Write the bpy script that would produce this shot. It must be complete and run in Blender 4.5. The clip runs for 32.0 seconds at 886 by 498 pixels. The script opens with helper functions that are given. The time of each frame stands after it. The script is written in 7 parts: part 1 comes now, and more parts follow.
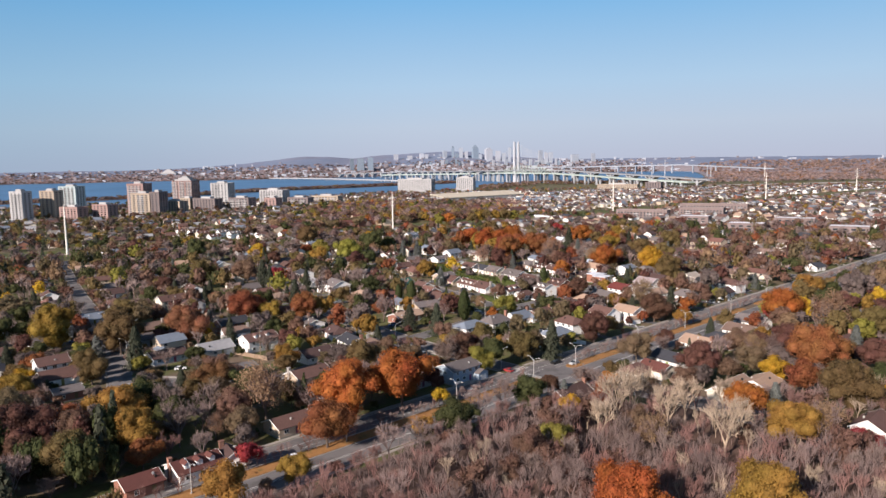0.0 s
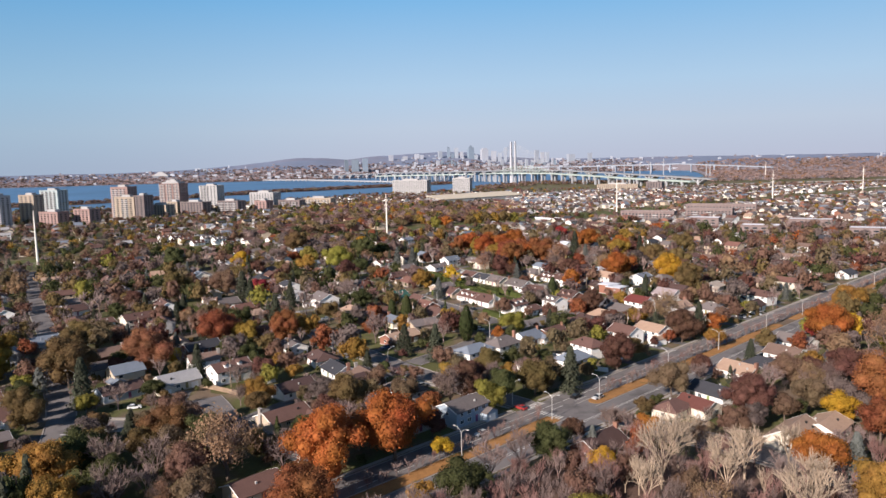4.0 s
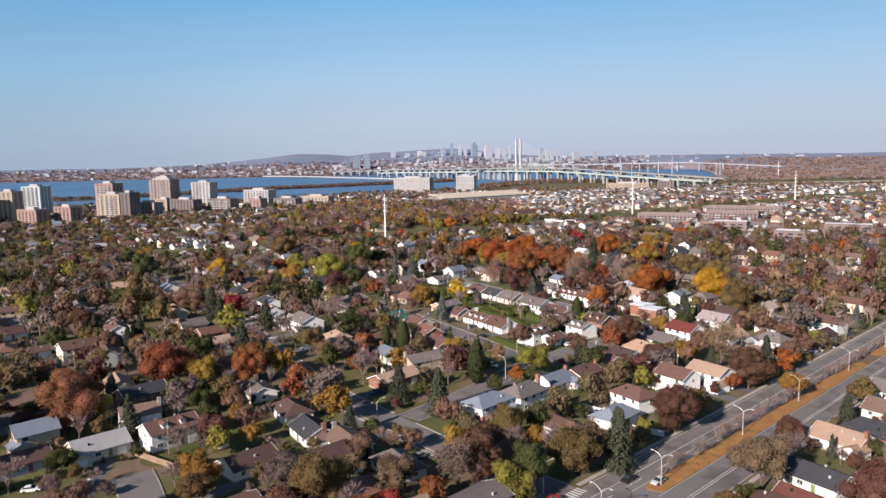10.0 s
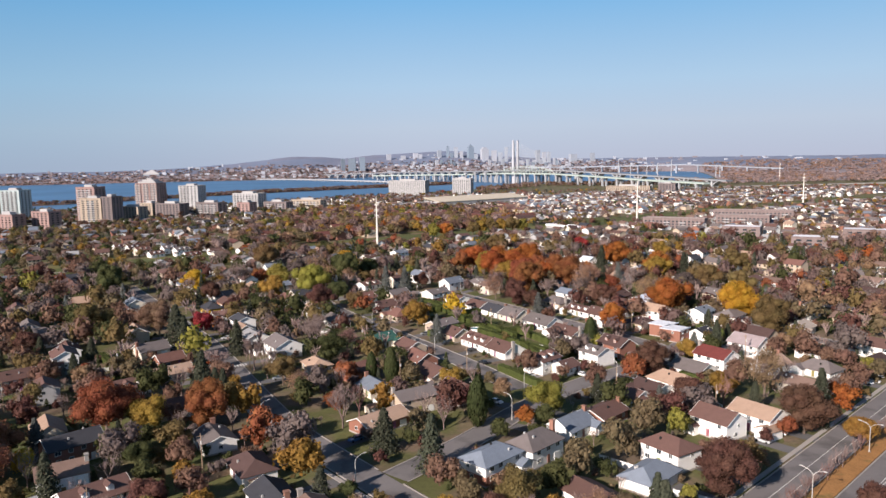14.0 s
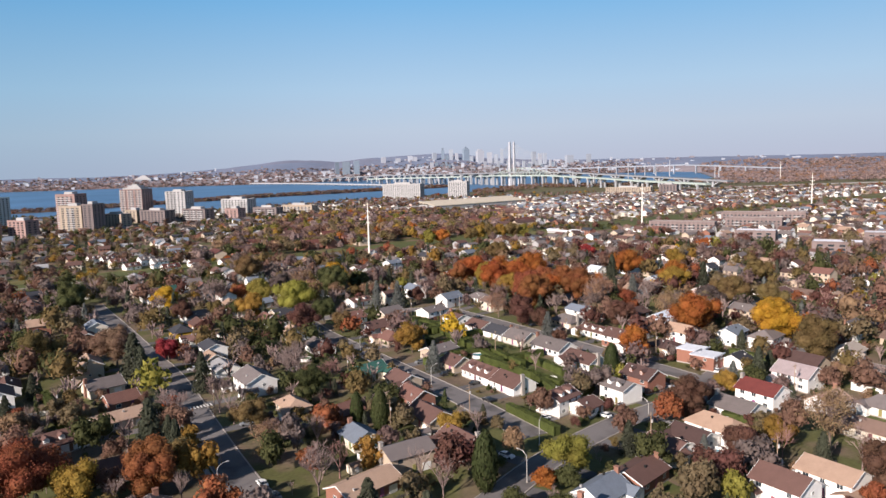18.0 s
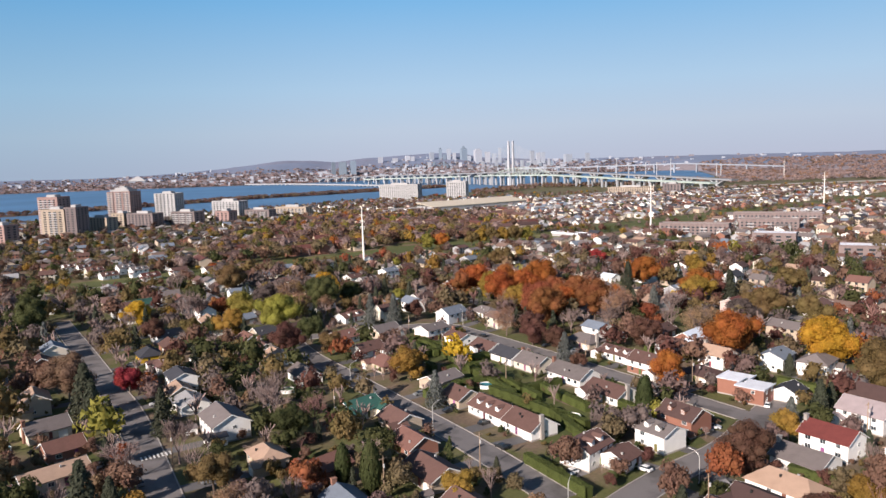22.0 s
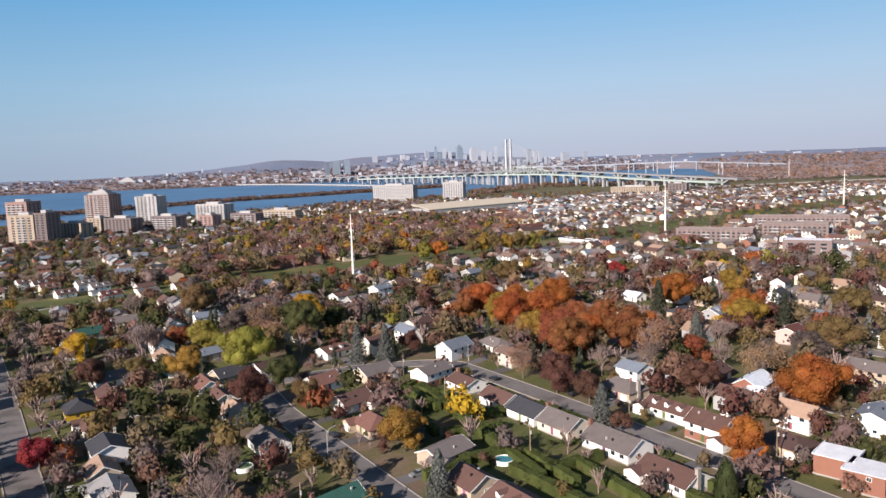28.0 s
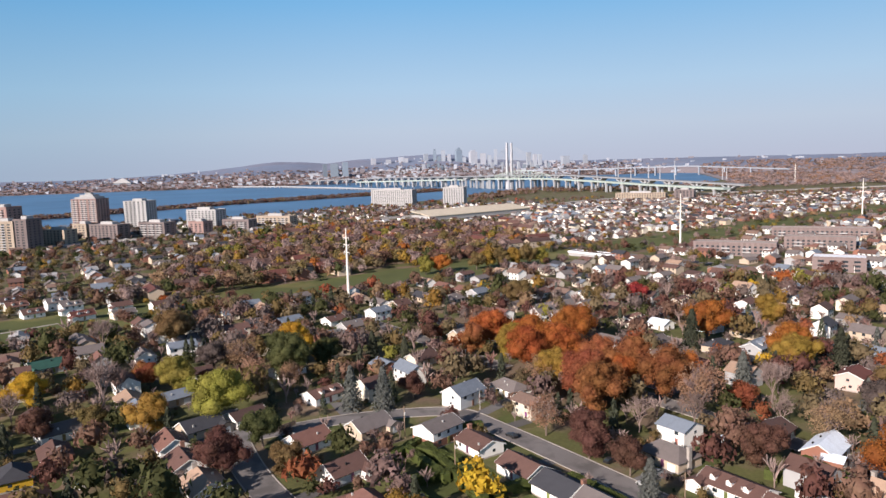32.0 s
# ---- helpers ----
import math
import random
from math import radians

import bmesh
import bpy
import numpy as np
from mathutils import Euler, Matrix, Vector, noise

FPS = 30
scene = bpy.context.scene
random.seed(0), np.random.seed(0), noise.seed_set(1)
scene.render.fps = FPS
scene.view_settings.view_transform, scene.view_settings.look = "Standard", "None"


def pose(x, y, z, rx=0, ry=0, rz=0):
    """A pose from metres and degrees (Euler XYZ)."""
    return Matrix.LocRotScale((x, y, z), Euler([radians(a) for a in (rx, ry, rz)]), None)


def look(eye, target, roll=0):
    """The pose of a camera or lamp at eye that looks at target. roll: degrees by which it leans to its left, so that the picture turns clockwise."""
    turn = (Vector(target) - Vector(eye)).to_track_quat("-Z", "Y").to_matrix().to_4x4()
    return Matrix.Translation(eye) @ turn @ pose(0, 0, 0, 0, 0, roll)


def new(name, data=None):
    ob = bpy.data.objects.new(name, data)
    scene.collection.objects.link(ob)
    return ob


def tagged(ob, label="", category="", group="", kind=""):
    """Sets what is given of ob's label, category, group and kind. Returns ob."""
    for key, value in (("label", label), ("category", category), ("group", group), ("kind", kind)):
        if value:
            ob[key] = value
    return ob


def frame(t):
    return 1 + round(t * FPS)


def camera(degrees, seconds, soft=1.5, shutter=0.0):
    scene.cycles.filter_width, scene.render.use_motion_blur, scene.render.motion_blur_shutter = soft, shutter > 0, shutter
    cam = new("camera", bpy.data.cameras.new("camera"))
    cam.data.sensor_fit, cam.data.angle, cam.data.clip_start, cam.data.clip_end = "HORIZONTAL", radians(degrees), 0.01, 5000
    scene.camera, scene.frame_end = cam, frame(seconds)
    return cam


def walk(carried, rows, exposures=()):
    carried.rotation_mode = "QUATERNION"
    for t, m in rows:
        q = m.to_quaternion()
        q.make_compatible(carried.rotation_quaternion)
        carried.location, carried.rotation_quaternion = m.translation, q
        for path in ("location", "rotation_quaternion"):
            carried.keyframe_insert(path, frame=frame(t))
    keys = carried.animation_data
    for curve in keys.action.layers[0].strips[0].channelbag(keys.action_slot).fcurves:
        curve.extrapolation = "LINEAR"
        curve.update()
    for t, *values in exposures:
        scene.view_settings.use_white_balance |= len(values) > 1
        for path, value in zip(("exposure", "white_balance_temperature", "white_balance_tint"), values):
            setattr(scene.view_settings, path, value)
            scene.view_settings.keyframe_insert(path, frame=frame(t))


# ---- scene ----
# ---- camera and walk ----
cam = camera(63, 32.0, soft=1.5)
walk(cam, [
    (0, look((0.63, 2.87, 79.62), (6.85, 995.44, -41.95), -1.013)),
    (1, look((0.56, 13.23, 79.80), (8.60, 1005.77, -41.94), -1.231)),
    (2, look((0.14, 24.08, 79.46), (10.84, 1016.67, -41.60), -1.353)),
    (3, look((-0.14, 34.63, 79.39), (11.48, 1027.22, -41.52), -1.336)),
    (6, look((-0.46, 66.79, 79.30), (12.48, 1059.31, -42.12), -1.562)),
    (7, look((-0.56, 77.54, 79.20), (12.33, 1069.95, -43.12), -1.638)),
    (8, look((-0.59, 88.07, 79.17), (10.94, 1080.41, -43.82), -1.433)),
    (9, look((-0.56, 98.70, 79.39), (9.60, 1090.90, -44.88), -1.156)),
    (10, look((-0.41, 108.96, 79.62), (8.34, 1101.07, -45.40), -1.028)),
    (11, look((-0.30, 119.29, 79.67), (8.25, 1111.27, -46.39), -0.792)),
    (12, look((-0.02, 129.39, 79.47), (9.69, 1121.50, -45.59), -0.842)),
    (13, look((0.28, 139.74, 79.17), (11.86, 1132.03, -44.20), -0.983)),
    (14, look((0.65, 150.57, 78.76), (14.59, 1143.07, -42.76), -1.091)),
    (15, look((0.83, 161.37, 78.64), (16.42, 1153.99, -41.62), -1.200)),
    (18, look((1.05, 191.68, 79.22), (20.67, 1184.44, -39.29), -1.608)),
    (19, look((0.83, 202.08, 79.32), (21.45, 1194.77, -39.60), -1.763)),
    (20, look((0.64, 212.12, 79.32), (22.87, 1204.82, -39.18), -1.847)),
    (21, look((0.46, 221.62, 79.60), (22.95, 1214.25, -39.42), -1.841)),
    (22, look((0.46, 231.33, 79.48), (23.17, 1223.95, -39.60), -1.879)),
    (23, look((0.73, 241.70, 79.29), (23.72, 1234.31, -39.80), -1.911)),
    (24, look((0.91, 251.77, 79.13), (24.54, 1244.35, -40.14), -1.902)),
    (25, look((1.00, 261.69, 79.42), (25.76, 1254.24, -39.93), -1.956)),
    (28, look((-0.10, 292.46, 81.62), (28.73, 1284.68, -39.48), -2.127)),
    (29, look((-0.24, 303.24, 82.64), (29.44, 1295.33, -39.30), -2.227)),
    (30, look((-1.05, 313.65, 84.08), (29.06, 1305.72, -38.00), -2.033)),
    (31, look((-1.60, 324.01, 85.35), (28.75, 1316.28, -35.03), -1.887)),
    (32, look((-2.09, 335.18, 86.38), (29.68, 1327.61, -32.25), -1.794)),
])

# ---- light ----
SUN_AZ, SUN_EL = radians(229), radians(25)
world = bpy.data.worlds.new("world")
scene.world = world
world.use_nodes = True
wn, wl = world.node_tree.nodes, world.node_tree.links.new
sky = wn.new("ShaderNodeTexSky")
sky.sky_type, sky.sun_disc = "NISHITA", False
sky.sun_elevation, sky.sun_rotation = SUN_EL, radians(90) - SUN_AZ
sky.altitude, sky.air_density, sky.dust_density, sky.ozone_density = 100, 1.0, 0.6, 2.5
gain = wn.new("ShaderNodeMix")
gain.data_type, gain.blend_type = "RGBA", "MULTIPLY"
gain.inputs[0].default_value, gain.inputs[7].default_value = 1.0, (0.08, 0.08, 0.08, 1)
wl(sky.outputs[0], gain.inputs[6])
# pale haze low over the land, clear blue above
way_ = wn.new("ShaderNodeTexCoord")
sep = wn.new("ShaderNodeSeparateXYZ")
wl(way_.outputs["Generated"], sep.inputs[0])
ramp = wn.new("ShaderNodeValToRGB")
el = ramp.color_ramp.elements
el[0].position, el[0].color = 0.0, (0.49, 0.53, 0.665, 1)
el[1].position, el[1].color = 0.42, (0.13, 0.33, 0.68, 1)
for z_, c_ in ((0.045, (0.51, 0.595, 0.73)), (0.10, (0.43, 0.605, 0.80)), (0.21, (0.21, 0.475, 0.79))):
    e_ = el.new(z_)
    e_.color = (*c_, 1)
wl(sep.outputs[2], ramp.inputs[0])
up = wn.new("ShaderNodeMapRange")
up.inputs[1].default_value, up.inputs[2].default_value = 0.3, 0.6
wl(sep.outputs[2], up.inputs[0])
blend = wn.new("ShaderNodeMix")
blend.data_type = "RGBA"
wl(up.outputs[0], blend.inputs[0])
wl(ramp.outputs[0], blend.inputs[6])
wl(gain.outputs[2], blend.inputs[7])
# the sky is deepest a quarter turn away from the sun
turn_ = wn.new("ShaderNodeMapRange")
turn_.interpolation_type = "SMOOTHSTEP"
turn_.inputs[1].default_value, turn_.inputs[2].default_value = -0.62, 0.02
wl(sep.outputs[0], turn_.inputs[0])
deep = wn.new("ShaderNodeMix")
deep.data_type = "RGBA"
deep.inputs[6].default_value, deep.inputs[7].default_value = (0.70, 0.82, 0.86, 1), (1, 1, 1, 1)
wl(turn_.outputs[0], deep.inputs[0])
full = wn.new("ShaderNodeMix")
full.data_type, full.blend_type = "RGBA", "MULTIPLY"
full.inputs[0].default_value = 1.0
wl(blend.outputs[2], full.inputs[6])
wl(deep.outputs[2], full.inputs[7])
wl(full.outputs[2], wn["Background"].inputs[0])
wn["Background"].inputs[1].default_value = 0.61
lamp = bpy.data.lights.new("sun", "SUN")
lamp.energy, lamp.angle, lamp.color = 5.0, radians(0.6), (1.0, 0.868, 0.785)
sun = new("sun", lamp)
sun.matrix_basis = look((0, 0, 0), (-math.cos(SUN_AZ) * math.cos(SUN_EL), -math.sin(SUN_AZ) * math.cos(SUN_EL), -math.sin(SUN_EL)))
scene.view_settings.exposure = 0.73

# ---- materials ----
MATS = {}


def mat(name, rgb, rough=0.85, metal=0.0, vary=0.0, hue=0.0, fine=6.0, fine_amt=0.25, coarse=0.35, coarse_amt=0.2, bump=0.0, island=0.0, translucent=0.0, spec=0.3, other=None, other_scale=0.05, other_at=0.5, placed=False):
    """A surface with grain and stains at two scales, varied from object to object and from piece to piece."""
    if name in MATS:
        return MATS[name]
    m = bpy.data.materials.new(name)
    m.use_nodes = True
    nt = m.node_tree
    N, K = nt.nodes, nt.links.new
    bsdf = N["Principled BSDF"]
    tc = N.new("ShaderNodeTexCoord")
    where_ = N.new("ShaderNodeNewGeometry").outputs["Position"] if placed else tc.outputs["Object"]
    base = N.new("ShaderNodeRGB")
    base.outputs[0].default_value = (*rgb, 1)
    col = base.outputs[0]
    if other:
        n0 = N.new("ShaderNodeTexNoise")
        n0.inputs["Scale"].default_value, n0.inputs["Detail"].default_value = other_scale, 5
        K(where_, n0.inputs["Vector"])
        r0 = N.new("ShaderNodeValToRGB")
        r0.color_ramp.elements[0].position, r0.color_ramp.elements[1].position = other_at - 0.07, other_at + 0.07
        K(n0.outputs[0], r0.inputs[0])
        mx = N.new("ShaderNodeMix")
        mx.data_type = "RGBA"
        K(r0.outputs[0], mx.inputs[0])
        K(col, mx.inputs[6])
        mx.inputs[7].default_value = (*other, 1)
        col = mx.outputs[2]
    val = N.new("ShaderNodeMath")
    val.operation, val.inputs[0].default_value, val.inputs[1].default_value = "ADD", 1.0, 0.0
    total = val.outputs[0]
    height = None
    for sc, amt in ((fine, fine_amt), (coarse, coarse_amt)):
        if amt:
            nz = N.new("ShaderNodeTexNoise")
            nz.inputs["Scale"].default_value, nz.inputs["Detail"].default_value = sc, 4
            K(where_, nz.inputs["Vector"])
            height = height or nz.outputs[0]
            ma = N.new("ShaderNodeMath")
            ma.operation, ma.inputs[1].default_value, = "MULTIPLY_ADD", amt * 2.4
            K(nz.outputs[0], ma.inputs[0])
            sub = N.new("ShaderNodeMath")
            sub.operation, sub.inputs[1].default_value = "SUBTRACT", amt * 1.2
            K(total, sub.inputs[0])
            K(sub.outputs[0], ma.inputs[2])
            total = ma.outputs[0]
    info = N.new("ShaderNodeObjectInfo")
    if vary:
        ma = N.new("ShaderNodeMath")
        ma.operation, ma.inputs[1].default_value = "MULTIPLY_ADD", vary * 2
        K(info.outputs["Random"], ma.inputs[0])
        sub = N.new("ShaderNodeMath")
        sub.operation, sub.inputs[1].default_value = "SUBTRACT", vary
        K(total, sub.inputs[0])
        K(sub.outputs[0], ma.inputs[2])
        total = ma.outputs[0]
    if island:
        geo = N.new("ShaderNodeNewGeometry")
        ma = N.new("ShaderNodeMath")
        ma.operation, ma.inputs[1].default_value = "MULTIPLY_ADD", island * 2
        K(geo.outputs["Random Per Island"], ma.inputs[0])
        sub = N.new("ShaderNodeMath")
        sub.operation, sub.inputs[1].default_value = "SUBTRACT", island
        K(total, sub.inputs[0])
        K(sub.outputs[0], ma.inputs[2])
        total = ma.outputs[0]
    hsv = N.new("ShaderNodeHueSaturation")
    K(col, hsv.inputs["Color"])
    K(total, hsv.inputs["Value"])
    if hue:
        mr = N.new("ShaderNodeMapRange")
        mr.inputs[3].default_value, mr.inputs[4].default_value = 0.5 - hue, 0.5 + hue
        wn2 = N.new("ShaderNodeTexWhiteNoise")
        wn2.noise_dimensions = "1D"
        K(info.outputs["Random"], wn2.inputs["W"])
        K(wn2.outputs[0], mr.inputs[0])
        drift = mr.outputs[0]
        if placed:
            # colour drifts from limb to limb and from tree to tree
            nh = N.new("ShaderNodeTexNoise")
            nh.inputs["Scale"].default_value, nh.inputs["Detail"].default_value = 0.16, 2
            K(where_, nh.inputs["Vector"])
            ad = N.new("ShaderNodeMath")
            ad.operation, ad.inputs[1].default_value = "MULTIPLY_ADD", 0.045
            K(nh.outputs[0], ad.inputs[0])
            K(mr.outputs[0], ad.inputs[2])
            sb = N.new("ShaderNodeMath")
            sb.operation, sb.inputs[1].default_value = "SUBTRACT", 0.0225
            K(ad.outputs[0], sb.inputs[0])
            drift = sb.outputs[0]
        K(drift, hsv.inputs["Hue"])
    K(hsv.outputs[0], bsdf.inputs["Base Color"])
    bsdf.inputs["Roughness"].default_value, bsdf.inputs["Metallic"].default_value = rough, metal
    bsdf.inputs["Specular IOR Level"].default_value = spec
    if bump and height:
        b = N.new("ShaderNodeBump")
        b.inputs["Strength"].default_value, b.inputs["Distance"].default_value = bump, 0.05
        K(height, b.inputs["Height"])
        K(b.outputs[0], bsdf.inputs["Normal"])
    if translucent:
        tr = N.new("ShaderNodeBsdfTranslucent")
        K(hsv.outputs[0], tr.inputs[0])
        ms = N.new("ShaderNodeMixShader")
        ms.inputs[0].default_value = translucent
        K(bsdf.outputs[0], ms.inputs[1])
        K(tr.outputs[0], ms.inputs[2])
        K(ms.outputs[0], N["Material Output"].inputs[0])
    MATS[name] = m
    return m


ROOFS = {"brown": (0.089, 0.049, 0.039), "darkbrown": (0.058, 0.034, 0.029), "tan": (0.255, 0.172, 0.120), "tanbrown": (0.136, 0.089, 0.068), "greybrown": (0.111, 0.093, 0.085), "lightgrey": (0.230, 0.221, 0.212), "bluegrey": (0.119, 0.136, 0.157), "dark": (0.034, 0.034, 0.038), "red": (0.119, 0.030, 0.025), "darkred": (0.128, 0.064, 0.049), "redbrown": (0.085, 0.032, 0.025), "green": (0.025, 0.072, 0.055), "pinkgrey": (0.221, 0.178, 0.170), "beige": (0.255, 0.212, 0.170), "whiteflat": (0.510, 0.510, 0.510), "whiteroof": (0.425, 0.459, 0.493)}
ROOF_WORDS = {"brown": "brown shingle", "darkbrown": "dark brown shingle", "tan": "light tan shingle", "tanbrown": "tan-brown shingle", "greybrown": "grey-brown shingle", "lightgrey": "light grey shingle", "bluegrey": "blue-grey shingle", "dark": "near-black shingle", "red": "red shingle", "darkred": "dark red shingle", "redbrown": "red-brown shingle", "green": "weathered green shingle", "pinkgrey": "pinkish grey shingle", "beige": "beige shingle", "whiteflat": "flat white gravel", "whiteroof": "pale metal"}
WALLS = {"white": (0.80, 0.785, 0.76), "cream": (0.62, 0.56, 0.465), "beige": (0.456, 0.370, 0.285), "brickred": (0.247, 0.114, 0.081), "brickwhite": (0.72, 0.70, 0.67), "grey": (0.342, 0.342, 0.351), "bluewall": (0.323, 0.389, 0.465), "yellow": (0.522, 0.323, 0.028), "pink": (0.522, 0.380, 0.342)}
WALL_WORDS = {"white": "white siding", "cream": "cream siding", "beige": "beige brick", "brickred": "red brick", "brickwhite": "white siding over red brick", "grey": "grey siding", "bluewall": "pale blue siding", "yellow": "pale yellow siding", "pink": "pale pink brick"}
# the pale rose and mauve tones have distance haze mixed into the colour
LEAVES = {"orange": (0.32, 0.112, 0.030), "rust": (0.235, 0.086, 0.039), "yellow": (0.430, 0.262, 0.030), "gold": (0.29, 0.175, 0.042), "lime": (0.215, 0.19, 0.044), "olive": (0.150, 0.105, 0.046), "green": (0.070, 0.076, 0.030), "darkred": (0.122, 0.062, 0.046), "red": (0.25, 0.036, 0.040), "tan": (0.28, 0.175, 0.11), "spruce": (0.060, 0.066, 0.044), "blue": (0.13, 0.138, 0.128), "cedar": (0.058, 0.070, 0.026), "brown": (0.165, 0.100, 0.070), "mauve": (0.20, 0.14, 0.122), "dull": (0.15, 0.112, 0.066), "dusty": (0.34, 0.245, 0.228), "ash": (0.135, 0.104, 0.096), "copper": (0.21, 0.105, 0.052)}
LEAF_WORDS = {"orange": "bright orange autumn leaves", "rust": "rust-red autumn leaves", "yellow": "bright yellow autumn leaves", "gold": "golden yellow autumn leaves", "lime": "yellow-green leaves", "olive": "olive-brown autumn leaves", "green": "dark green leaves", "darkred": "dark brownish red leaves", "red": "crimson leaves", "tan": "thinning tan leaves", "spruce": "dark green needles", "blue": "blue-grey needles", "cedar": "dense green foliage", "brown": "dull brown withered leaves", "mauve": "sparse reddish-brown leaves with haze greyed in", "dull": "dull olive-brown leaves", "dusty": "dusty rose-brown twigs and leaves", "ash": "ashen grey-brown twigs", "copper": "copper-brown autumn leaves"}
for k_, c_ in ROOFS.items():
    mat("roof_" + k_, (c_[0] * 1.34, c_[1] * 1.37, c_[2] * 1.46), 0.85, vary=0.14, fine=9, fine_amt=0.3, coarse=0.5, coarse_amt=0.18, bump=0.3)
for k_, c_ in WALLS.items():
    mat("wall_" + k_, c_, 0.8, vary=0.08, fine=5, fine_amt=0.1, coarse=0.4, coarse_amt=0.1, bump=0.1)
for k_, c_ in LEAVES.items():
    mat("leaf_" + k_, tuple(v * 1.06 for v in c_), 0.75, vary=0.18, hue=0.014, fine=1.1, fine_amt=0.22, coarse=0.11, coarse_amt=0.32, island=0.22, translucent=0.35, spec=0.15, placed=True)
M_TRUNK = mat("bark", (0.13, 0.10, 0.08), 0.95, vary=0.2, fine=4, bump=0.4)
M_TWIG = mat("twigs", (0.222, 0.162, 0.147), 0.95, vary=0.2, hue=0.01, fine=2)
M_TWIGL = mat("pale_twigs", (0.40, 0.31, 0.23), 0.95, vary=0.15, fine=2)
M_TWIGR = mat("reddish_twigs", (0.225, 0.125, 0.11), 0.95, vary=0.15, fine=2)
M_ASPHALT = mat("asphalt", (0.168, 0.155, 0.154), 0.9, fine=3, fine_amt=0.12, coarse=0.07, coarse_amt=0.25, bump=0.1, other=(0.112, 0.103, 0.102), other_scale=0.12, other_at=0.56)
M_DRIVE = mat("driveway_asphalt", (0.115, 0.11, 0.112), 0.9, vary=0.3, fine=3, fine_amt=0.15, coarse=0.2, coarse_amt=0.2)
M_CONC = mat("concrete", (0.33, 0.30, 0.275), 0.9, vary=0.05, fine=4, fine_amt=0.12, coarse=0.15, coarse_amt=0.2)
M_PAINT = mat("road_paint", (0.62, 0.61, 0.58), 0.8, fine=2, fine_amt=0.35, coarse=0.3, coarse_amt=0.2)
M_GRASS = mat("lawn", (0.096, 0.098, 0.034), 0.95, fine=0.9, fine_amt=0.3, coarse=0.06, coarse_amt=0.35, bump=0.5, other=(0.155, 0.112, 0.078), other_scale=0.045, other_at=0.53)
M_LAWN = mat("green_lawn", (0.070, 0.082, 0.025), 0.95, fine=0.9, fine_amt=0.2, coarse=0.08, coarse_amt=0.25, bump=0.4, other=(0.10, 0.088, 0.034), other_scale=0.06, other_at=0.58)
M_PARK = mat("park_grass", (0.082, 0.092, 0.027), 0.95, fine=0.7, fine_amt=0.22, coarse=0.03, coarse_amt=0.3, bump=0.5, other=(0.17, 0.15, 0.055), other_scale=0.02, other_at=0.6)
M_LEAFBED = mat("fallen_leaves", (0.31, 0.155, 0.055), 0.95, fine=3.0, fine_amt=0.4, coarse=0.25, coarse_amt=0.3, bump=0.6, other=(0.17, 0.12, 0.04), other_scale=0.2, other_at=0.62)
M_FOREST = mat("forest_floor", (0.115, 0.072, 0.056), 0.95, fine=1.5, fine_amt=0.4, coarse=0.1, coarse_amt=0.3, bump=0.6)
M_GLASS = mat("window_glass", (0.03, 0.04, 0.05), 0.08, vary=0.3, fine_amt=0, coarse_amt=0, spec=0.8)
M_FRAME = mat("white_frame", (0.75, 0.75, 0.73), 0.5, fine_amt=0.05, coarse_amt=0.05)
M_DOOR = mat("painted_door", (0.20, 0.10, 0.07), 0.5, vary=0.5, hue=0.2, fine_amt=0.08)
M_BRICK = mat("chimney_brick", (0.25, 0.13, 0.095), 0.9, vary=0.2, fine=8, fine_amt=0.35)
M_GALV = mat("galvanised_steel", (0.55, 0.54, 0.52), 0.45, 0.3, vary=0.05, fine_amt=0.06)
M_PYLON = mat("pylon_paint", (0.74, 0.70, 0.64), 0.6, fine=1, fine_amt=0.05, coarse=0.1, coarse_amt=0.06)
M_WATER = mat("river_water", (0.085, 0.175, 0.305), 0.5, fine=0.3, fine_amt=0.2, coarse=0.004, coarse_amt=0.3, bump=0.25, spec=0.12)
M_BLACK = mat("rubber", (0.02, 0.02, 0.02), 0.9, fine_amt=0, coarse_amt=0)
M_POOL = mat("pool_water", (0.05, 0.22, 0.30), 0.08, fine=2, fine_amt=0.1, spec=0.6)
M_FENCE = mat("fence_wood", (0.28, 0.2, 0.14), 0.9, vary=0.2, fine=5, fine_amt=0.2)
M_VINYL = mat("white_vinyl", (0.76, 0.75, 0.73), 0.6, fine_amt=0.05, coarse_amt=0.08)


# ---- mesh helpers ----
def mesh(name, verts, faces, material=None, smooth=False):
    me = bpy.data.meshes.new(name)
    me.from_pydata([tuple(map(float, v)) for v in verts], [], [tuple(map(int, f)) for f in faces])
    me.update()
    if smooth:
        me.polygons.foreach_set("use_smooth", [True] * len(me.polygons))
    if material:
        me.materials.append(material)
    return me


def put(name, me, parent=None, m=None, label="", material=None):
    """One mesh object under a thing or part; material, if given, is the object's own."""
    ob = new(name, me)
    ob.parent = parent
    if m is not None:
        ob.matrix_basis = m
    if material:
        ob.material_slots[0].link = "OBJECT"
        ob.material_slots[0].material = material
    if label:
        ob["label"] = label
    return ob


def box_vf(x0, x1, y0, y1, z0, z1):
    v = [(x0, y0, z0), (x1, y0, z0), (x1, y1, z0), (x0, y1, z0), (x0, y0, z1), (x1, y0, z1), (x1, y1, z1), (x0, y1, z1)]
    return v, [(0, 3, 2, 1), (4, 5, 6, 7), (0, 1, 5, 4), (1, 2, 6, 5), (2, 3, 7, 6), (3, 0, 4, 7)]


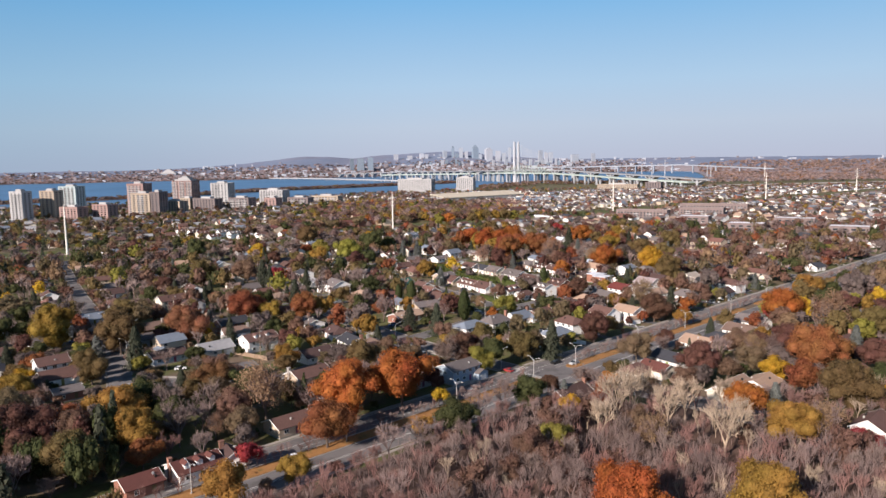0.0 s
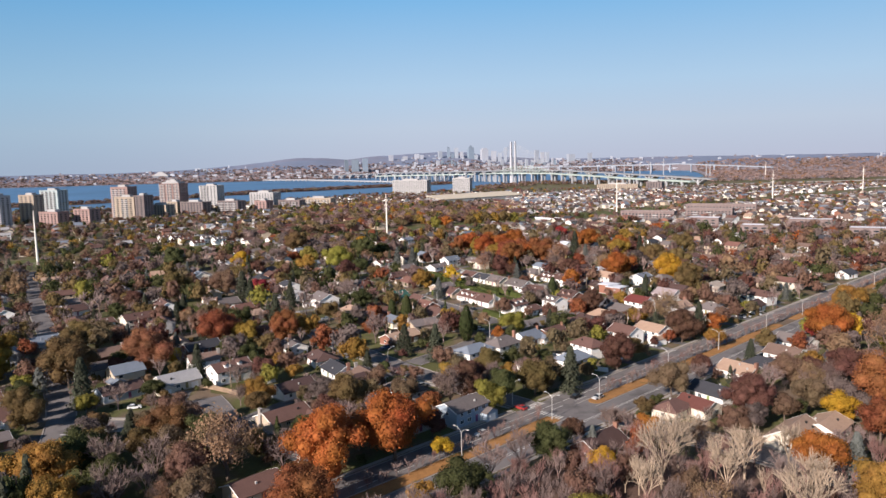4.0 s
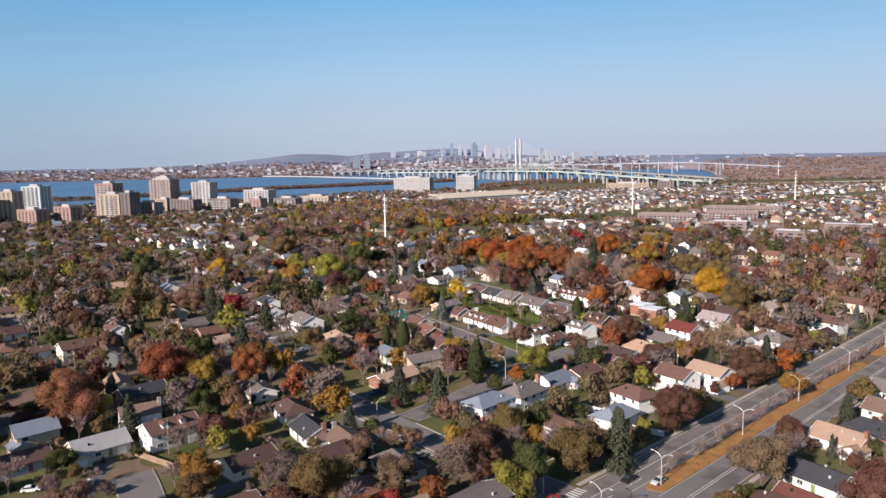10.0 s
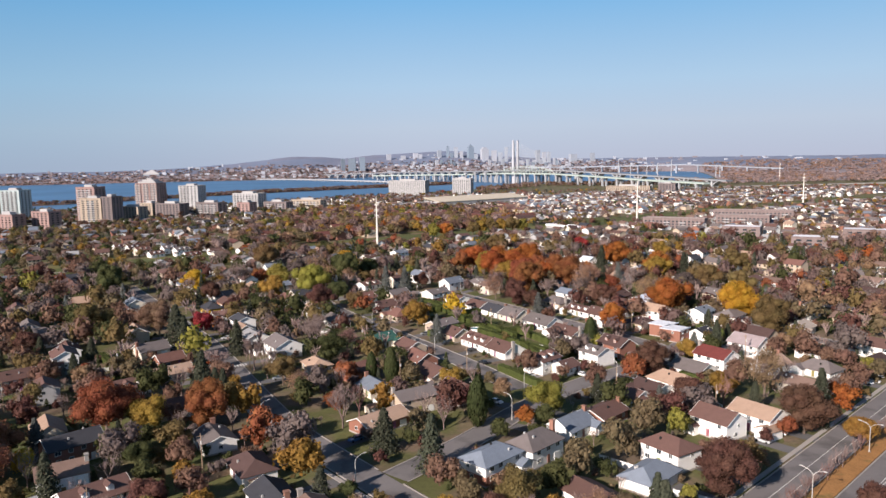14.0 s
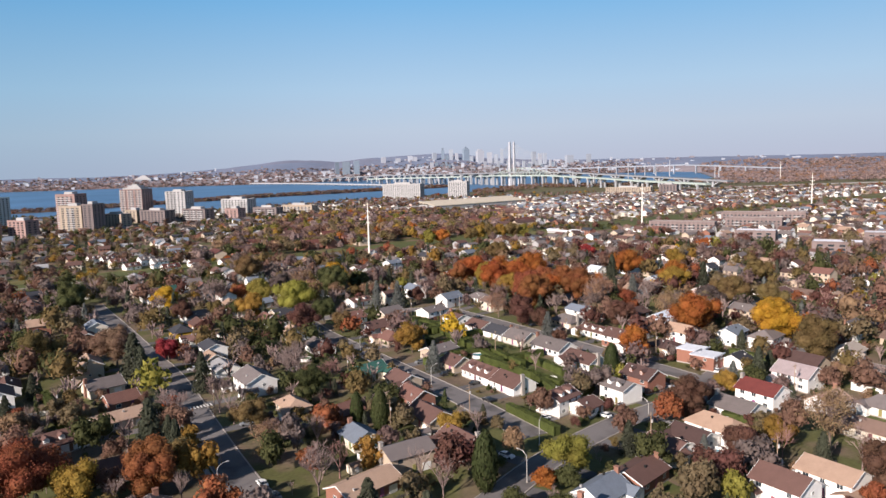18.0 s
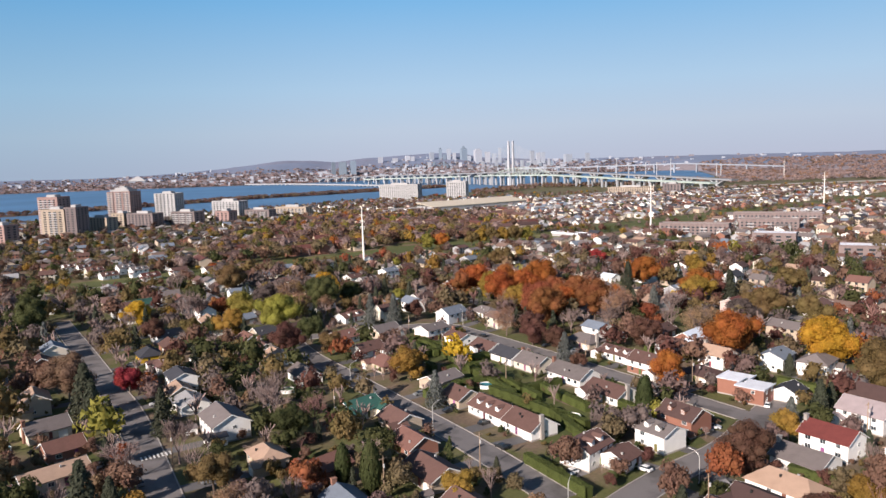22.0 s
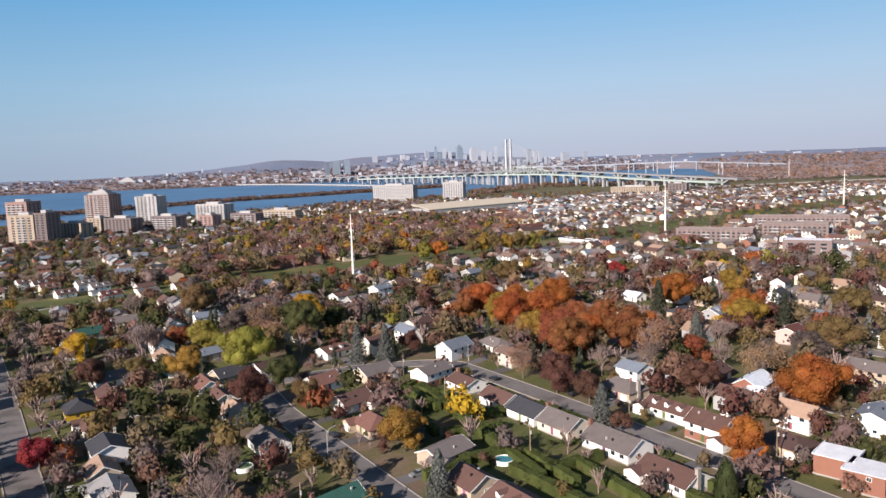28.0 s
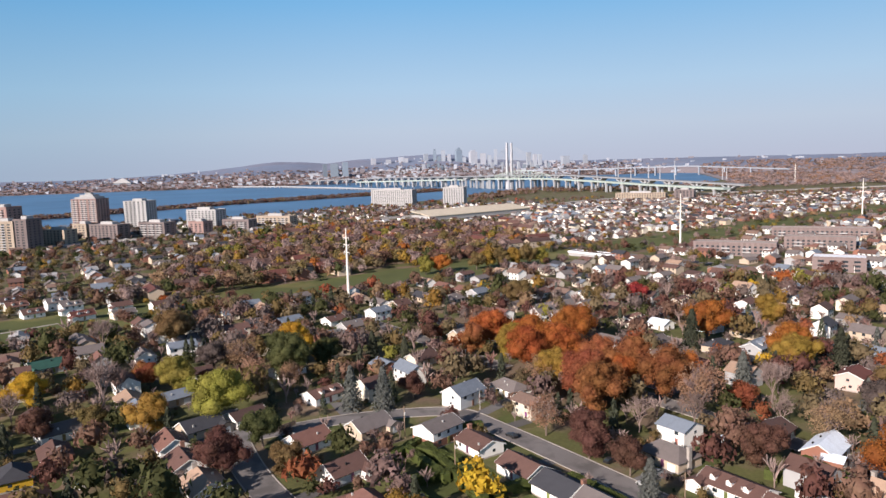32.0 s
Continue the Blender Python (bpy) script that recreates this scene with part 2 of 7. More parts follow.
def joined(*vfs):
    V, F = [], []
    for v, f in vfs:
        n = len(V)
        V += list(v)
        F += [tuple(i + n for i in q) for q in f]
    return V, F


def tube_vf(p, q, r0, r1, sides=6, caps=True):
    p, q = Vector(p), Vector(q)
    ax = (q - p).normalized()
    u = ax.orthogonal().normalized()
    w = ax.cross(u)
    v = []
    for c, r in ((p, r0), (q, r1)):
        for i in range(sides):
            a = 2 * math.pi * i / sides
            v.append(tuple(c + (u * math.cos(a) + w * math.sin(a)) * r))
    f = [(i, (i + 1) % sides, sides + (i + 1) % sides, sides + i) for i in range(sides)]
    if caps:
        f += [tuple(range(sides))[::-1], tuple(range(sides, 2 * sides))]
    return v, f


SHARED = {}


def shared_box(name, sx, sy, sz, material, bevel=0.0):
    """A box mesh by size, kept and shared: x and y centred, standing on z = 0."""
    key = (name, round(sx, 2), round(sy, 2), round(sz, 2), material.name)
    if key not in SHARED:
        v, f = box_vf(-sx / 2, sx / 2, -sy / 2, sy / 2, 0, sz)
        SHARED[key] = mesh(name, v, f, material)
    return SHARED[key]


def thing(name, x, y, z=0.0, rz=0.0, label="", category="", group="", kind=""):
    ob = new(name)
    ob.empty_display_size = 0.2
    ob.matrix_basis = pose(x, y, z, 0, 0, rz)
    return tagged(ob, label, category, group, kind)


R = random.Random(7)
BUSY = []      # circles taken by houses
TREED = []     # circles taken by trees
ROADS = []     # (points, half width)


def seg_dist(x, y, pts):
    best = 1e9
    for (ax, ay), (bx, by) in zip(pts, pts[1:]):
        dx, dy = bx - ax, by - ay
        k = max(0, min(1, ((x - ax) * dx + (y - ay) * dy) / (dx * dx + dy * dy + 1e-9)))
        best = min(best, math.hypot(x - ax - k * dx, y - ay - k * dy))
    return best


def road_gap(x, y):
    """Metres from the nearest kerb, negative on a road."""
    return min(seg_dist(x, y, p) - hw for p, hw in ROADS)


def free(x, y, r, circles):
    return all((x - a) ** 2 + (y - b) ** 2 > (r + c) ** 2 for a, b, c in circles)


EYES = ((0.0, 3.0), (0.0, 335.0))


def seen_side(x, y, ang):
    """Whether a wall that faces the heading ang (degrees) at x, y can ever be looked at from the flight line."""
    c, s = math.cos(radians(ang)), math.sin(radians(ang))
    return any((ex - x) * c + (ey - y) * s > 0 for ex, ey in EYES)

# ---- ground, roads, water ----
def sheet(name, pts, z, material, label="", category="ground"):
    ob = new(name, mesh(name, [(x, y, z) for x, y in pts], [tuple(range(len(pts)))], material))
    return tagged(ob, label, category, kind="structure")


def smooth_line(pts, step=6.0):
    """A polyline with its corners rounded (Catmull-Rom)."""
    out = []
    P = [Vector(p) for p in pts]
    P = [2 * P[0] - P[1]] + P + [2 * P[-1] - P[-2]]
    for a, b, c, d in zip(P, P[1:], P[2:], P[3:]):
        n = max(1, int((c - b).length / step))
        for i in range(n):
            t = i / n
            out.append(0.5 * (2 * b + (c - a) * t + (2 * a - 5 * b + 4 * c - d) * t * t + (3 * b - a - 3 * c + d) * t ** 3))
    out.append(P[-2])
    return [(p.x, p.y) for p in out]


def ribbon_vf(pts, lo, hi, z, thick=0.0):
    """A strip along pts, from lo to hi metres to the right of it."""
    V, F = [], []
    n = len(pts)
    for i, (x, y) in enumerate(pts):
        ax, ay = pts[max(0, i - 1)]
        bx, by = pts[min(n - 1, i + 1)]
        d = math.hypot(bx - ax, by - ay)
        nx, ny = (by - ay) / d, -(bx - ax) / d
        for o in (lo, hi):
            V.append((x + nx * o, y + ny * o, z))
        if thick:
            for o in (lo, hi):
                V.append((x + nx * o, y + ny * o, z - thick))
    k = 4 if thick else 2
    for i in range(n - 1):
        a, b = i * k, (i + 1) * k
        F.append((a, a + 1, b + 1, b))
        if thick:
            F += [(a, b, b + 2, a + 2), (a + 1, a + 3, b + 3, b + 1)]
    return V, F


ROAD_N = [0]
KERBS = []


def road(pts, width, label, walks=(True, True), name="road", step=6.0):
    pts = smooth_line(pts, step)
    ROADS.append((pts[:: max(1, len(pts) // 14)] + [pts[-1]], width / 2 + 1.0))
    ROAD_N[0] += 1
    z = 0.05 + 0.006 * ROAD_N[0]
    h = width / 2
    tagged(new(name, mesh(name, *ribbon_vf(pts, -h, h, z), M_ASPHALT)), label, "road", kind="structure")
    KERBS.append((len(ROADS) - 1, pts, h, walks))
    return pts


def make_kerbs():
    """Kerbs and pavements along every street, left out where another street joins."""
    for me_, pts, h, walks in KERBS:
        fine = smooth_line(pts, 2.5)
        runs = [(-h - 0.35, -h, "kerb", 0.2), (h, h + 0.35, "kerb", 0.2)]
        runs += [(-h - 2.3, -h - 1.0, "pavement", 0.13)] if walks[0] else []
        runs += [(h + 1.0, h + 2.3, "pavement", 0.13)] if walks[1] else []
        for lo, hi, name, z in runs:
            V, F = ribbon_vf(fine, lo, hi, z, 0.2)
            keep = []
            for i in range(len(fine)):
                x, y = (V[4 * i][0] + V[4 * i + 1][0]) / 2, (V[4 * i][1] + V[4 * i + 1][1]) / 2
                keep.append(all(n == me_ or seg_dist(x, y, p) > hw - 0.9 for n, (p, hw) in enumerate(ROADS) if n < N_STREETS))
            F = [f for f in F if keep[f[0] // 4] and keep[f[2] // 4]]
            if F:
                word = "pale concrete kerb along the asphalt street" if name == "kerb" else "narrow concrete pavement beside the street"
                tagged(new(name, mesh(name, V, F, M_CONC)), word, name, kind="structure")


def crosswalk(x, y, ang, n=8, length=3.0):
    """White bars across a street; ang is the way the bars run."""
    vf = [box_vf(-length / 2, length / 2, i * 1.1 - 0.25, i * 1.1 + 0.25, 0.0, 0.008) for i in range(-n // 2, n // 2 + 1)]
    ob = new("crosswalk", mesh("crosswalk", *joined(*vf), M_PAINT))
    ob.matrix_basis = pose(x, y, 0.21, 0, 0, ang)
    tagged(ob, "worn white crosswalk bars on asphalt", "crosswalk", kind="structure")


def paint_line(pts, off, w, z, dash=0.0):
    V, F = [], []
    if not dash:
        V, F = ribbon_vf(pts, off - w / 2, off + w / 2, z)
    else:
        fine = smooth_line(pts, dash / 2)
        for i in range(0, len(fine) - 2, 4):
            v, f = ribbon_vf(fine[i:i + 3], off - w / 2, off + w / 2, z)
            V, F = joined((V, F), (v, f))
    tagged(new("lane_marking", mesh("lane_marking", V, F, M_PAINT)), "worn white painted lane line on asphalt", "marking", kind="structure")


def along(p0, ang, d, side=0.0):
    """A point d metres along a heading from p0, and side metres to its right."""
    c, s = math.cos(radians(ang)), math.sin(radians(ang))
    return p0[0] + c * d + s * side, p0[1] + s * d - c * side


gn = 60
gx = np.linspace(-5200, 5200, gn)
gy = np.linspace(-400, 4990, gn)
gv = [(x, y, 0) for y in gy for x in gx]
gf = [(j * gn + i, j * gn + i + 1, (j + 1) * gn + i + 1, (j + 1) * gn + i) for j in range(gn - 1) for i in range(gn - 1)]
tagged(new("ground", mesh("ground", gv, gf, M_GRASS)), "patchy green and brown autumn lawns and soil", "ground", kind="structure")

# the boulevard: two carriageways with a leaf-strewn median
BLVD = (60.6, 299.3)
BA = 42.5
left_axis = [along(BLVD, BA, d, 4.9) for d in (-330, -180, -25, 60, 160, 300, 460)]
right_axis = [along(BLVD, BA, d, 20.6) for d in (-330, -180, -25, 60, 160, 300, 460)]
lp = road(left_axis, 9.4, "grey asphalt boulevard carriageway with white lane lines", (True, False), step=25)
rp = road(right_axis, 9.8, "grey asphalt boulevard carriageway with white lane lines", (False, True), step=25)
for pts_ in (lp, rp):
    paint_line(pts_, -0.18, 0.16, 0.12)
    paint_line(pts_, 2.6, 0.16, 0.12, 6.0) if pts_ is lp else paint_line(pts_, 0.5, 0.16, 0.12)
ROADS.append(([along(BLVD, BA, -330, 12.6), along(BLVD, BA, 460, 12.6)], 3.0))
for d0, d1 in ((-330, -47), (-24, 120), (140, 460)):
    strip = smooth_line([along(BLVD, BA, d, 12.6) for d in np.linspace(d0, d1, 6)], 8)
    body_ = [ribbon_vf(strip, -2.5, 2.5, 0.19, 0.2)]
    for (nx_, ny_), a0 in ((strip[0], BA + 90), (strip[-1], BA - 90)):
        ring_ = [(nx_ + 2.5 * math.cos(radians(a0 + i * 18)), ny_ + 2.5 * math.sin(radians(a0 + i * 18))) for i in range(11)]
        body_.append(([(a, b, z) for z in (0.19, 0.0) for a, b in ring_], [tuple(range(11))] + [(i, i + 11, i + 12, i + 1) for i in range(10)]))
    tagged(new("median", mesh("median", *joined(*body_), M_LEAFBED)), "grass median covered with fallen orange leaves", "median", kind="structure")

cross_ = [along(BLVD, BA, d, 12.6) for d in (-47, -24)]
tagged(new("road", mesh("road", *ribbon_vf(cross_, -3.4, 3.4, 0.07), M_ASPHALT)), "grey asphalt opening between the two medians", "road", kind="structure")
# streets of the neighbourhood
A_PTS = [(32, 268), (4, 298), (-13, 319), (-40, 355), (-58, 386), (-97, 460), (-122, 500), (-160, 560), (-200, 622)]
B_PTS = [(30, 392), (7.5, 434), (-32, 500), (-50, 530), (-62, 556), (-75, 590)]
C_PTS = [(-10, 324), (10, 347), (30, 374), (55, 399), (80, 418), (100, 440), (120, 462)]
F_PTS = [(-62, 562), (-32, 575), (-12, 579), (8, 578), (20, 563), (47, 521), (82, 463), (97, 438)]
E_PTS = [(-96, 205), (-108, 238), (-124, 276), (-155, 330), (-185, 385), (-225, 450), (-275, 535), (-320, 615)]
road(A_PTS, 9.0, "grey residential street with tree shadows across it", (True, False))
road(B_PTS, 9.0, "dark grey residential street lined with parked cars", (False, False))
road(C_PTS, 8.5, "grey residential cross street", (False, False))
road(F_PTS, 8.5, "dark grey residential street that bends between lawns", (False, False))
road(E_PTS, 8.5, "grey residential street in dappled shade", (False, False))
road([(-122, 268), (-98, 264), (-68, 266), (-55, 250)], 7.5, "short grey residential side street")
road([(36, 272), (60, 252), (85, 228), (110, 200), (150, 165)], 8.5, "grey side street off the boulevard")
for k_ in range(6):
    p0 = (-108 - 77 * (k_ + 1), 250 - 20 * k_)
    road([along(p0, 120, d) for d in (0, 130, 260, 380 - 25 * k_)], 8.5, "grey residential street between low houses", (False, False), step=40)
for x0, y0, L_ in ((150, 470, 190), (205, 520, 190), (262, 575, 180), (320, 630, 170), (60, 640, 130), (0, 680, 90)):
    road([along((x0, y0), 122, d) for d in (-60, 30, 110, L_)], 8.5, "grey residential street between low houses", (False, False), step=40)

road([(-63.7, 256.5), (-73.0, 275.7), (-80.0, 287.7)], 9.5, "short grey dead-end street with tree shadows", (False, False))
sheet("wood_floor", [along(BLVD, BA, d, s) for d, s in ((-190, 30), (-45, 30), (-45, 60), (-20, 75), (0, 150), (-190, 150))], 0.03, M_FOREST, "leaf litter on the floor of a leafless wood", "ground")
N_STREETS = len(ROADS)
make_kerbs()
crosswalk(30, 270, 135, 7)
crosswalk(66, 248, 135, 7)
crosswalk(-78, 428, 120, 7)
crosswalk(34, 262, 45, 7)
# open strip under the power line
G0, GA = (-338, 672), 34.0
belt = [along(G0, GA, d) for d in np.linspace(-420, 1350, 24)]
tagged(new("park_strip", mesh("park_strip", *ribbon_vf(belt, -34, 34, 0.02), M_PARK)), "long open strip of green and yellowing grass", "grass", kind="structure")
ROADS.append(([along(G0, GA, -420), along(G0, GA, 1350)], 31))
path_ = smooth_line([along(G0, GA, d, 10 * math.sin(d / 45.0)) for d in np.linspace(-300, 150, 16)], 10)
tagged(new("footpath", mesh("footpath", *ribbon_vf(path_, -1.3, 1.3, 0.06), M_CONC)), "winding grey footpath through the grass strip", "path", kind="structure")
# street and car park behind the strip on the right
road([along((225, 905), 124, d) for d in (-240, -60, 60, 170)], 11, "grey street crossing the open strip", step=40)
# highway along the river
HWY = [(-900, 870), (-620, 1080), (-368, 1263), (-155, 1420), (6, 1530), (200, 1660), (420, 1840), (700, 1930), (1100, 1980), (1800, 2050)]
hp = smooth_line(HWY, 40)
tagged(new("highway", mesh("highway", *ribbon_vf(hp, -14, 14, 1.6, 1.6), M_CONC)), "pale concrete highway on a low embankment", "road", kind="structure")
ROADS.append((HWY, 22))

# the river with its long wooded island
near_shore = [(-3000, 900), (-1300, 1180), (-720, 1500), (-475, 1590), (-300, 1670), (-203, 1775), (-98, 1890), (137, 2130), (318, 2420), (700, 2330), (1000, 2700), (1130, 3100), (1250, 3500), (1330, 3800)]
far_shore = [(1250, 3900), (900, 3930), (300, 3980), (-200, 3930), (-712, 3680), (-1333, 3640), (-1806, 3530), (-3600, 3300), (-5100, 3200), (-5100, 900)]
sheet("river", near_shore + far_shore, 0.25, M_WATER, "broad deep blue river with small ripples", "water")

# ---- houses ----
def roof_vf(L, W, rise, over=0.5, thick=0.22, hip=0.0):
    """A gable roof of two thick slabs, ridge along x; z = 0 at the wall head. hip: metres by which the ridge falls short at each end."""
    x, y = L / 2 + over, W / 2 + over
    d = -over * rise / (W / 2)
    t = thick
    V = [(-x, -y, d), (x, -y, d), (x - hip, 0, rise), (-x + hip, 0, rise), (x, y, d), (-x, y, d)]
    V += [(a, b, c + t) for a, b, c in V]
    F = [(6, 7, 8, 9), (9, 8, 10, 11), (0, 3, 2, 1), (3, 5, 4, 2), (0, 1, 7, 6), (4, 5, 11, 10)]
    if hip:
        F += [(7, 10, 8), (6, 9, 11), (1, 2, 4), (0, 5, 3), (1, 4, 10, 7), (5, 0, 6, 11)]
    else:
        F += [(1, 2, 8, 7), (2, 4, 10, 8), (0, 6, 9, 3), (3, 9, 11, 5)]
    return V, F


def walls_vf(L, W, h, rise, hip=0.0):
    x, y = L / 2, W / 2
    V = [(-x, -y, 0), (x, -y, 0), (x, y, 0), (-x, y, 0), (-x, -y, h), (x, -y, h), (x, y, h), (-x, y, h)]
    F = [(0, 1, 5, 4), (2, 3, 7, 6)]
    if hip:
        return V, F + [(1, 2, 6, 5), (3, 0, 4, 7), (4, 5, 6, 7)]
    V += [(-x, 0, h + rise), (x, 0, h + rise)]
    return V, F + [(1, 2, 6, 9, 5), (3, 0, 4, 8, 7), (4, 5, 9, 8), (6, 7, 8, 9)]


def window_mesh(w, h):
    key = ("win", w, h)
    if key not in SHARED:
        t = 0.09
        fr = joined(box_vf(-w / 2, -w / 2 + t, -0.05, 0.06, 0, h), box_vf(w / 2 - t, w / 2, -0.05, 0.06, 0, h), box_vf(-w / 2 + t, w / 2 - t, -0.05, 0.06, 0, t),
                    box_vf(-w / 2 + t, w / 2 - t, -0.05, 0.06, h - t, h), box_vf(-0.03, 0.03, -0.04, 0.05, t, h - t))
        SHARED[key] = mesh("window", *fr, M_FRAME), mesh("pane", *box_vf(-w / 2 + t, w / 2 - t, 0.0, 0.03, t, h - t), M_GLASS)
    return SHARED[key]


def add_window(parent, x, y, z, rz, w=1.3, h=1.2, pane=True):
    fr, gl = window_mesh(w, h)
    win = put("window", fr if pane else gl, parent, pose(x, y, z, 0, 0, rz))
    if pane:
        put("pane", gl, win)


HOUSE_ROOTS = []


def house(x, y, ang, L, W, storeys, roof, wall, flat=False, dormers=0, chimney=False, band=False, garage=None, fine=True):
    """A detached house, its ridge along the heading ang, its front towards the right of that heading."""
    rr = random.Random(int(x * 13 + y * 7))
    words = f"{'two-storey' if storeys == 2 else 'low'} house, {WALL_WORDS[wall]}, {ROOF_WORDS[roof]} roof"
    root = thing("house", x, y, 0, ang, words, "house", "houses of the neighbourhood")
    BUSY.append((x, y, 0.5 * max(L, W) + 0.5))
    HOUSE_ROOTS.append((x, y, ang, L, W))
    h = (2.8 if storeys == 1 else 4.9) + 0.3
    rise = 0.0 if flat else W / 2 * rr.choice((0.42, 0.5, 0.58))
    hip = W * 0.42 if (not dormers and not flat and rr.random() < 0.16) else 0.0
    wm = MATS["wall_" + wall]
    if flat:
        put("wall", mesh("wall", *box_vf(-L / 2, L / 2, -W / 2, W / 2, 0, h), wm), root)
        rv = joined(box_vf(-L / 2 - 0.3, L / 2 + 0.3, -W / 2 - 0.3, W / 2 + 0.3, h, h + 0.2), box_vf(-L / 2 - 0.3, L / 2 + 0.3, -W / 2 - 0.3, -W / 2, h + 0.2, h + 0.5), box_vf(-L / 2 - 0.3, L / 2 + 0.3, W / 2, W / 2 + 0.3, h + 0.2, h + 0.5))
        put("roof", mesh("roof", *rv, MATS["roof_" + roof]), root)
    else:
        put("wall", mesh("wall", *walls_vf(L, W, h, rise, hip), wm), root)
        put("roof", mesh("roof", *roof_vf(L, W, rise, hip=hip), MATS["roof_" + roof]), root, pose(0, 0, h))
        if not hip and fine:
            for s in (-1, 1):
                xx = s * (L / 2 + 0.5)
                d = -0.5 * rise / (W / 2)
                tr = [(xx, -W / 2 - 0.5, h + d - 0.05), (xx, 0, h + rise - 0.05), (xx, W / 2 + 0.5, h + d - 0.05)]
                V = [(a + o * 0.06, b, c + q) for o in (0, s) for q in (0, 0.3) for a, b, c in tr]
                F = [(0, 1, 4, 3), (1, 2, 5, 4), (6, 9, 10, 7), (7, 10, 11, 8), (3, 4, 10, 9), (4, 5, 11, 10), (0, 6, 7, 1), (1, 7, 8, 2)]
                put("bargeboard", mesh("bargeboard", V, F, M_FRAME), root)
    if fine:
        put("foundation", mesh("foundation", *box_vf(-L / 2 - 0.05, L / 2 + 0.05, -W / 2 - 0.05, W / 2 + 0.05, 0, 0.45), M_CONC), root)
    if band or wall == "brickwhite":
        put("brick_base", mesh("brick_base", *box_vf(-L / 2 - 0.09, L / 2 + 0.09, -W / 2 - 0.09, W / 2 + 0.09, 0.45, 2.6), MATS["wall_brickred"]), root, label="red brick lower storey")
    gap = 0.12 if band or wall == "brickwhite" else 0.03
    nwin = max(2, int(L / 3.4))
    for lv in range(storeys):
        z0 = 1.3 + 2.3 * lv
        for side in (-1, 1):
            if not seen_side(x, y, ang + 90 * side):
                continue
            for i in range(nwin):
                xw = (i - (nwin - 1) / 2) * L / nwin * 0.92
                if lv == 0 and i == nwin // 2 and side < 0:
                    dm = shared_box("door", 1.0, 0.12, 2.1, M_DOOR)
                    put("door", dm, root, pose(xw, side * (W / 2 + gap + 0.04), 0.46))
                    continue
                if lv == 0 and i == nwin - 1 and side < 0 and rr.random() < 0.55:
                    gm = shared_box("garage_door", 2.6, 0.1, 2.1, M_FRAME)
                    put("garage_door", gm, root, pose(xw - 0.2, side * (W / 2 + gap + 0.03), 0.12))
                    continue
                if rr.random() < (0.85 if fine else 0.5):
                    add_window(root, xw, side * (W / 2 + gap), z0, 0 if side < 0 else 180, rr.choice((1.2, 1.6, 1.6)), 1.25, fine and y < 480)
        for side in (-1, 1):
            if rr.random() < 0.75 and seen_side(x, y, ang + (0 if side > 0 else 180)):
                add_window(root, side * (L / 2 + gap), rr.uniform(-1.4, 1.4), z0, 90 * side, 1.2, 1.1, fine and y < 480)
    if dormers and not flat:
        slope = rise / (W / 2)
        for i in range(dormers):
            xd = (i - (dormers - 1) / 2) * L / (dormers + 0.6)
            yb, zb = -W * 0.36, h + rise - slope * W * 0.36
            dm = put("dormer", mesh("dormer", *walls_vf(2.6, 1.5, 1.3, 0.55), wm), root, pose(xd, yb + 1.1, zb, 0, 0, 90))
            put("dormer_roof", mesh("dormer_roof", *roof_vf(2.7, 1.5, 0.55, 0.22, 0.12), MATS["roof_" + roof]), dm, pose(0, 0, 1.3))
            put("window", window_mesh(0.9, 1.0)[0], dm, pose(-1.33, 0, 0.25, 0, 0, -90))
    cx = rr.choice((-1, 1)) * L * 0.5
    if chimney:
        v = joined(box_vf(-0.45, 0.45, -0.6, 0.6, 0, h + rise + 1.1), box_vf(-0.55, 0.55, -0.7, 0.7, h + rise + 1.1, h + rise + 1.3))
        put("chimney", mesh("chimney", *v, M_BRICK if rr.random() < 0.6 else M_CONC), root, pose(cx * 1.03, rr.uniform(0.5, 1.4) * rr.choice((-1, 1)), 0), "masonry chimney")
    for _ in range(rr.choice((1, 2, 2)) if fine else 0):
        if not flat:
            yy = rr.uniform(0.15, 0.35) * W * rr.choice((-1, 1))
            zz = h + rise - abs(yy) * rise / (W / 2)
            vm = shared_box("roof_vent", 0.45, 0.45, 0.75, M_GALV if rr.random() < 0.5 else M_BLACK)
            put("roof_vent", vm, root, pose(rr.uniform(-0.35, 0.35) * L, yy, zz + 0.02))
    if garage or (garage is None and rr.random() < (0.5 if fine else 0.2) and L > 10.5):
        s = rr.choice((-1, 1))
        gw = 5.0
        gr = put("side_wing", mesh("side_wing", *walls_vf(5.6, gw, 2.7, 1.1), wm), root, pose(s * (L / 2 - 0.6), -W / 2 + 0.6, 0, 0, 0, 90))
        put("wing_roof", mesh("wing_roof", *roof_vf(5.6, gw, 1.1, 0.35, 0.18), MATS["roof_" + roof]), gr, pose(0, 0, 2.7))
        put("garage_door", shared_box("garage_door", 2.6, 0.1, 2.1, M_FRAME), gr, pose(-2.86, 0, 0.1, 0, 0, -90))
    return root

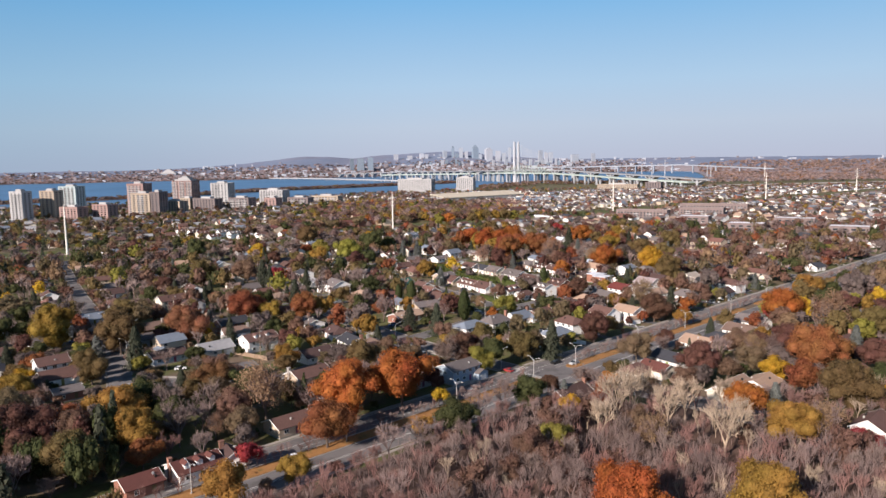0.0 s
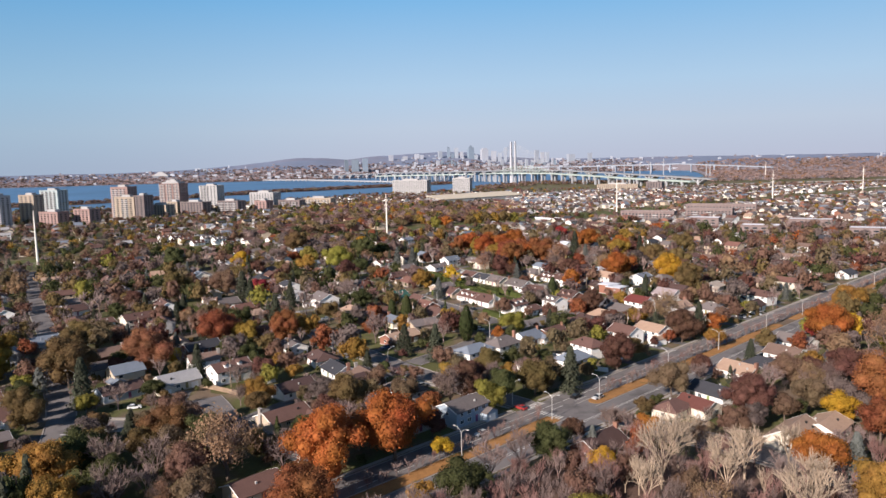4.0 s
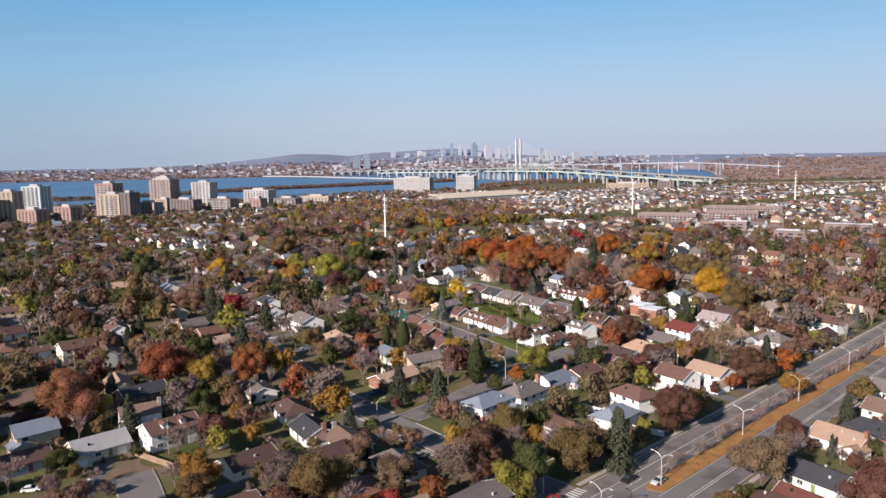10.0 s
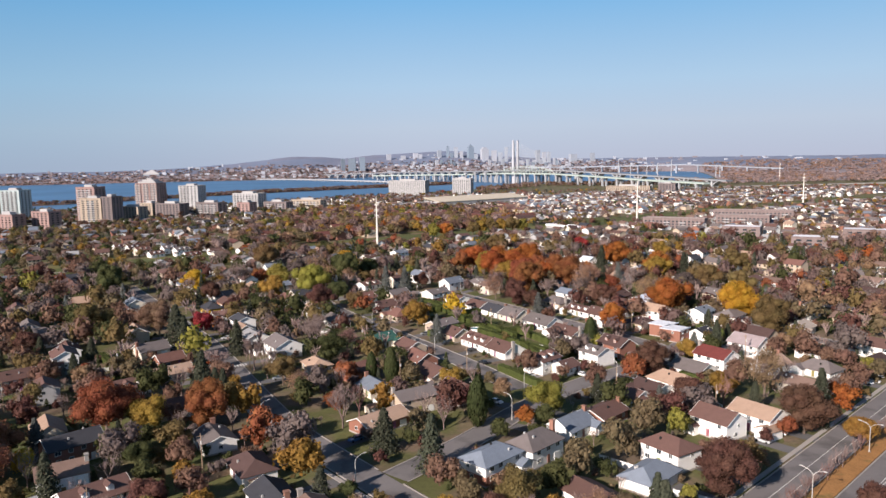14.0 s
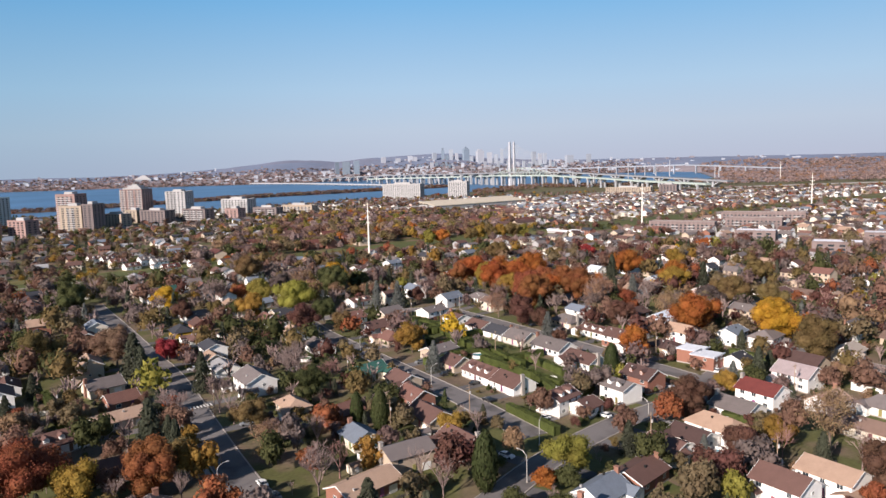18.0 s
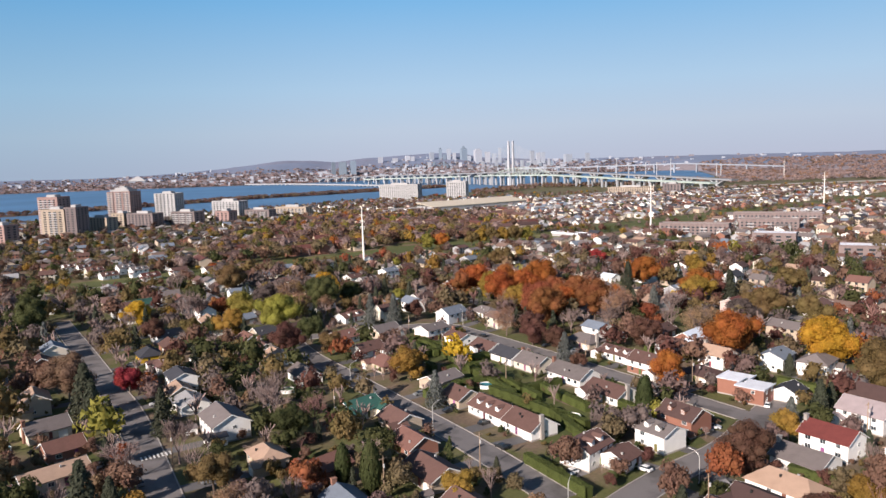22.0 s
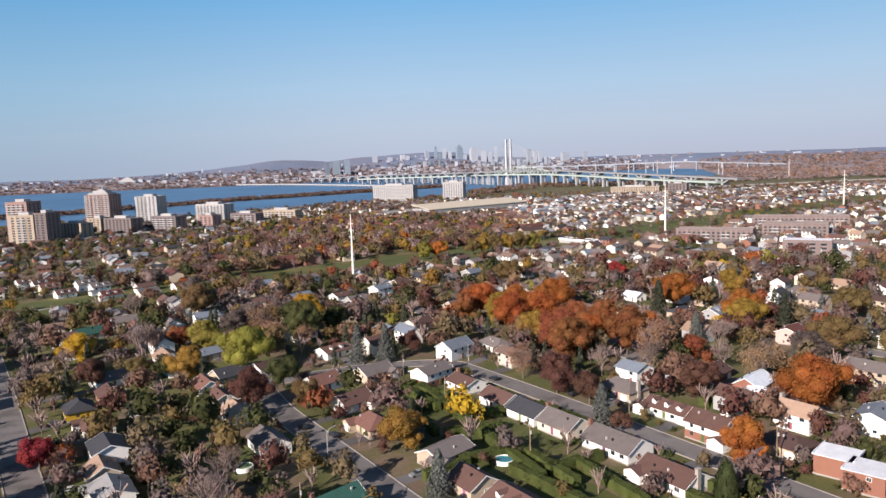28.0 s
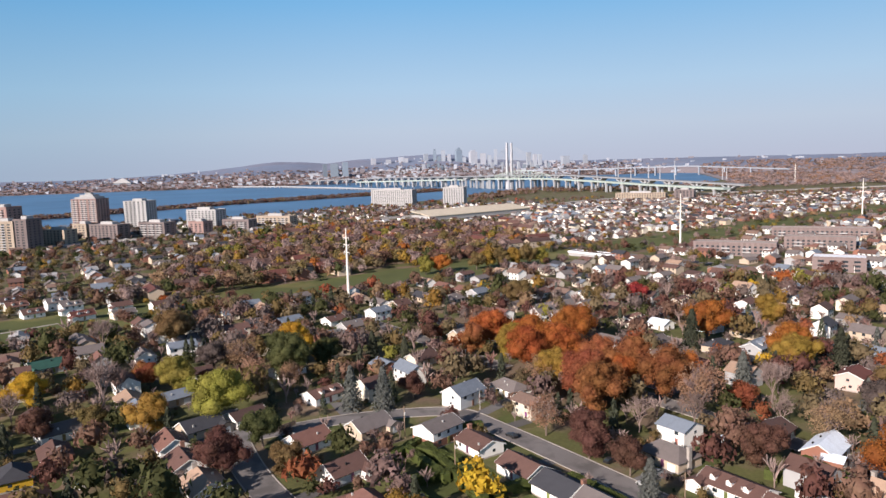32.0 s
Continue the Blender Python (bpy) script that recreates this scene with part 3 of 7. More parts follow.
# ---- trees ----
def leaf_cloud(points, normals, size, rs):
    """Small three-cornered leaf sprays at the points, turned about the normals; vertices and faces as arrays."""
    n = len(points)
    t = rs.normal(size=(n, 3))
    t -= normals * (t * normals).sum(1, keepdims=True) * 0.8
    t /= np.linalg.norm(t, axis=1, keepdims=True) + 1e-9
    b = np.cross(normals, t)
    b /= np.linalg.norm(b, axis=1, keepdims=True) + 1e-9
    s = size * rs.uniform(0.65, 1.35, (n, 1))
    v = np.stack([points - t * s - b * s * 0.7, points + t * s * 0.9 + normals * s * 0.2, points + b * s - t * s * 0.4], 1).reshape(-1, 3)
    q = np.arange(n)[:, None] * 3 + np.array([0, 1, 2])
    return v, q


def quads(name, v, q, material):
    me = bpy.data.meshes.new(name)
    me.vertices.add(len(v))
    me.vertices.foreach_set("co", np.ascontiguousarray(v, dtype=np.float32).ravel())
    me.loops.add(q.size)
    me.loops.foreach_set("vertex_index", q.ravel().astype(np.int32))
    me.polygons.add(len(q))
    me.polygons.foreach_set("loop_start", np.arange(0, q.size, q.shape[1], dtype=np.int32))
    me.polygons.foreach_set("loop_total", np.full(len(q), q.shape[1], dtype=np.int32))
    me.update()
    if material:
        me.materials.append(material)
    return me


def crown_points(seed, n, tall=0.8, lobes=16, thin=0.0, rough=0.38):
    """Points and outward normals on a ragged crown of many clumps about one unit wide, from z = 0 to z = tall."""
    rs = np.random.RandomState(seed)
    c = np.array([0, 0, tall * 0.46])
    d = rs.normal(size=(lobes, 3))
    d[:, 2] = d[:, 2] * 0.9 + 0.2
    d /= np.linalg.norm(d, axis=1, keepdims=True)
    lean = np.array([rs.uniform(0.30, 0.40), rs.uniform(0.30, 0.40), tall * rs.uniform(0.28, 0.36)])
    cent = c + d * lean * rs.uniform(0.55, 1.18, (lobes, 1))
    cent = np.vstack([cent, c[None], c[None] + (0, 0, tall * 0.16)])
    rad = np.r_[rs.uniform(0.085, 0.19, lobes), 0.22, 0.18]
    if lobes > 14:
        rad[:lobes] *= 0.9
    big = n * 3
    pick = rs.choice(lobes + 2, big, p=rad ** 2 / (rad ** 2).sum())
    u = rs.normal(size=(big, 3))
    u[:, 2] += 0.25
    u /= np.linalg.norm(u, axis=1, keepdims=True)
    far_ = np.clip(1 + rs.normal(size=(big, 1)) * 0.12 - np.abs(rs.normal(size=(big, 1))) * thin * 0.5, 0.2, 1.6)
    squash = np.array([1.08, 1.08, 0.86])
    p = cent[pick] + u * rad[pick][:, None] * far_ * squash
    if not thin:
        # only what lies outside the other clumps
        inside = (((p[:, None, :] - cent[None]) / squash) ** 2).sum(2) < (rad * 0.84) ** 2
        p, u = p[~inside.any(1)], u[~inside.any(1)]
    p, u = p[:n], u[:n]
    out = p - c
    out /= np.linalg.norm(out, axis=1, keepdims=True) + 1e-9
    nr = u * 0.62 + out * 0.35 + rs.normal(size=u.shape) * rough
    nr /= np.linalg.norm(nr, axis=1, keepdims=True)
    return p, nr, rs, (c, cent, rad, np.array([1, 1, 1.0]), squash)


def crown_hull(shape, level, scale=0.85):
    """The inner mass of a crown: a ball drawn out to the lobes; vertices and faces."""
    c, cent, rad, sq = shape[:4]
    bm = bmesh.new()
    bmesh.ops.create_icosphere(bm, subdivisions=level, radius=1.0)
    d = np.array([v.co[:] for v in bm.verts])
    f = np.array([[v.index for v in p.verts] for p in bm.faces])
    bm.free()
    reach = np.zeros(len(d))
    for k, r in zip(cent, rad):
        e = (k - c) / sq
        b = d @ e
        disc = b * b - (e @ e - r * r)
        reach = np.maximum(reach, np.where(disc > 0, b + np.sqrt(np.maximum(disc, 0)), 0))
    reach = np.maximum(reach, 0.2) * scale
    return c + d * reach[:, None] * sq, f


def clump_cores(shape, level, scale=0.8):
    """The shaded inner mass of each clump, a small ball of its own."""
    c, cent, rad, _, squash = shape
    bm = bmesh.new()
    bmesh.ops.create_icosphere(bm, subdivisions=level, radius=1.0)
    d = np.array([v.co[:] for v in bm.verts])
    f = np.array([[v.index for v in p.verts] for p in bm.faces])
    bm.free()
    V = np.concatenate([k + d * r * scale * squash for k, r in zip(cent, rad)])
    return V, np.concatenate([f + i * len(d) for i in range(len(cent))])


def full_crown(seed, n, leaf, lobes, level, rough=0.5, tall=0.8, clumps=True):
    """Leaf sprays over an inner mass; vertices and faces."""
    p, nr, rs, shape = crown_points(seed, n, tall, lobes, rough=rough)
    v, q = leaf_cloud(p, nr, leaf, rs)
    hv, hq = clump_cores(shape, level) if clumps else crown_hull(shape, level, 0.78)
    return np.concatenate([v, hv]), np.concatenate([q, hq + len(v)])


def trunk_vf(seed, top=0.5, r=0.028):
    rs = random.Random(seed)
    parts_ = [tube_vf((0, 0, -0.02), (0.01, 0, top * 0.55), r, r * 0.75, 7), tube_vf((0.01, 0, top * 0.55), (0.02, 0.01, top), r * 0.75, r * 0.35, 6, False)]
    for i in range(6):
        a = i * 1.05 + rs.uniform(-0.3, 0.3)
        z = top * rs.uniform(0.5, 0.75)
        l = rs.uniform(0.18, 0.32)
        parts_.append(tube_vf((0.01, 0, z), (math.cos(a) * l, math.sin(a) * l, z + l * 0.9), r * 0.42, r * 0.12, 4, False))
    return joined(*parts_)


def bare_vf(seed, levels=4, thick=1.0):
    rs = random.Random(seed)
    V, F = [], []

    def strip(p, q, w0, w1, flat=False):
        ax = (q - p).normalized()
        u = ax.orthogonal().normalized()
        u.rotate(Matrix.Rotation(rs.uniform(0, 6.28), 3, ax))
        w = ax.cross(u)
        n = len(V)
        if flat:
            V.extend([p + u * w0, p - u * w0, q - u * w1, q + u * w1])
            F.append((n, n + 1, n + 2, n + 3))
            return
        V.extend([p + u * w0, p - u * w0 * 0.5 + w * w0 * 0.87, p - u * w0 * 0.5 - w * w0 * 0.87, q + u * w1, q - u * w1 * 0.5 + w * w1 * 0.87, q - u * w1 * 0.5 - w * w1 * 0.87])
        F.extend([(n, n + 1, n + 4, n + 3), (n + 1, n + 2, n + 5, n + 4), (n + 2, n, n + 3, n + 5)])

    def grow(p, d, l, w, lv):
        q = p + d * l
        strip(p, q, w, w * 0.6, lv < 2)
        if lv == 0:
            return
        for i in range(5 if lv > 1 else 7):
            u = Vector((rs.gauss(0, 1), rs.gauss(0, 1), rs.gauss(0.25, 0.6)))
            e = (d * 0.9 + u.normalized() * 0.75 + Vector((0, 0, 0.22))).normalized()
            grow(p + d * l * rs.uniform(0.45, 1.0), e, l * rs.uniform(0.55, 0.78), max(w * 0.5, 0.0032 * thick), lv - 1)

    strip(Vector((0, 0, -0.02)), Vector((0, 0, 0.2)), 0.022, 0.018)
    for i in range(5):
        a = i * 1.26 + rs.uniform(-0.4, 0.4)
        e = Vector((math.cos(a) * 0.5, math.sin(a) * 0.5, 1.0)).normalized()
        grow(Vector((0, 0, rs.uniform(0.14, 0.22))), e, rs.uniform(0.26, 0.36), 0.012 * thick, levels - 1)
    return [tuple(v) for v in V], F


def spruce_points(seed, n=2400, power=0.72):
    rs = np.random.RandomState(seed)
    lv = rs.randint(0, 19, n)
    z = 0.06 + 0.94 * (lv / 19.0) ** 1.05 + rs.uniform(-0.012, 0.012, n)
    rmax = 0.5 * (1.02 - z) ** power
    a = rs.randint(0, 11, n) * 0.571 + lv * 0.9 + rs.normal(size=n) * 0.1
    k = np.sqrt(rs.uniform(0.12, 1.0, n)) * rs.uniform(0.75, 1.12, n) * (0.82 + 0.3 * rs.uniform(size=220)[lv * 11 + (a * 1.75).astype(int) % 11])
    p = np.stack([np.cos(a) * rmax * k, np.sin(a) * rmax * k, z - 0.05 * k * rmax * 2], 1)
    nr = np.stack([np.cos(a) * 0.6, np.sin(a) * 0.6, np.full(n, 0.8)], 1) + rs.normal(size=(n, 3)) * 0.25
    return p, nr / np.linalg.norm(nr, axis=1, keepdims=True), rs


CROWNS, TRUNKS, BARES, SPRUCES, CEDARS = {}, [], [], [], []
for size_, n_, lf in (("s", 2000, 0.025), ("m", 4200, 0.0165), ("l", 7000, 0.0122)):
    CROWNS[size_] = []
    for v_ in range(5):
        v3, q3 = full_crown(100 + v_ * 7 + n_, n_, lf, {"s": 12, "m": 20, "l": 30}[size_] + v_ * 2, 2 if size_ != "s" else 1)
        CROWNS[size_].append(quads("crown", v3, q3, MATS["leaf_rust"]))
CROWNS["thin"] = []
for v_ in range(4):
    p_, nr_, rs_, _ = crown_points(400 + v_ * 5, 3200, lobes=34, thin=0.75, rough=0.6)
    CROWNS["thin"].append(quads("crown", *leaf_cloud(p_, nr_, 0.014, rs_), MATS["leaf_tan"]))
for v_ in range(4):
    TRUNKS.append(mesh("trunk", *trunk_vf(v_), M_TRUNK))
    BARES.append(mesh("branches", *bare_vf(50 + v_, 4), M_TWIG))
for v_ in range(3):
    p_, nr_, rs_ = spruce_points(70 + v_)
    SPRUCES.append(quads("needles", *leaf_cloud(p_, nr_, 0.036, rs_), MATS["leaf_spruce"]))
    rs_ = np.random.RandomState(90 + v_)
    u_ = rs_.normal(size=(1600, 3))
    u_ /= np.linalg.norm(u_, axis=1, keepdims=True)
    p_ = u_ * np.array([0.46, 0.46, 0.49]) * rs_.uniform(0.85, 1.05, (1600, 1)) + (0, 0, 0.5)
    p_[:, :2] *= np.clip(1.25 - p_[:, 2:3] * 0.55, 0.3, 1.0)
    CEDARS.append(quads("foliage", *leaf_cloud(p_, u_, 0.048, rs_), MATS["leaf_cedar"]))
POLE_TRUNK = mesh("trunk", *tube_vf((0, 0, -0.03), (0, 0, 0.8), 0.022, 0.006, 6), M_TRUNK)


def tree(x, y, h, w, kind):
    """One tree of that height and crown width."""
    rr = random.Random(int(x * 31 + y * 17))
    rz = rr.uniform(0, 360)
    TREED.append((x, y, w * 0.42))
    if kind.startswith("bare"):
        mm = {"bare": M_TWIG, "barelight": M_TWIGL, "barered": M_TWIGR}[kind]
        words = {"bare": "leafless tree with fine grey-brown twigs", "barelight": "tall leafless tree with pale bark and twigs", "barered": "leafless tree with fine reddish twigs"}[kind]
        root = thing("bare_tree", x, y, 0, rz, words, "tree", "trees")
        put("bare_crown", rr.choice(BARES), root, Matrix.Diagonal((w * 1.05, w * 1.05, h, 1)), material=mm)
        return root
    if kind in ("spruce", "blue"):
        h, w = h * 0.86, w * 1.08
        root = thing("spruce_tree", x, y, 0, rz, "tall pointed spruce with " + LEAF_WORDS[kind], "tree", "trees")
        put("needles", rr.choice(SPRUCES), root, Matrix.Diagonal((w, w, h, 1)), material=MATS["leaf_" + kind])
        put("trunk", POLE_TRUNK, root, Matrix.Diagonal((h * 0.7, h * 0.7, h, 1)))
        return root
    if kind == "cedar":
        root = thing("cedar_tree", x, y, 0, rz, "narrow columnar cedar with " + LEAF_WORDS[kind], "tree", "trees")
        put("foliage", rr.choice(CEDARS), root, Matrix.Diagonal((w, w, h, 1)), material=MATS["leaf_cedar"])
        put("trunk", POLE_TRUNK, root, Matrix.Diagonal((h * 0.5, h * 0.5, h * 0.6, 1)))
        return root
    root = thing("tree", x, y, 0, rz, "broad tree with " + LEAF_WORDS[kind], "tree", "trees")
    cs = CROWNS["thin" if kind in ("tan", "mauve") else "s" if w < 7.5 else "m" if w < 12.5 else "l"]
    put("crown", rr.choice(cs), root, Matrix.LocRotScale((0, 0, h * 0.12), None, (w * 1.12, w * 1.12, h * 1.08)), material=MATS["leaf_" + kind])
    put("trunk", rr.choice(TRUNKS), root, Matrix.Diagonal((w, w, h, 1)))
    if kind in ("tan", "mauve"):
        put("bare_crown", rr.choice(BARES), root, Matrix.Diagonal((w * 0.85, w * 0.85, h * 0.92, 1)))
    return root


# ---- trees too many to count: joined crowns ----
LOD = {"mid": [], "low": [], "far": []}
for key_, n_, lf in (("mid", 620, 0.036), ("low", 190, 0.062), ("far", 34, 0.12)):
    for v_ in range(6):
        LOD[key_].append(full_crown(700 + v_ * 3 + n_, n_, lf, 13, 1, 0.45, clumps=key_ == "mid"))
LOD["bush"] = [full_crown(900 + i, 50, 0.10, 8, 1) for i in range(3)]
LOD["bare"] = [(np.array(v), np.array(f)) for v, f in (bare_vf(80 + i, 3) for i in range(3))]
LOD["bare_far"] = [(np.array(v), np.array(f)) for v, f in (bare_vf(90 + i, 2, 2.6) for i in range(3))]
LOD["spruce"] = [leaf_cloud(*(lambda a: (a[0], a[1], 0.078, a[2]))(spruce_points(60 + i, 260))) for i in range(2)]
HEAPS = {}


def heap_tree(x, y, h, w, kind, detail, where, z=0.0):
    """Adds one tree's crown to the joined woodland of its colour."""
    rr = random.Random(int(x * 31 + y * 17))
    a = rr.uniform(0, 6.28)
    if kind.startswith("bare"):
        v, q = rr.choice(LOD["bare" if detail == "mid" else "bare_far"])
        sc, z0 = np.array((w, w, h)), 0.0
        mname = {"bare": "twigs", "barelight": "pale_twigs", "barered": "reddish_twigs"}[kind]
    elif kind in ("spruce", "blue", "cedar"):
        v, q = rr.choice(LOD["spruce"])
        sc, z0, mname = np.array((w, w, h)), 0.0, "leaf_" + kind
    else:
        v, q = rr.choice(LOD[detail])
        sc, z0, mname = np.array((w * 1.06, w * 1.06, h * 1.1)), h * 0.1, "leaf_" + kind
    v = v * sc
    c, s = math.cos(a), math.sin(a)
    v = np.stack([v[:, 0] * c - v[:, 1] * s + x, v[:, 0] * s + v[:, 1] * c + y, v[:, 2] + z0 + z], 1)
    HEAPS.setdefault((where, mname), []).append((v, q))


def close_heaps():
    for (where, mname), lst in HEAPS.items():
        n, V, Q = 0, [], []
        for v, q in lst:
            V.append(v)
            Q.append(q + n)
            n += len(v)
        ob = new("woodland", quads("woodland", np.concatenate(V), np.concatenate(Q), MATS[mname]))
        tagged(ob, f"many {mname.replace('leaf_', '').replace('_', ' ')} autumn trees {where}", "trees", kind="stuff")


# ---- houses of the neighbourhood ----
house(14.2, 324.7, 44, 14, 9, 2, "bluegrey", "white", band=True)
house(26.4, 333.2, 44, 13, 9, 2, "greybrown", "white", chimney=True)
house(39.1, 350.2, 44, 12, 9, 1, "bluegrey", "white", chimney=True)
house(50.8, 359.6, 44, 13, 9, 1, "brown", "brickred", chimney=True)
house(-16.3, 358.7, 44, 16, 9, 1, "tan", "brickred")
house(-44.5, 420.0, -58, 11, 8, 1, "tan", "beige")
house(10.3, 463.2, -58, 10, 9, 1, "brown", "beige")
house(20.7, 448.8, -58, 17, 10, 1, "brown", "white", dormers=3)
house(28.9, 435.4, -58, 13, 10, 1, "brown", "white", chimney=True)
house(40.5, 412.6, 44, 11, 9, 2, "brown", "white", dormers=2)
house(48.6, 409.7, 44, 8, 8, 1, "brown", "white")
house(8.5, 383.5, -58, 13, 10, 1, "brown", "brickred", chimney=True)
house(0.1, 405.6, -58, 14, 10, 1, "brown", "beige")
house(-5.0, 424.6, -58, 11, 9, 1, "darkred", "brickred")
house(-22.7, 455.3, 44, 12, 9, 1, "green", "cream", chimney=True)
house(-9.5, 443.9, -58, 11, 9, 1, "brown", "beige")
house(-62.4, 444.0, -58, 15, 11, 2, "greybrown", "white")
house(-80.1, 467.6, -58, 12, 9, 1, "lightgrey", "white")
house(-88.2, 480.5, -58, 10, 8, 1, "tan", "beige")
house(-91.4, 492.1, -58, 12, 9, 2, "dark", "white")
house(-105.6, 517.7, -58, 11, 9, 1, "brown", "white")
house(-118.9, 534.2, -58, 11, 9, 1, "dark", "yellow")
house(-162.4, 541.0, -58, 11, 9, 2, "bluegrey", "cream")
house(-160.4, 527.0, -58, 10, 8, 1, "brown", "brickred")
house(-133.3, 470.5, -58, 11, 9, 2, "tan", "beige")
house(-118.0, 447.7, 44, 12, 9, 1, "greybrown", "cream", chimney=True)
house(-104.7, 431.1, 44, 10, 8, 1, "darkred", "brickred")
house(-98.2, 412.7, 44, 16, 9, 1, "tan", "beige")
house(-107.3, 394.9, 44, 15, 9, 1, "brown", "white", dormers=3)
house(-61.8, 346.9, -58, 12, 9, 1, "greybrown", "white", chimney=True)
house(-46.6, 327.2, -58, 13, 9, 1, "darkbrown", "white")
house(-37.1, 309.3, -58, 13, 9, 1, "dark", "white", chimney=True)
house(-25.9, 300.5, -58, 13, 9, 1, "tanbrown", "white", chimney=True)
house(-11.2, 285.0, -58, 13, 9, 1, "greybrown", "white")
house(7.0, 259.5, 44, 14, 9, 2, "greybrown", "bluewall")
house(-50.3, 288.7, 44, 13, 9, 1, "darkbrown", "white")
house(-48.0, 261.0, 44, 14, 10, 1, "brown", "beige", chimney=True)
house(-77.8, 308.6, 44, 14, 9, 2, "brown", "white", dormers=2)
house(-94.8, 301.1, 44, 14, 9, 1, "lightgrey", "cream")
house(-111.4, 291.8, 44, 14, 9, 1, "darkbrown", "bluewall")
house(-132.9, 320.0, 44, 10, 9, 1, "greybrown", "grey")
house(-98.5, 340.6, 44, 14, 9, 2, "dark", "brickred")
house(-150.1, 403.2, 44, 14, 9, 2, "brown", "cream")
house(-147.2, 433.9, -58, 13, 9, 2, "brown", "white")
house(-169.9, 470.0, -58, 12, 9, 1, "greybrown", "white")
house(-177.2, 366.5, 44, 11, 9, 1, "bluegrey", "bluewall")
house(-168.8, 404.1, 44, 11, 8, 1, "brown", "white")
house(-175.8, 317.2, 44, 11, 9, 1, "greybrown", "white")
house(-149.6, 275.5, 44, 11, 9, 2, "brown", "white")
house(-141.0, 264.3, 44, 13, 9, 1, "brown", "white")
house(-128.9, 246.0, 44, 9, 7, 1, "greybrown", "brickred")
house(-218.4, 389.7, 44, 12, 9, 1, "greybrown", "white")
house(-235.1, 435.3, -58, 12, 9, 1, "brown", "white")
house(-268.5, 486.5, -58, 12, 9, 1, "brown", "white")
house(-198.7, 438.7, 44, 12, 9, 1, "darkbrown", "white")
house(-235.4, 509.1, 44, 12, 9, 1, "greybrown", "white")
house(-154.0, 450.1, -58, 12, 9, 1, "brown", "white")
house(-63.5, 182.2, 44, 12, 9, 1, "redbrown", "white", dormers=3, chimney=True, garage=False)
house(-73.9, 172.5, 44, 9, 8, 1, "redbrown", "brickred", garage=False)
house(-55.6, 187.2, -58, 7, 6, 1, "darkbrown", "white", chimney=True)
house(-45.2, 212.1, 44, 12, 9, 1, "brown", "beige")
house(119.6, 299.7, -58, 14, 10, 1, "dark", "brickred")
house(108.0, 294.8, -58, 13, 10, 1, "tan", "white", chimney=True)
house(89.7, 272.4, -58, 14, 10, 1, "dark", "white")
house(80.1, 260.0, -58, 11, 8, 1, "redbrown", "cream")
house(71.3, 258.3, 44, 10, 8, 1, "brown", "cream")
house(42.8, 231.7, 44, 14, 9, 1, "darkbrown", "brickred", chimney=True)
house(97.3, 234.6, 44, 16, 10, 1, "tan", "cream")
house(109.2, 240.0, 44, 13, 9, 1, "tan", "white")
house(133.7, 314.1, -58, 13, 9, 1, "tanbrown", "white")
house(146.2, 331.5, -58, 14, 9, 1, "greybrown", "white")
house(123.6, 199.9, 44, 12, 9, 1, "brown", "white")
house(72.2, 382.1, -58, 11, 9, 1, "darkbrown", "white")
house(63.7, 376.5, -58, 11, 8, 1, "brown", "white")
house(82.1, 388.9, -58, 16, 9, 1, "tan", "white")
house(93.7, 402.9, -58, 13, 10, 1, "greybrown", "white", chimney=True)
house(105.4, 411.7, -58, 13, 9, 2, "red", "white", chimney=True)
house(125.4, 428.4, -58, 13, 10, 2, "pinkgrey", "white")
house(62.7, 420.6, -58, 10, 9, 2, "greybrown", "white", dormers=2)
house(73.3, 431.9, -58, 12, 9, 2, "darkbrown", "brickred", dormers=2)
house(102.3, 463.2, 44, 9, 9, 2, "whiteflat", "brickred", flat=True)
house(104.3, 454.0, 44, 9, 9, 2, "whiteflat", "brickred", flat=True)
house(127.9, 488.1, 44, 12, 9, 2, "bluegrey", "white")
house(138.5, 479.4, 44, 12, 10, 2, "greybrown", "white")
house(115.7, 454.5, 44, 9, 8, 1, "dark", "white")
house(93.7, 350.8, -58, 13, 9, 2, "tan", "white")
house(80.7, 347.3, -58, 12, 9, 2, "brown", "white")
house(60.9, 328.4, -58, 12, 9, 2, "brown", "white")
house(51.9, 316.5, 44, 13, 9, 1, "bluegrey", "white")
house(137.9, 399.2, -58, 12, 9, 1, "greybrown", "white")
house(122.9, 382.6, -58, 14, 9, 1, "tanbrown", "cream")
house(171.6, 421.3, -58, 15, 9, 2, "brown", "white", chimney=True)
house(161.9, 460.4, 44, 12, 9, 1, "beige", "cream")
house(1.5, 552.9, 44, 13, 9, 2, "greybrown", "brickwhite")
house(13.7, 543.6, -58, 12, 9, 1, "brown", "white", chimney=True)
house(24.4, 524.6, -58, 13, 9, 1, "brown", "white")
house(32.4, 511.2, -58, 13, 10, 1, "dark", "white", chimney=True)
house(40.2, 499.0, -58, 13, 10, 1, "greybrown", "cream")
house(51.5, 482.8, -58, 17, 10, 1, "greybrown", "white", chimney=True)
house(59.6, 461.4, -58, 15, 10, 1, "brown", "white", chimney=True)
house(-25.9, 529.1, 44, 12, 9, 1, "brown", "white")
house(-17.1, 506.9, -58, 12, 9, 1, "darkred", "beige")
house(4.0, 482.8, 44, 13, 9, 1, "greybrown", "beige")
house(-38.8, 551.9, 44, 12, 9, 1, "darkred", "white")
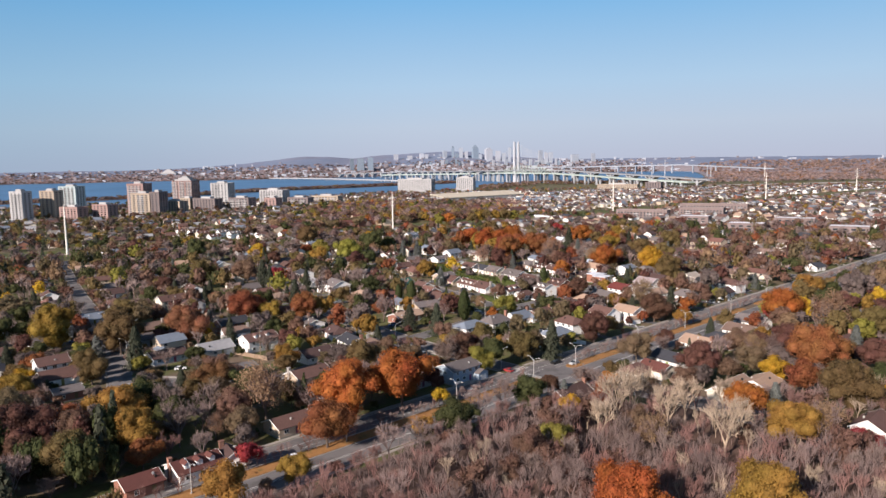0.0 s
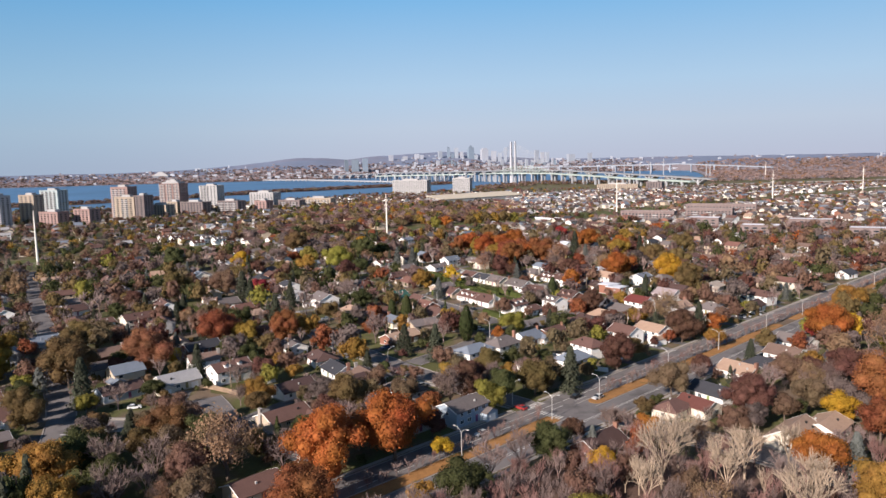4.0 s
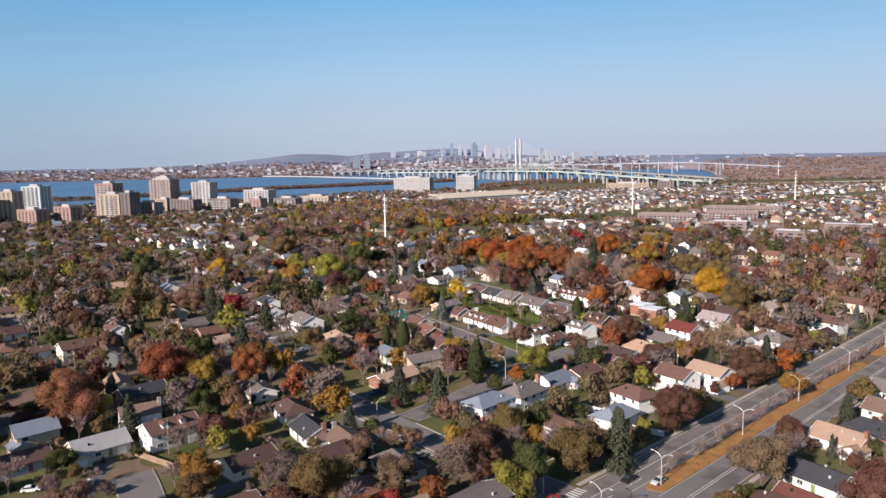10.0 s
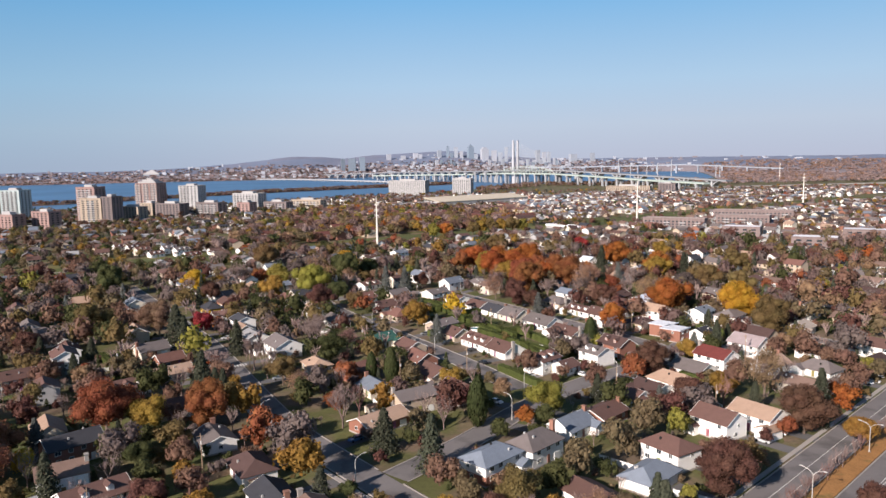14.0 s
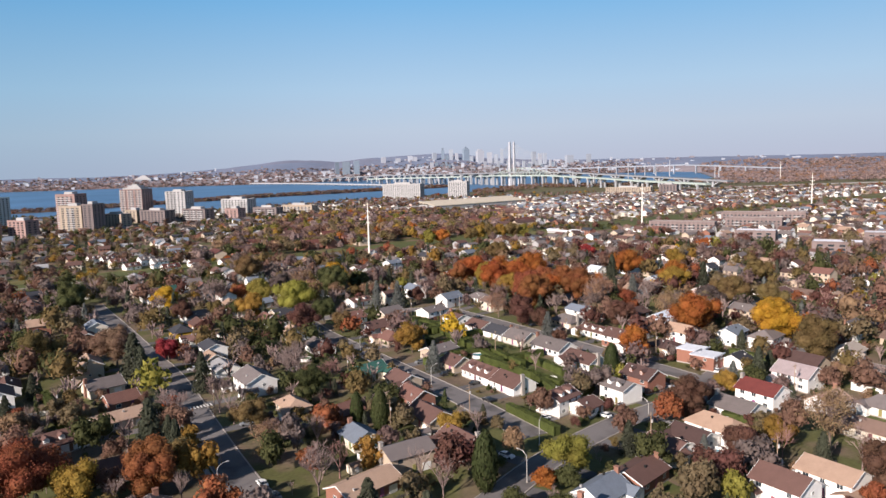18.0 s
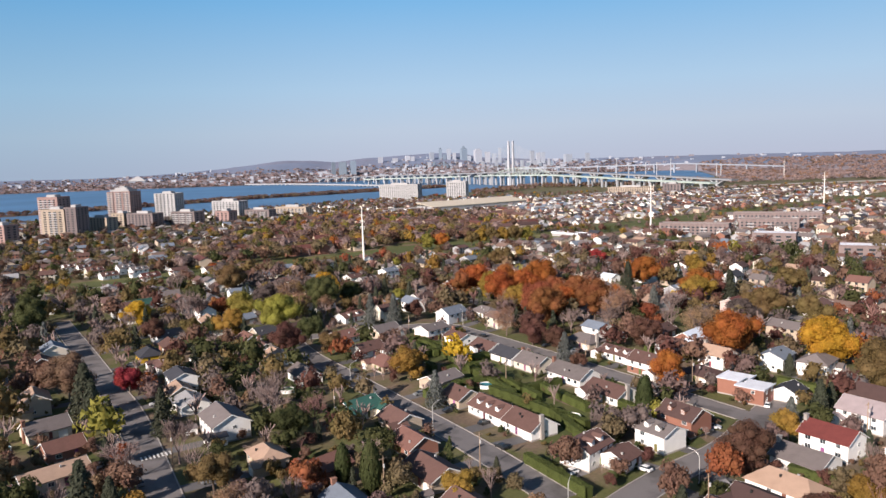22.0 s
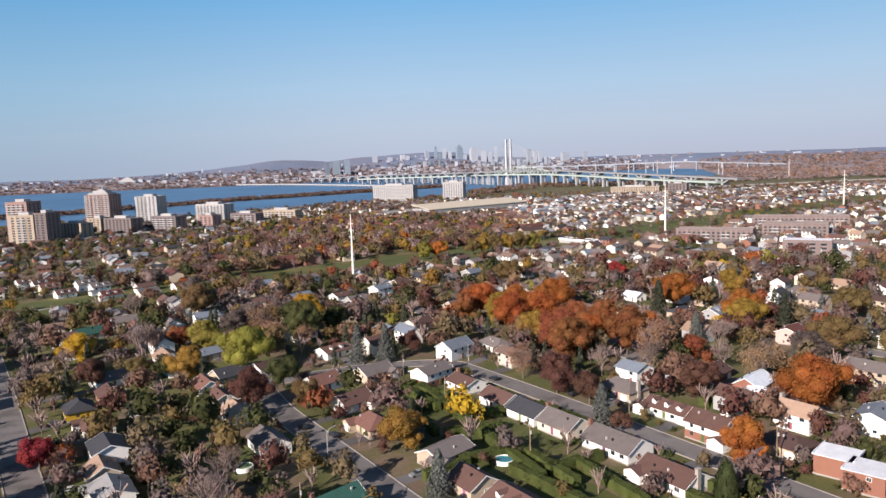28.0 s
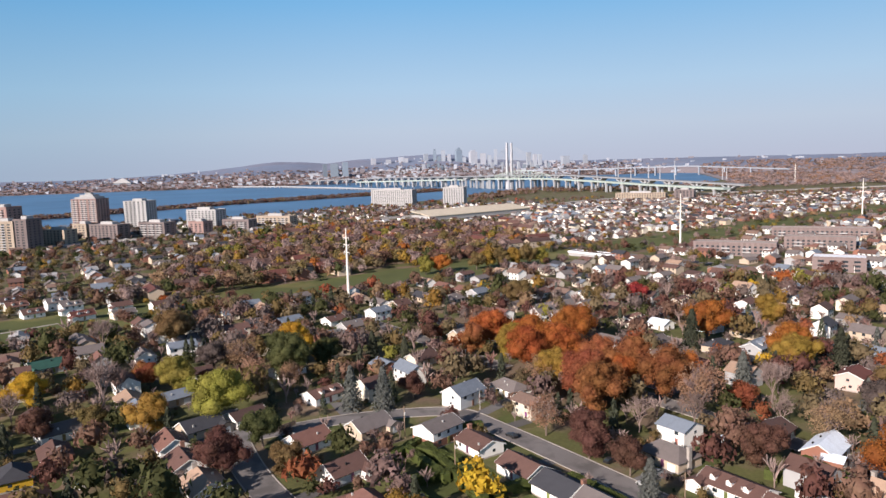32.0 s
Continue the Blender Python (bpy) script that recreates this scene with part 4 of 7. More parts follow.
house(-20.8, 562.0, 44, 13, 9, 1, "greybrown", "beige")
house(-39.9, 596.8, 44, 13, 9, 1, "brown", "white", dormers=2)
house(-22.4, 598.3, 44, 9, 9, 2, "brown", "cream")
house(11.7, 586.6, 44, 13, 9, 2, "bluegrey", "white")
house(29.8, 595.7, -58, 14, 9, 1, "greybrown", "white")
house(33.6, 572.4, -58, 10, 8, 2, "tanbrown", "cream")
house(66.6, 529.7, -58, 14, 10, 1, "greybrown", "beige", chimney=True)
house(75.9, 507.1, -58, 17, 9, 1, "brown", "white", dormers=3)
house(80.4, 487.8, -58, 12, 9, 2, "brown", "brickwhite")
house(111.1, 528.3, 44, 14, 9, 1, "whiteroof", "brickred")
house(102.7, 542.4, 44, 12, 9, 1, "darkbrown", "brickred")
house(96.6, 477.1, -58, 12, 10, 1, "darkbrown", "beige")
house(128.1, 643.8, 44, 13, 9, 1, "dark", "beige")
house(143.4, 638.6, 44, 14, 9, 1, "bluegrey", "grey", dormers=2)
house(154.6, 586.7, 44, 12, 9, 2, "redbrown", "pink")
house(153.7, 531.0, -58, 14, 9, 2, "greybrown", "beige")
house(190.0, 572.8, 44, 14, 9, 2, "brown", "white")
house(-81.4, 553.6, -58, 12, 9, 1, "darkred", "white")
house(-72.3, 538.4, -58, 12, 9, 1, "brown", "white", chimney=True)
house(-61.9, 522.0, -58, 13, 10, 1, "tan", "white", chimney=True)
house(-123.1, 569.1, 44, 13, 9, 1, "greybrown", "white")
house(-96.3, 599.8, 44, 13, 8, 1, "bluegrey", "beige")
house(-120.2, 689.7, 44, 12, 9, 1, "greybrown", "grey")
house(-130.8, 663.8, -58, 12, 9, 1, "greybrown", "white")
house(-168.3, 651.3, 44, 14, 9, 1, "green", "grey")
house(-95.5, 690.9, 44, 9, 8, 2, "darkred", "pink")
house(-76.6, 567.8, 44, 13, 9, 1, "dark", "beige")
house(-63.6, 576.6, 44, 12, 9, 1, "darkbrown", "white")
house(-181.1, 767.1, 44, 13, 8, 1, "greybrown", "cream")
house(-222.0, 789.0, 44, 12, 9, 2, "greybrown", "white", dormers=2)
house(-257.8, 792.8, 44, 12, 9, 2, "darkred", "cream", dormers=2)
house(-289.3, 822.0, 44, 12, 9, 2, "brown", "white", dormers=2)
house(-273.8, 814.0, 44, 12, 9, 2, "darkbrown", "white", dormers=2)
house(-240.5, 778.5, 44, 12, 9, 1, "brown", "white", dormers=2)
house(-238.0, 803.0, 44, 12, 9, 2, "greybrown", "white", dormers=2)
house(-205.0, 766.0, 44, 13, 9, 1, "redbrown", "white", dormers=2)
house(-193.0, 793.0, 44, 12, 9, 1, "brown", "white")
house(-166.8, 792.0, 44, 13, 9, 1, "brown", "white")
house(-50.6, 726.1, 44, 11, 9, 1, "brown", "white")
house(-26.7, 735.6, 44, 12, 9, 2, "bluegrey", "white")
house(-15.3, 763.5, 44, 11, 9, 1, "brown", "beige")
house(-39.8, 708.9, 44, 12, 9, 1, "greybrown", "grey")
house(17.4, 681.7, 44, 12, 9, 1, "greybrown", "beige", dormers=2)
house(17.1, 764.7, 44, 11, 9, 2, "greybrown", "beige")
house(33.5, 782.6, 44, 12, 9, 2, "bluegrey", "grey")
house(-3.1, 641.7, 44, 13, 9, 1, "darkbrown", "cream")
house(106.6, 700.7, 44, 14, 9, 1, "brown", "cream", dormers=3)
house(126.2, 713.0, 44, 12, 9, 1, "brown", "cream")
house(117.6, 687.6, -58, 10, 8, 1, "whiteroof", "white")
house(102.5, 651.3, 44, 13, 9, 1, "greybrown", "white")
house(146.3, 740.3, 44, 13, 9, 1, "darkbrown", "beige", dormers=3)
house(98.8, 775.8, 44, 13, 9, 1, "bluegrey", "white", dormers=3)
house(199.5, 749.3, 44, 12, 9, 1, "dark", "white")
house(220.0, 753.1, 44, 12, 9, 2, "bluegrey", "grey")

# ---- trees that stand out ----
tree(29.4, 664.6, 20.5, 17.8, "orange")
tree(40.2, 621.0, 22.0, 18.0, "orange")
tree(55.2, 624.4, 22.0, 18.0, "orange")
tree(55.6, 568.0, 22.0, 18.0, "rust")
tree(75.8, 599.6, 20.4, 17.7, "rust")
tree(81.9, 577.9, 21.9, 18.0, "rust")
tree(88.3, 561.9, 22.0, 18.0, "tan")
tree(35.6, 553.5, 14.7, 12.8, "tan")
tree(44.7, 534.4, 16.1, 14.0, "darkred")
tree(-7.2, 489.9, 14.2, 12.4, "gold")
tree(117.9, 501.8, 22.0, 18.0, "orange")
tree(81.3, 469.0, 14.9, 13.0, "orange")
tree(-73.2, 577.7, 22.0, 18.0, "lime")
tree(-56.6, 622.3, 22.0, 18.0, "green")
tree(-77.4, 633.8, 19.3, 16.7, "tan")
tree(-115.1, 625.6, 11.3, 9.9, "rust")
tree(-150.1, 600.9, 15.8, 13.7, "yellow")
tree(46.2, 641.4, 22.0, 18.0, "orange")
tree(144.0, 483.7, 22.0, 18.0, "yellow")
tree(78.0, 401.3, 14.6, 12.7, "darkred")
tree(-60.3, 656.1, 19.1, 16.6, "yellow")
tree(-127.9, 483.2, 19.0, 16.5, "brown")
tree(-108.8, 488.6, 11.3, 9.8, "red")
tree(148.6, 620.6, 18.5, 16.1, "orange")
tree(131.4, 663.7, 22.0, 18.0, "orange")
tree(171.6, 684.5, 17.2, 15.0, "gold")
tree(-196.6, 587.6, 22.0, 18.0, "green")
tree(-112.7, 463.3, 22.0, 12.1, "spruce")
tree(-28.9, 219.3, 22.0, 18.0, "orange")
tree(-12.1, 230.7, 22.0, 18.0, "orange")
tree(-134.9, 303.4, 22.0, 18.0, "olive")
tree(-157.2, 358.6, 15.2, 13.2, "olive")
tree(-111.1, 317.8, 18.3, 17.7, "copper")
tree(-77.0, 242.7, 14.7, 12.8, "copper")
tree(-54.3, 221.3, 22.0, 18.0, "tan")
tree(-31.6, 198.0, 16.4, 14.3, "rust")
tree(-0.4, 231.2, 7.0, 6.1, "yellow")
tree(10.3, 285.6, 12.8, 11.2, "darkred")
tree(20.4, 273.4, 13.7, 11.9, "green")
tree(32.5, 281.0, 14.1, 12.3, "olive")
tree(45.1, 284.3, 19.2, 8.7, "spruce")
tree(-13.7, 341.2, 14.5, 9.0, "spruce")
tree(-0.8, 327.5, 18.0, 9.0, "spruce")
tree(34.3, 363.7, 13.5, 11.8, "lime")
tree(14.1, 366.6, 9.1, 7.9, "green")
tree(28.1, 225.7, 12.7, 11.0, "green")
tree(40.6, 230.1, 10.3, 5.1, "blue")
tree(40.1, 216.5, 9.0, 7.8, "yellow")
tree(31.7, 189.1, 10.9, 9.5, "lime")
tree(-4.8, 203.4, 7.3, 6.4, "gold")
tree(-28.0, 263.4, 15.9, 13.8, "olive")
tree(-117.7, 332.6, 17.2, 16.7, "copper")
tree(-149.1, 336.2, 16.4, 14.2, "olive")
tree(-168.5, 313.6, 22.0, 18.0, "gold")
tree(-97.6, 213.3, 16.6, 14.4, "gold")
tree(-105.7, 205.3, 12.9, 11.2, "rust")
tree(-112.3, 189.6, 20.1, 17.5, "darkred")
tree(-142.1, 237.5, 13.9, 12.1, "gold")
tree(-157.2, 277.4, 9.5, 8.3, "rust")
tree(-119.7, 282.4, 20.4, 9.3, "spruce")
tree(-120.6, 313.0, 10.0, 8.7, "darkred")
tree(-91.3, 313.9, 15.5, 7.1, "spruce")
tree(-50.9, 184.9, 8.0, 6.9, "red")
tree(-48.8, 161.6, 13.3, 11.5, "gold")
tree(-36.0, 174.7, 9.3, 8.1, "gold")
tree(-95.4, 237.7, 10.3, 9.0, "olive")
tree(-73.8, 200.5, 16.3, 14.2, "bare")
tree(-65.0, 205.2, 9.9, 8.6, "tan")
tree(-101.8, 167.1, 16.1, 14.0, "bare")
tree(93.9, 296.6, 9.4, 8.1, "darkred")
tree(159.4, 331.6, 20.1, 17.5, "orange")
tree(173.0, 314.2, 22.0, 18.0, "tan")
tree(133.8, 250.1, 22.0, 18.0, "rust")
tree(125.6, 216.4, 19.0, 16.5, "olive")
tree(185.2, 302.5, 17.7, 15.4, "olive")
tree(161.2, 274.5, 16.6, 8.3, "blue")
tree(170.9, 272.4, 9.7, 8.4, "red")
tree(140.5, 223.0, 8.0, 7.0, "yellow")
tree(95.6, 191.6, 15.4, 13.3, "gold")
tree(105.2, 192.2, 14.6, 12.7, "tan")
tree(92.6, 212.1, 14.1, 12.3, "orange")
tree(100.7, 211.6, 14.5, 7.3, "blue")
tree(112.7, 184.6, 8.9, 7.7, "red")
tree(68.8, 147.5, 17.2, 14.9, "gold")
tree(38.9, 145.8, 18.5, 16.1, "orange")
tree(52.8, 209.4, 22.0, 18.0, "barelight")
tree(74.4, 213.6, 17.3, 15.0, "barelight")
tree(75.9, 186.7, 17.6, 15.3, "barelight")
tree(60.5, 221.0, 18.0, 15.5, "barelight")
tree(66.0, 203.5, 16.5, 14.0, "barelight")
tree(84.5, 200.0, 15.0, 13.0, "barelight")
tree(46.0, 199.0, 15.5, 13.0, "barelight")
tree(88.0, 219.0, 14.5, 12.0, "barelight")
tree(57.0, 188.0, 14.0, 12.0, "tan")
tree(24.0, 181.0, 13.0, 10.0, "brown")
tree(199.6, 387.8, 17.3, 15.0, "gold")
tree(-95.9, 355.9, 19.4, 16.9, "rust")
tree(-83.8, 354.5, 13.7, 11.9, "gold")
tree(-68.1, 361.2, 16.9, 14.7, "rust")
tree(-88.2, 340.4, 8.1, 7.0, "green")
tree(-76.5, 331.3, 9.6, 8.3, "green")
tree(-109.7, 343.6, 12.9, 6.5, "blue")
tree(-64.4, 307.0, 10.2, 8.8, "darkred")
tree(-53.4, 305.3, 7.5, 6.5, "gold")
tree(-171.2, 449.2, 12.6, 11.0, "darkred")
tree(-20.4, 312.6, 5.2, 4.4, "green")
tree(13.0, 357.3, 16.0, 7.0, "cedar")
tree(5.7, 391.0, 9.2, 8.0, "gold")
tree(-22.4, 405.3, 10.9, 4.7, "cedar")
tree(-14.8, 398.9, 14.1, 6.1, "cedar")
tree(-40.7, 434.8, 12.1, 10.5, "green")
tree(-27.3, 358.9, 15.2, 13.2, "bare")
tree(17.9, 301.7, 13.2, 11.5, "olive")
tree(4.1, 296.0, 9.1, 7.9, "gold")
tree(12.2, 294.8, 9.8, 8.5, "darkred")
tree(104.6, 345.7, 15.9, 13.9, "darkred")
tree(67.2, 308.5, 15.4, 13.4, "darkred")
tree(107.9, 377.6, 17.8, 15.5, "tan")
tree(79.3, 368.1, 12.2, 10.6, "darkred")
tree(94.3, 378.7, 9.4, 8.2, "gold")
tree(117.0, 360.2, 17.5, 7.9, "spruce")
tree(47.1, 295.5, 15.0, 6.8, "spruce")
tree(35.1, 295.4, 10.1, 8.7, "tan")
tree(115.3, 336.5, 9.5, 8.3, "gold")
tree(-105.7, 453.3, 18.9, 8.6, "spruce")
tree(-98.4, 447.7, 13.8, 6.3, "spruce")
tree(-76.1, 382.5, 22.0, 10.3, "spruce")
tree(-68.7, 380.8, 15.4, 7.0, "spruce")
tree(-85.1, 424.4, 6.6, 5.7, "orange")
tree(-112.2, 495.2, 8.5, 7.4, "red")
tree(-99.2, 480.5, 10.7, 9.3, "barered")
tree(-81.5, 445.4, 17.8, 8.1, "spruce")
tree(-69.0, 422.4, 15.8, 13.8, "bare")
tree(-53.8, 402.1, 12.5, 10.9, "olive")
tree(-44.9, 386.4, 11.6, 10.1, "tan")
tree(-48.9, 447.8, 17.1, 14.8, "bare")
tree(-155.8, 477.7, 18.4, 16.0, "olive")
tree(16.1, 404.4, 7.2, 3.3, "spruce")
tree(65.2, 443.0, 13.7, 6.0, "cedar")
tree(98.4, 420.8, 9.9, 8.6, "gold")
tree(146.1, 455.7, 19.8, 17.2, "olive")
tree(114.0, 433.2, 15.8, 7.2, "spruce")
tree(54.5, 582.1, 22.0, 18.0, "rust")
tree(67.7, 659.5, 22.0, 18.0, "orange")
tree(-28.4, 585.5, 19.1, 8.7, "blue")
tree(-16.9, 583.7, 19.0, 8.6, "blue")
tree(-6.4, 593.5, 11.9, 10.3, "darkred")
tree(52.4, 502.9, 15.6, 7.8, "blue")
tree(55.5, 495.6, 7.6, 6.6, "darkred")
tree(1.7, 460.7, 14.7, 7.4, "blue")
tree(34.4, 644.2, 13.7, 11.9, "bare")
tree(115.9, 534.2, 16.9, 14.7, "tan")
tree(90.1, 524.1, 14.4, 12.5, "darkred")
tree(145.4, 608.3, 17.3, 15.1, "gold")
tree(118.8, 575.2, 17.2, 15.0, "bare")
tree(198.7, 619.0, 18.8, 16.3, "olive")
tree(157.9, 562.2, 19.2, 16.7, "olive")
tree(117.8, 647.1, 22.0, 10.7, "spruce")
tree(-93.5, 568.4, 15.4, 13.4, "gold")
tree(-99.3, 613.6, 16.4, 14.2, "lime")
tree(-111.6, 619.2, 12.3, 10.7, "rust")
tree(-94.2, 648.1, 10.7, 9.3, "rust")
tree(-68.0, 606.6, 15.6, 13.5, "tan")
tree(-54.1, 610.1, 12.8, 11.1, "tan")
tree(-59.8, 532.3, 16.1, 14.0, "darkred")
tree(-122.3, 601.6, 22.0, 18.0, "bare")
tree(-63.1, 644.1, 17.4, 15.1, "green")
tree(-53.4, 554.3, 14.0, 12.1, "green")
tree(-156.2, 680.9, 20.7, 18.0, "bare")
tree(-124.1, 685.4, 22.0, 18.0, "olive")
tree(-127.2, 564.3, 13.3, 11.6, "darkred")
tree(-147.5, 585.1, 13.2, 11.5, "bare")
tree(-112.5, 570.4, 11.9, 10.4, "olive")
tree(-41.6, 530.2, 11.5, 10.0, "olive")
tree(43.3, 661.6, 14.9, 12.9, "orange")
tree(-44.5, 640.2, 15.5, 13.5, "green")
tree(41.9, 602.8, 13.8, 12.0, "tan")
tree(-10.3, 641.1, 14.8, 6.7, "spruce")
tree(-25.0, 653.1, 15.3, 7.0, "spruce")
tree(54.7, 752.9, 18.8, 16.4, "olive")
tree(1.6, 679.9, 10.4, 9.0, "darkred")
tree(65.0, 552.4, 14.2, 12.3, "bare")
tree(104.1, 567.0, 11.8, 10.3, "rust")
tree(125.6, 584.6, 14.3, 12.5, "bare")
tree(109.4, 550.4, 13.8, 12.0, "bare")
tree(160.7, 605.5, 21.4, 9.7, "spruce")
tree(114.5, 588.9, 17.4, 8.7, "blue")
tree(53.0, 521.8, 12.4, 10.8, "darkred")
tree(123.9, 749.8, 15.2, 13.2, "red")
tree(-118.8, 606.0, 17.0, 17.0, "bare")
tree(-52.0, 470.0, 14.0, 15.0, "bare")
tree(-36.0, 446.0, 12.0, 13.0, "barered")
tree(-80.0, 412.0, 14.0, 14.0, "bare")
tree(-92.0, 640.0, 15.0, 14.0, "ash")
tree(100.0, 606.0, 16.0, 14.0, "bare")
tree(84.0, 556.0, 14.0, 13.0, "bare")
tree(143.0, 552.0, 15.0, 14.0, "ash")
tree(158.0, 508.0, 16.0, 14.0, "brown")
tree(170.0, 540.0, 17.0, 15.0, "olive")
tree(42.9, 909.0, 17.0, 13.0, "olive")
tree(52.0, 912.0, 18.0, 13.0, "gold")
tree(63.0, 915.0, 19.0, 14.0, "olive")
tree(74.0, 919.0, 18.0, 13.0, "gold")
tree(86.0, 922.0, 20.0, 14.0, "olive")
tree(97.0, 927.0, 17.0, 13.0, "lime")
tree(2.0, 893.0, 16.0, 14.0, "lime")
tree(13.0, 899.0, 17.0, 14.0, "orange")
tree(47, 642, 19, 15, "orange")
tree(66, 610, 19, 15, "rust")
tree(36, 642, 18, 14, "gold")
tree(67, 584, 18, 14, "orange")
tree(48, 602, 17, 14, "gold")
tree(91, 588, 17, 14, "orange")
tree(20, 650, 17, 14, "rust")


# ---- the rest of the neighbourhood, street by street ----
R = random.Random(11)
KINDS = ["bare"] * 36 + ["barered"] * 4 + ["brown"] * 12 + ["ash"] * 4 + ["mauve"] * 3 + ["darkred"] * 9 + ["rust"] * 6 + ["tan"] * 5 + ["olive"] * 10 + ["dull"] * 10 + ["green"] * 11 + ["gold"] * 5 + ["orange"] * 3 + ["spruce"] * 3 + ["blue"] * 2 + ["lime"] * 3 + ["red"] * 1 + ["cedar"] * 3 + ["yellow"] * 2
HALF = 0.66


def in_view(x, y, margin=25):
    return abs(x) < HALF * y + margin and y > 150


def belt_side(x, y):
    """Metres beyond the axis of the open strip (negative: on the near side)."""
    c, s = math.cos(radians(GA)), math.sin(radians(GA))
    return -(x - G0[0]) * s + (y - G0[1]) * c


def blvd_side(x, y):
    """Metres to the right of the boulevard's first kerb."""
    return (x - BLVD[0]) * math.sin(radians(BA)) - (y - BLVD[1]) * math.cos(radians(BA))


def roof_choice():
    return R.choice(("brown", "brown", "darkbrown", "greybrown", "greybrown", "dark", "tan", "bluegrey", "darkred", "tanbrown"))


def wall_choice():
    return R.choice(("white", "white", "white", "cream", "beige", "brickred", "grey"))


HOUSE_HEAP = {}


def heap_faces(V, F, name, x, y, ang, z=0.0):
    c, s = math.cos(radians(ang)), math.sin(radians(ang))
    hv, hf = HOUSE_HEAP.setdefault(name, ([], []))
    n = len(hv)
    hv += [(a * c - b * s + x, a * s + b * c + y, d + z) for a, b, d in V]
    hf += [tuple(i + n for i in f) for f in F]


def heap_house(x, y, ang, L, W, h, roof, wall):
    """Adds a small house to the joined far houses."""
    rise = W / 2 * R.choice((0.42, 0.5, 0.6))
    heap_faces(*walls_vf(L, W, h, rise), "wall_" + wall, x, y, ang)
    heap_faces(*roof_vf(L, W, rise), "roof_" + roof, x, y, ang, h)
    for side in (-1, 1) if y < 1150 else ():
        for i in range(3):
            for lv in range(2 if h > 4 else 1):
                heap_faces(*box_vf(-0.7, 0.7, -0.05, 0.05, 0, 1.2), "window_glass", *(lambda px, py: (x + px * math.cos(radians(ang)) - py * math.sin(radians(ang)), y + px * math.sin(radians(ang)) + py * math.cos(radians(ang))))((i - 1) * L / 3.2, side * W / 2), ang, 1.2 + 2.5 * lv)


def close_houses():
    V, F, MI, names = [], [], [], []
    for name, (hv, hf) in HOUSE_HEAP.items():
        n = len(V)
        V += hv
        F += [tuple(i + n for i in f) for f in hf]
        MI += [len(names)] * len(hf)
        names.append(name)
    me = mesh("far_houses", V, F)
    for name in names:
        me.materials.append(MATS[name])
    me.polygons.foreach_set("material_index", MI)
    tagged(new("far_houses", me), "many small distant houses with white walls and brown or grey roofs", "houses", kind="stuff")


slots = []
for k in range(-9, 12):
    for row in (0, 1):
        for i in range(-16, 30):
            px, py = along((0, 330), 122, i * 20.5 + R.uniform(-2, 2), k * 64 + (16 if row else -16) + R.uniform(-3, 3))
            if in_view(px, py) and belt_side(px, py) < -44 and py > 172 and not (blvd_side(px, py) > 20 and py < 240) and not (-14 < px < 52 and 415 < py < 570):
                slots.append((py, px))
n_house = len(HOUSE_ROOTS)
for py, px in sorted(slots):
    if road_gap(px, py) < 7 or not free(px, py, 8, BUSY) or not free(px, py, 2.5, TREED) or R.random() < 0.1:
        continue
    ang, L_, W_, st = R.choice((-58, -58, -58, 32, 44)), R.choice((10, 11, 12, 13)), R.choice((8, 8.5, 9)), R.choice((1, 1, 2))
    if n_house < 285:
        house(px, py, ang, L_, W_, st, roof_choice(), wall_choice(), chimney=R.random() < 0.3, fine=False)
        n_house += 1
    else:
        BUSY.append((px, py, 7))
        heap_house(px, py, ang, L_, W_, 3.1 if st == 1 else 5.4, roof_choice(), wall_choice())

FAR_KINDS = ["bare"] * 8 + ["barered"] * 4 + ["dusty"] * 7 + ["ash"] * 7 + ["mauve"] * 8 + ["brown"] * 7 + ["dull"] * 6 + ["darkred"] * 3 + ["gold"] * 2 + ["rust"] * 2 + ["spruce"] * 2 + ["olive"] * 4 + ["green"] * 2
LEFT_KINDS = ["bare"] * 6 + ["barered"] * 2 + ["brown"] * 4 + ["darkred"] * 3 + ["green"] * 4 + ["olive"] * 5 + ["spruce"] * 2 + ["ash"] * 6 + ["gold"] + ["dull"] * 3
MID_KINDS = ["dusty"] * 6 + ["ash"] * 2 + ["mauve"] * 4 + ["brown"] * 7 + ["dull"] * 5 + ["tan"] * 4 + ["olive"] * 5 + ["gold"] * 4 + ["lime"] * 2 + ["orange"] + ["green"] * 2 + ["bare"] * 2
DARK_KINDS = ["spruce"] * 2 + ["darkred"] * 3 + ["ash"] * 4 + ["brown"] * 3 + ["green"] * 4 + ["bare"] * 6 + ["barered"] * 2 + ["olive"] * 3 + ["rust"] * 2
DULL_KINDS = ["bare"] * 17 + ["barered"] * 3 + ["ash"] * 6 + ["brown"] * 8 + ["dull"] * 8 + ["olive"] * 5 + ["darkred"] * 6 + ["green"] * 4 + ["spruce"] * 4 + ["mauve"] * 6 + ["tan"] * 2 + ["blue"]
# yard and street trees
COUNT = {"tree": 0, "bare": 0, "spruce": 0}
limit = {"tree": 142, "bare": 85, "spruce": 55}
cells = {}


def grid_free(x, y, r, fac):
    gx_, gy_ = int(x // 12), int(y // 12)
    for i in range(gx_ - 2, gx_ + 3):
        for j in range(gy_ - 2, gy_ + 3):
            for a, b, c in cells.get((i, j), ()):
                if (x - a) ** 2 + (y - b) ** 2 < (fac * (r + c)) ** 2:
                    return False
    return True


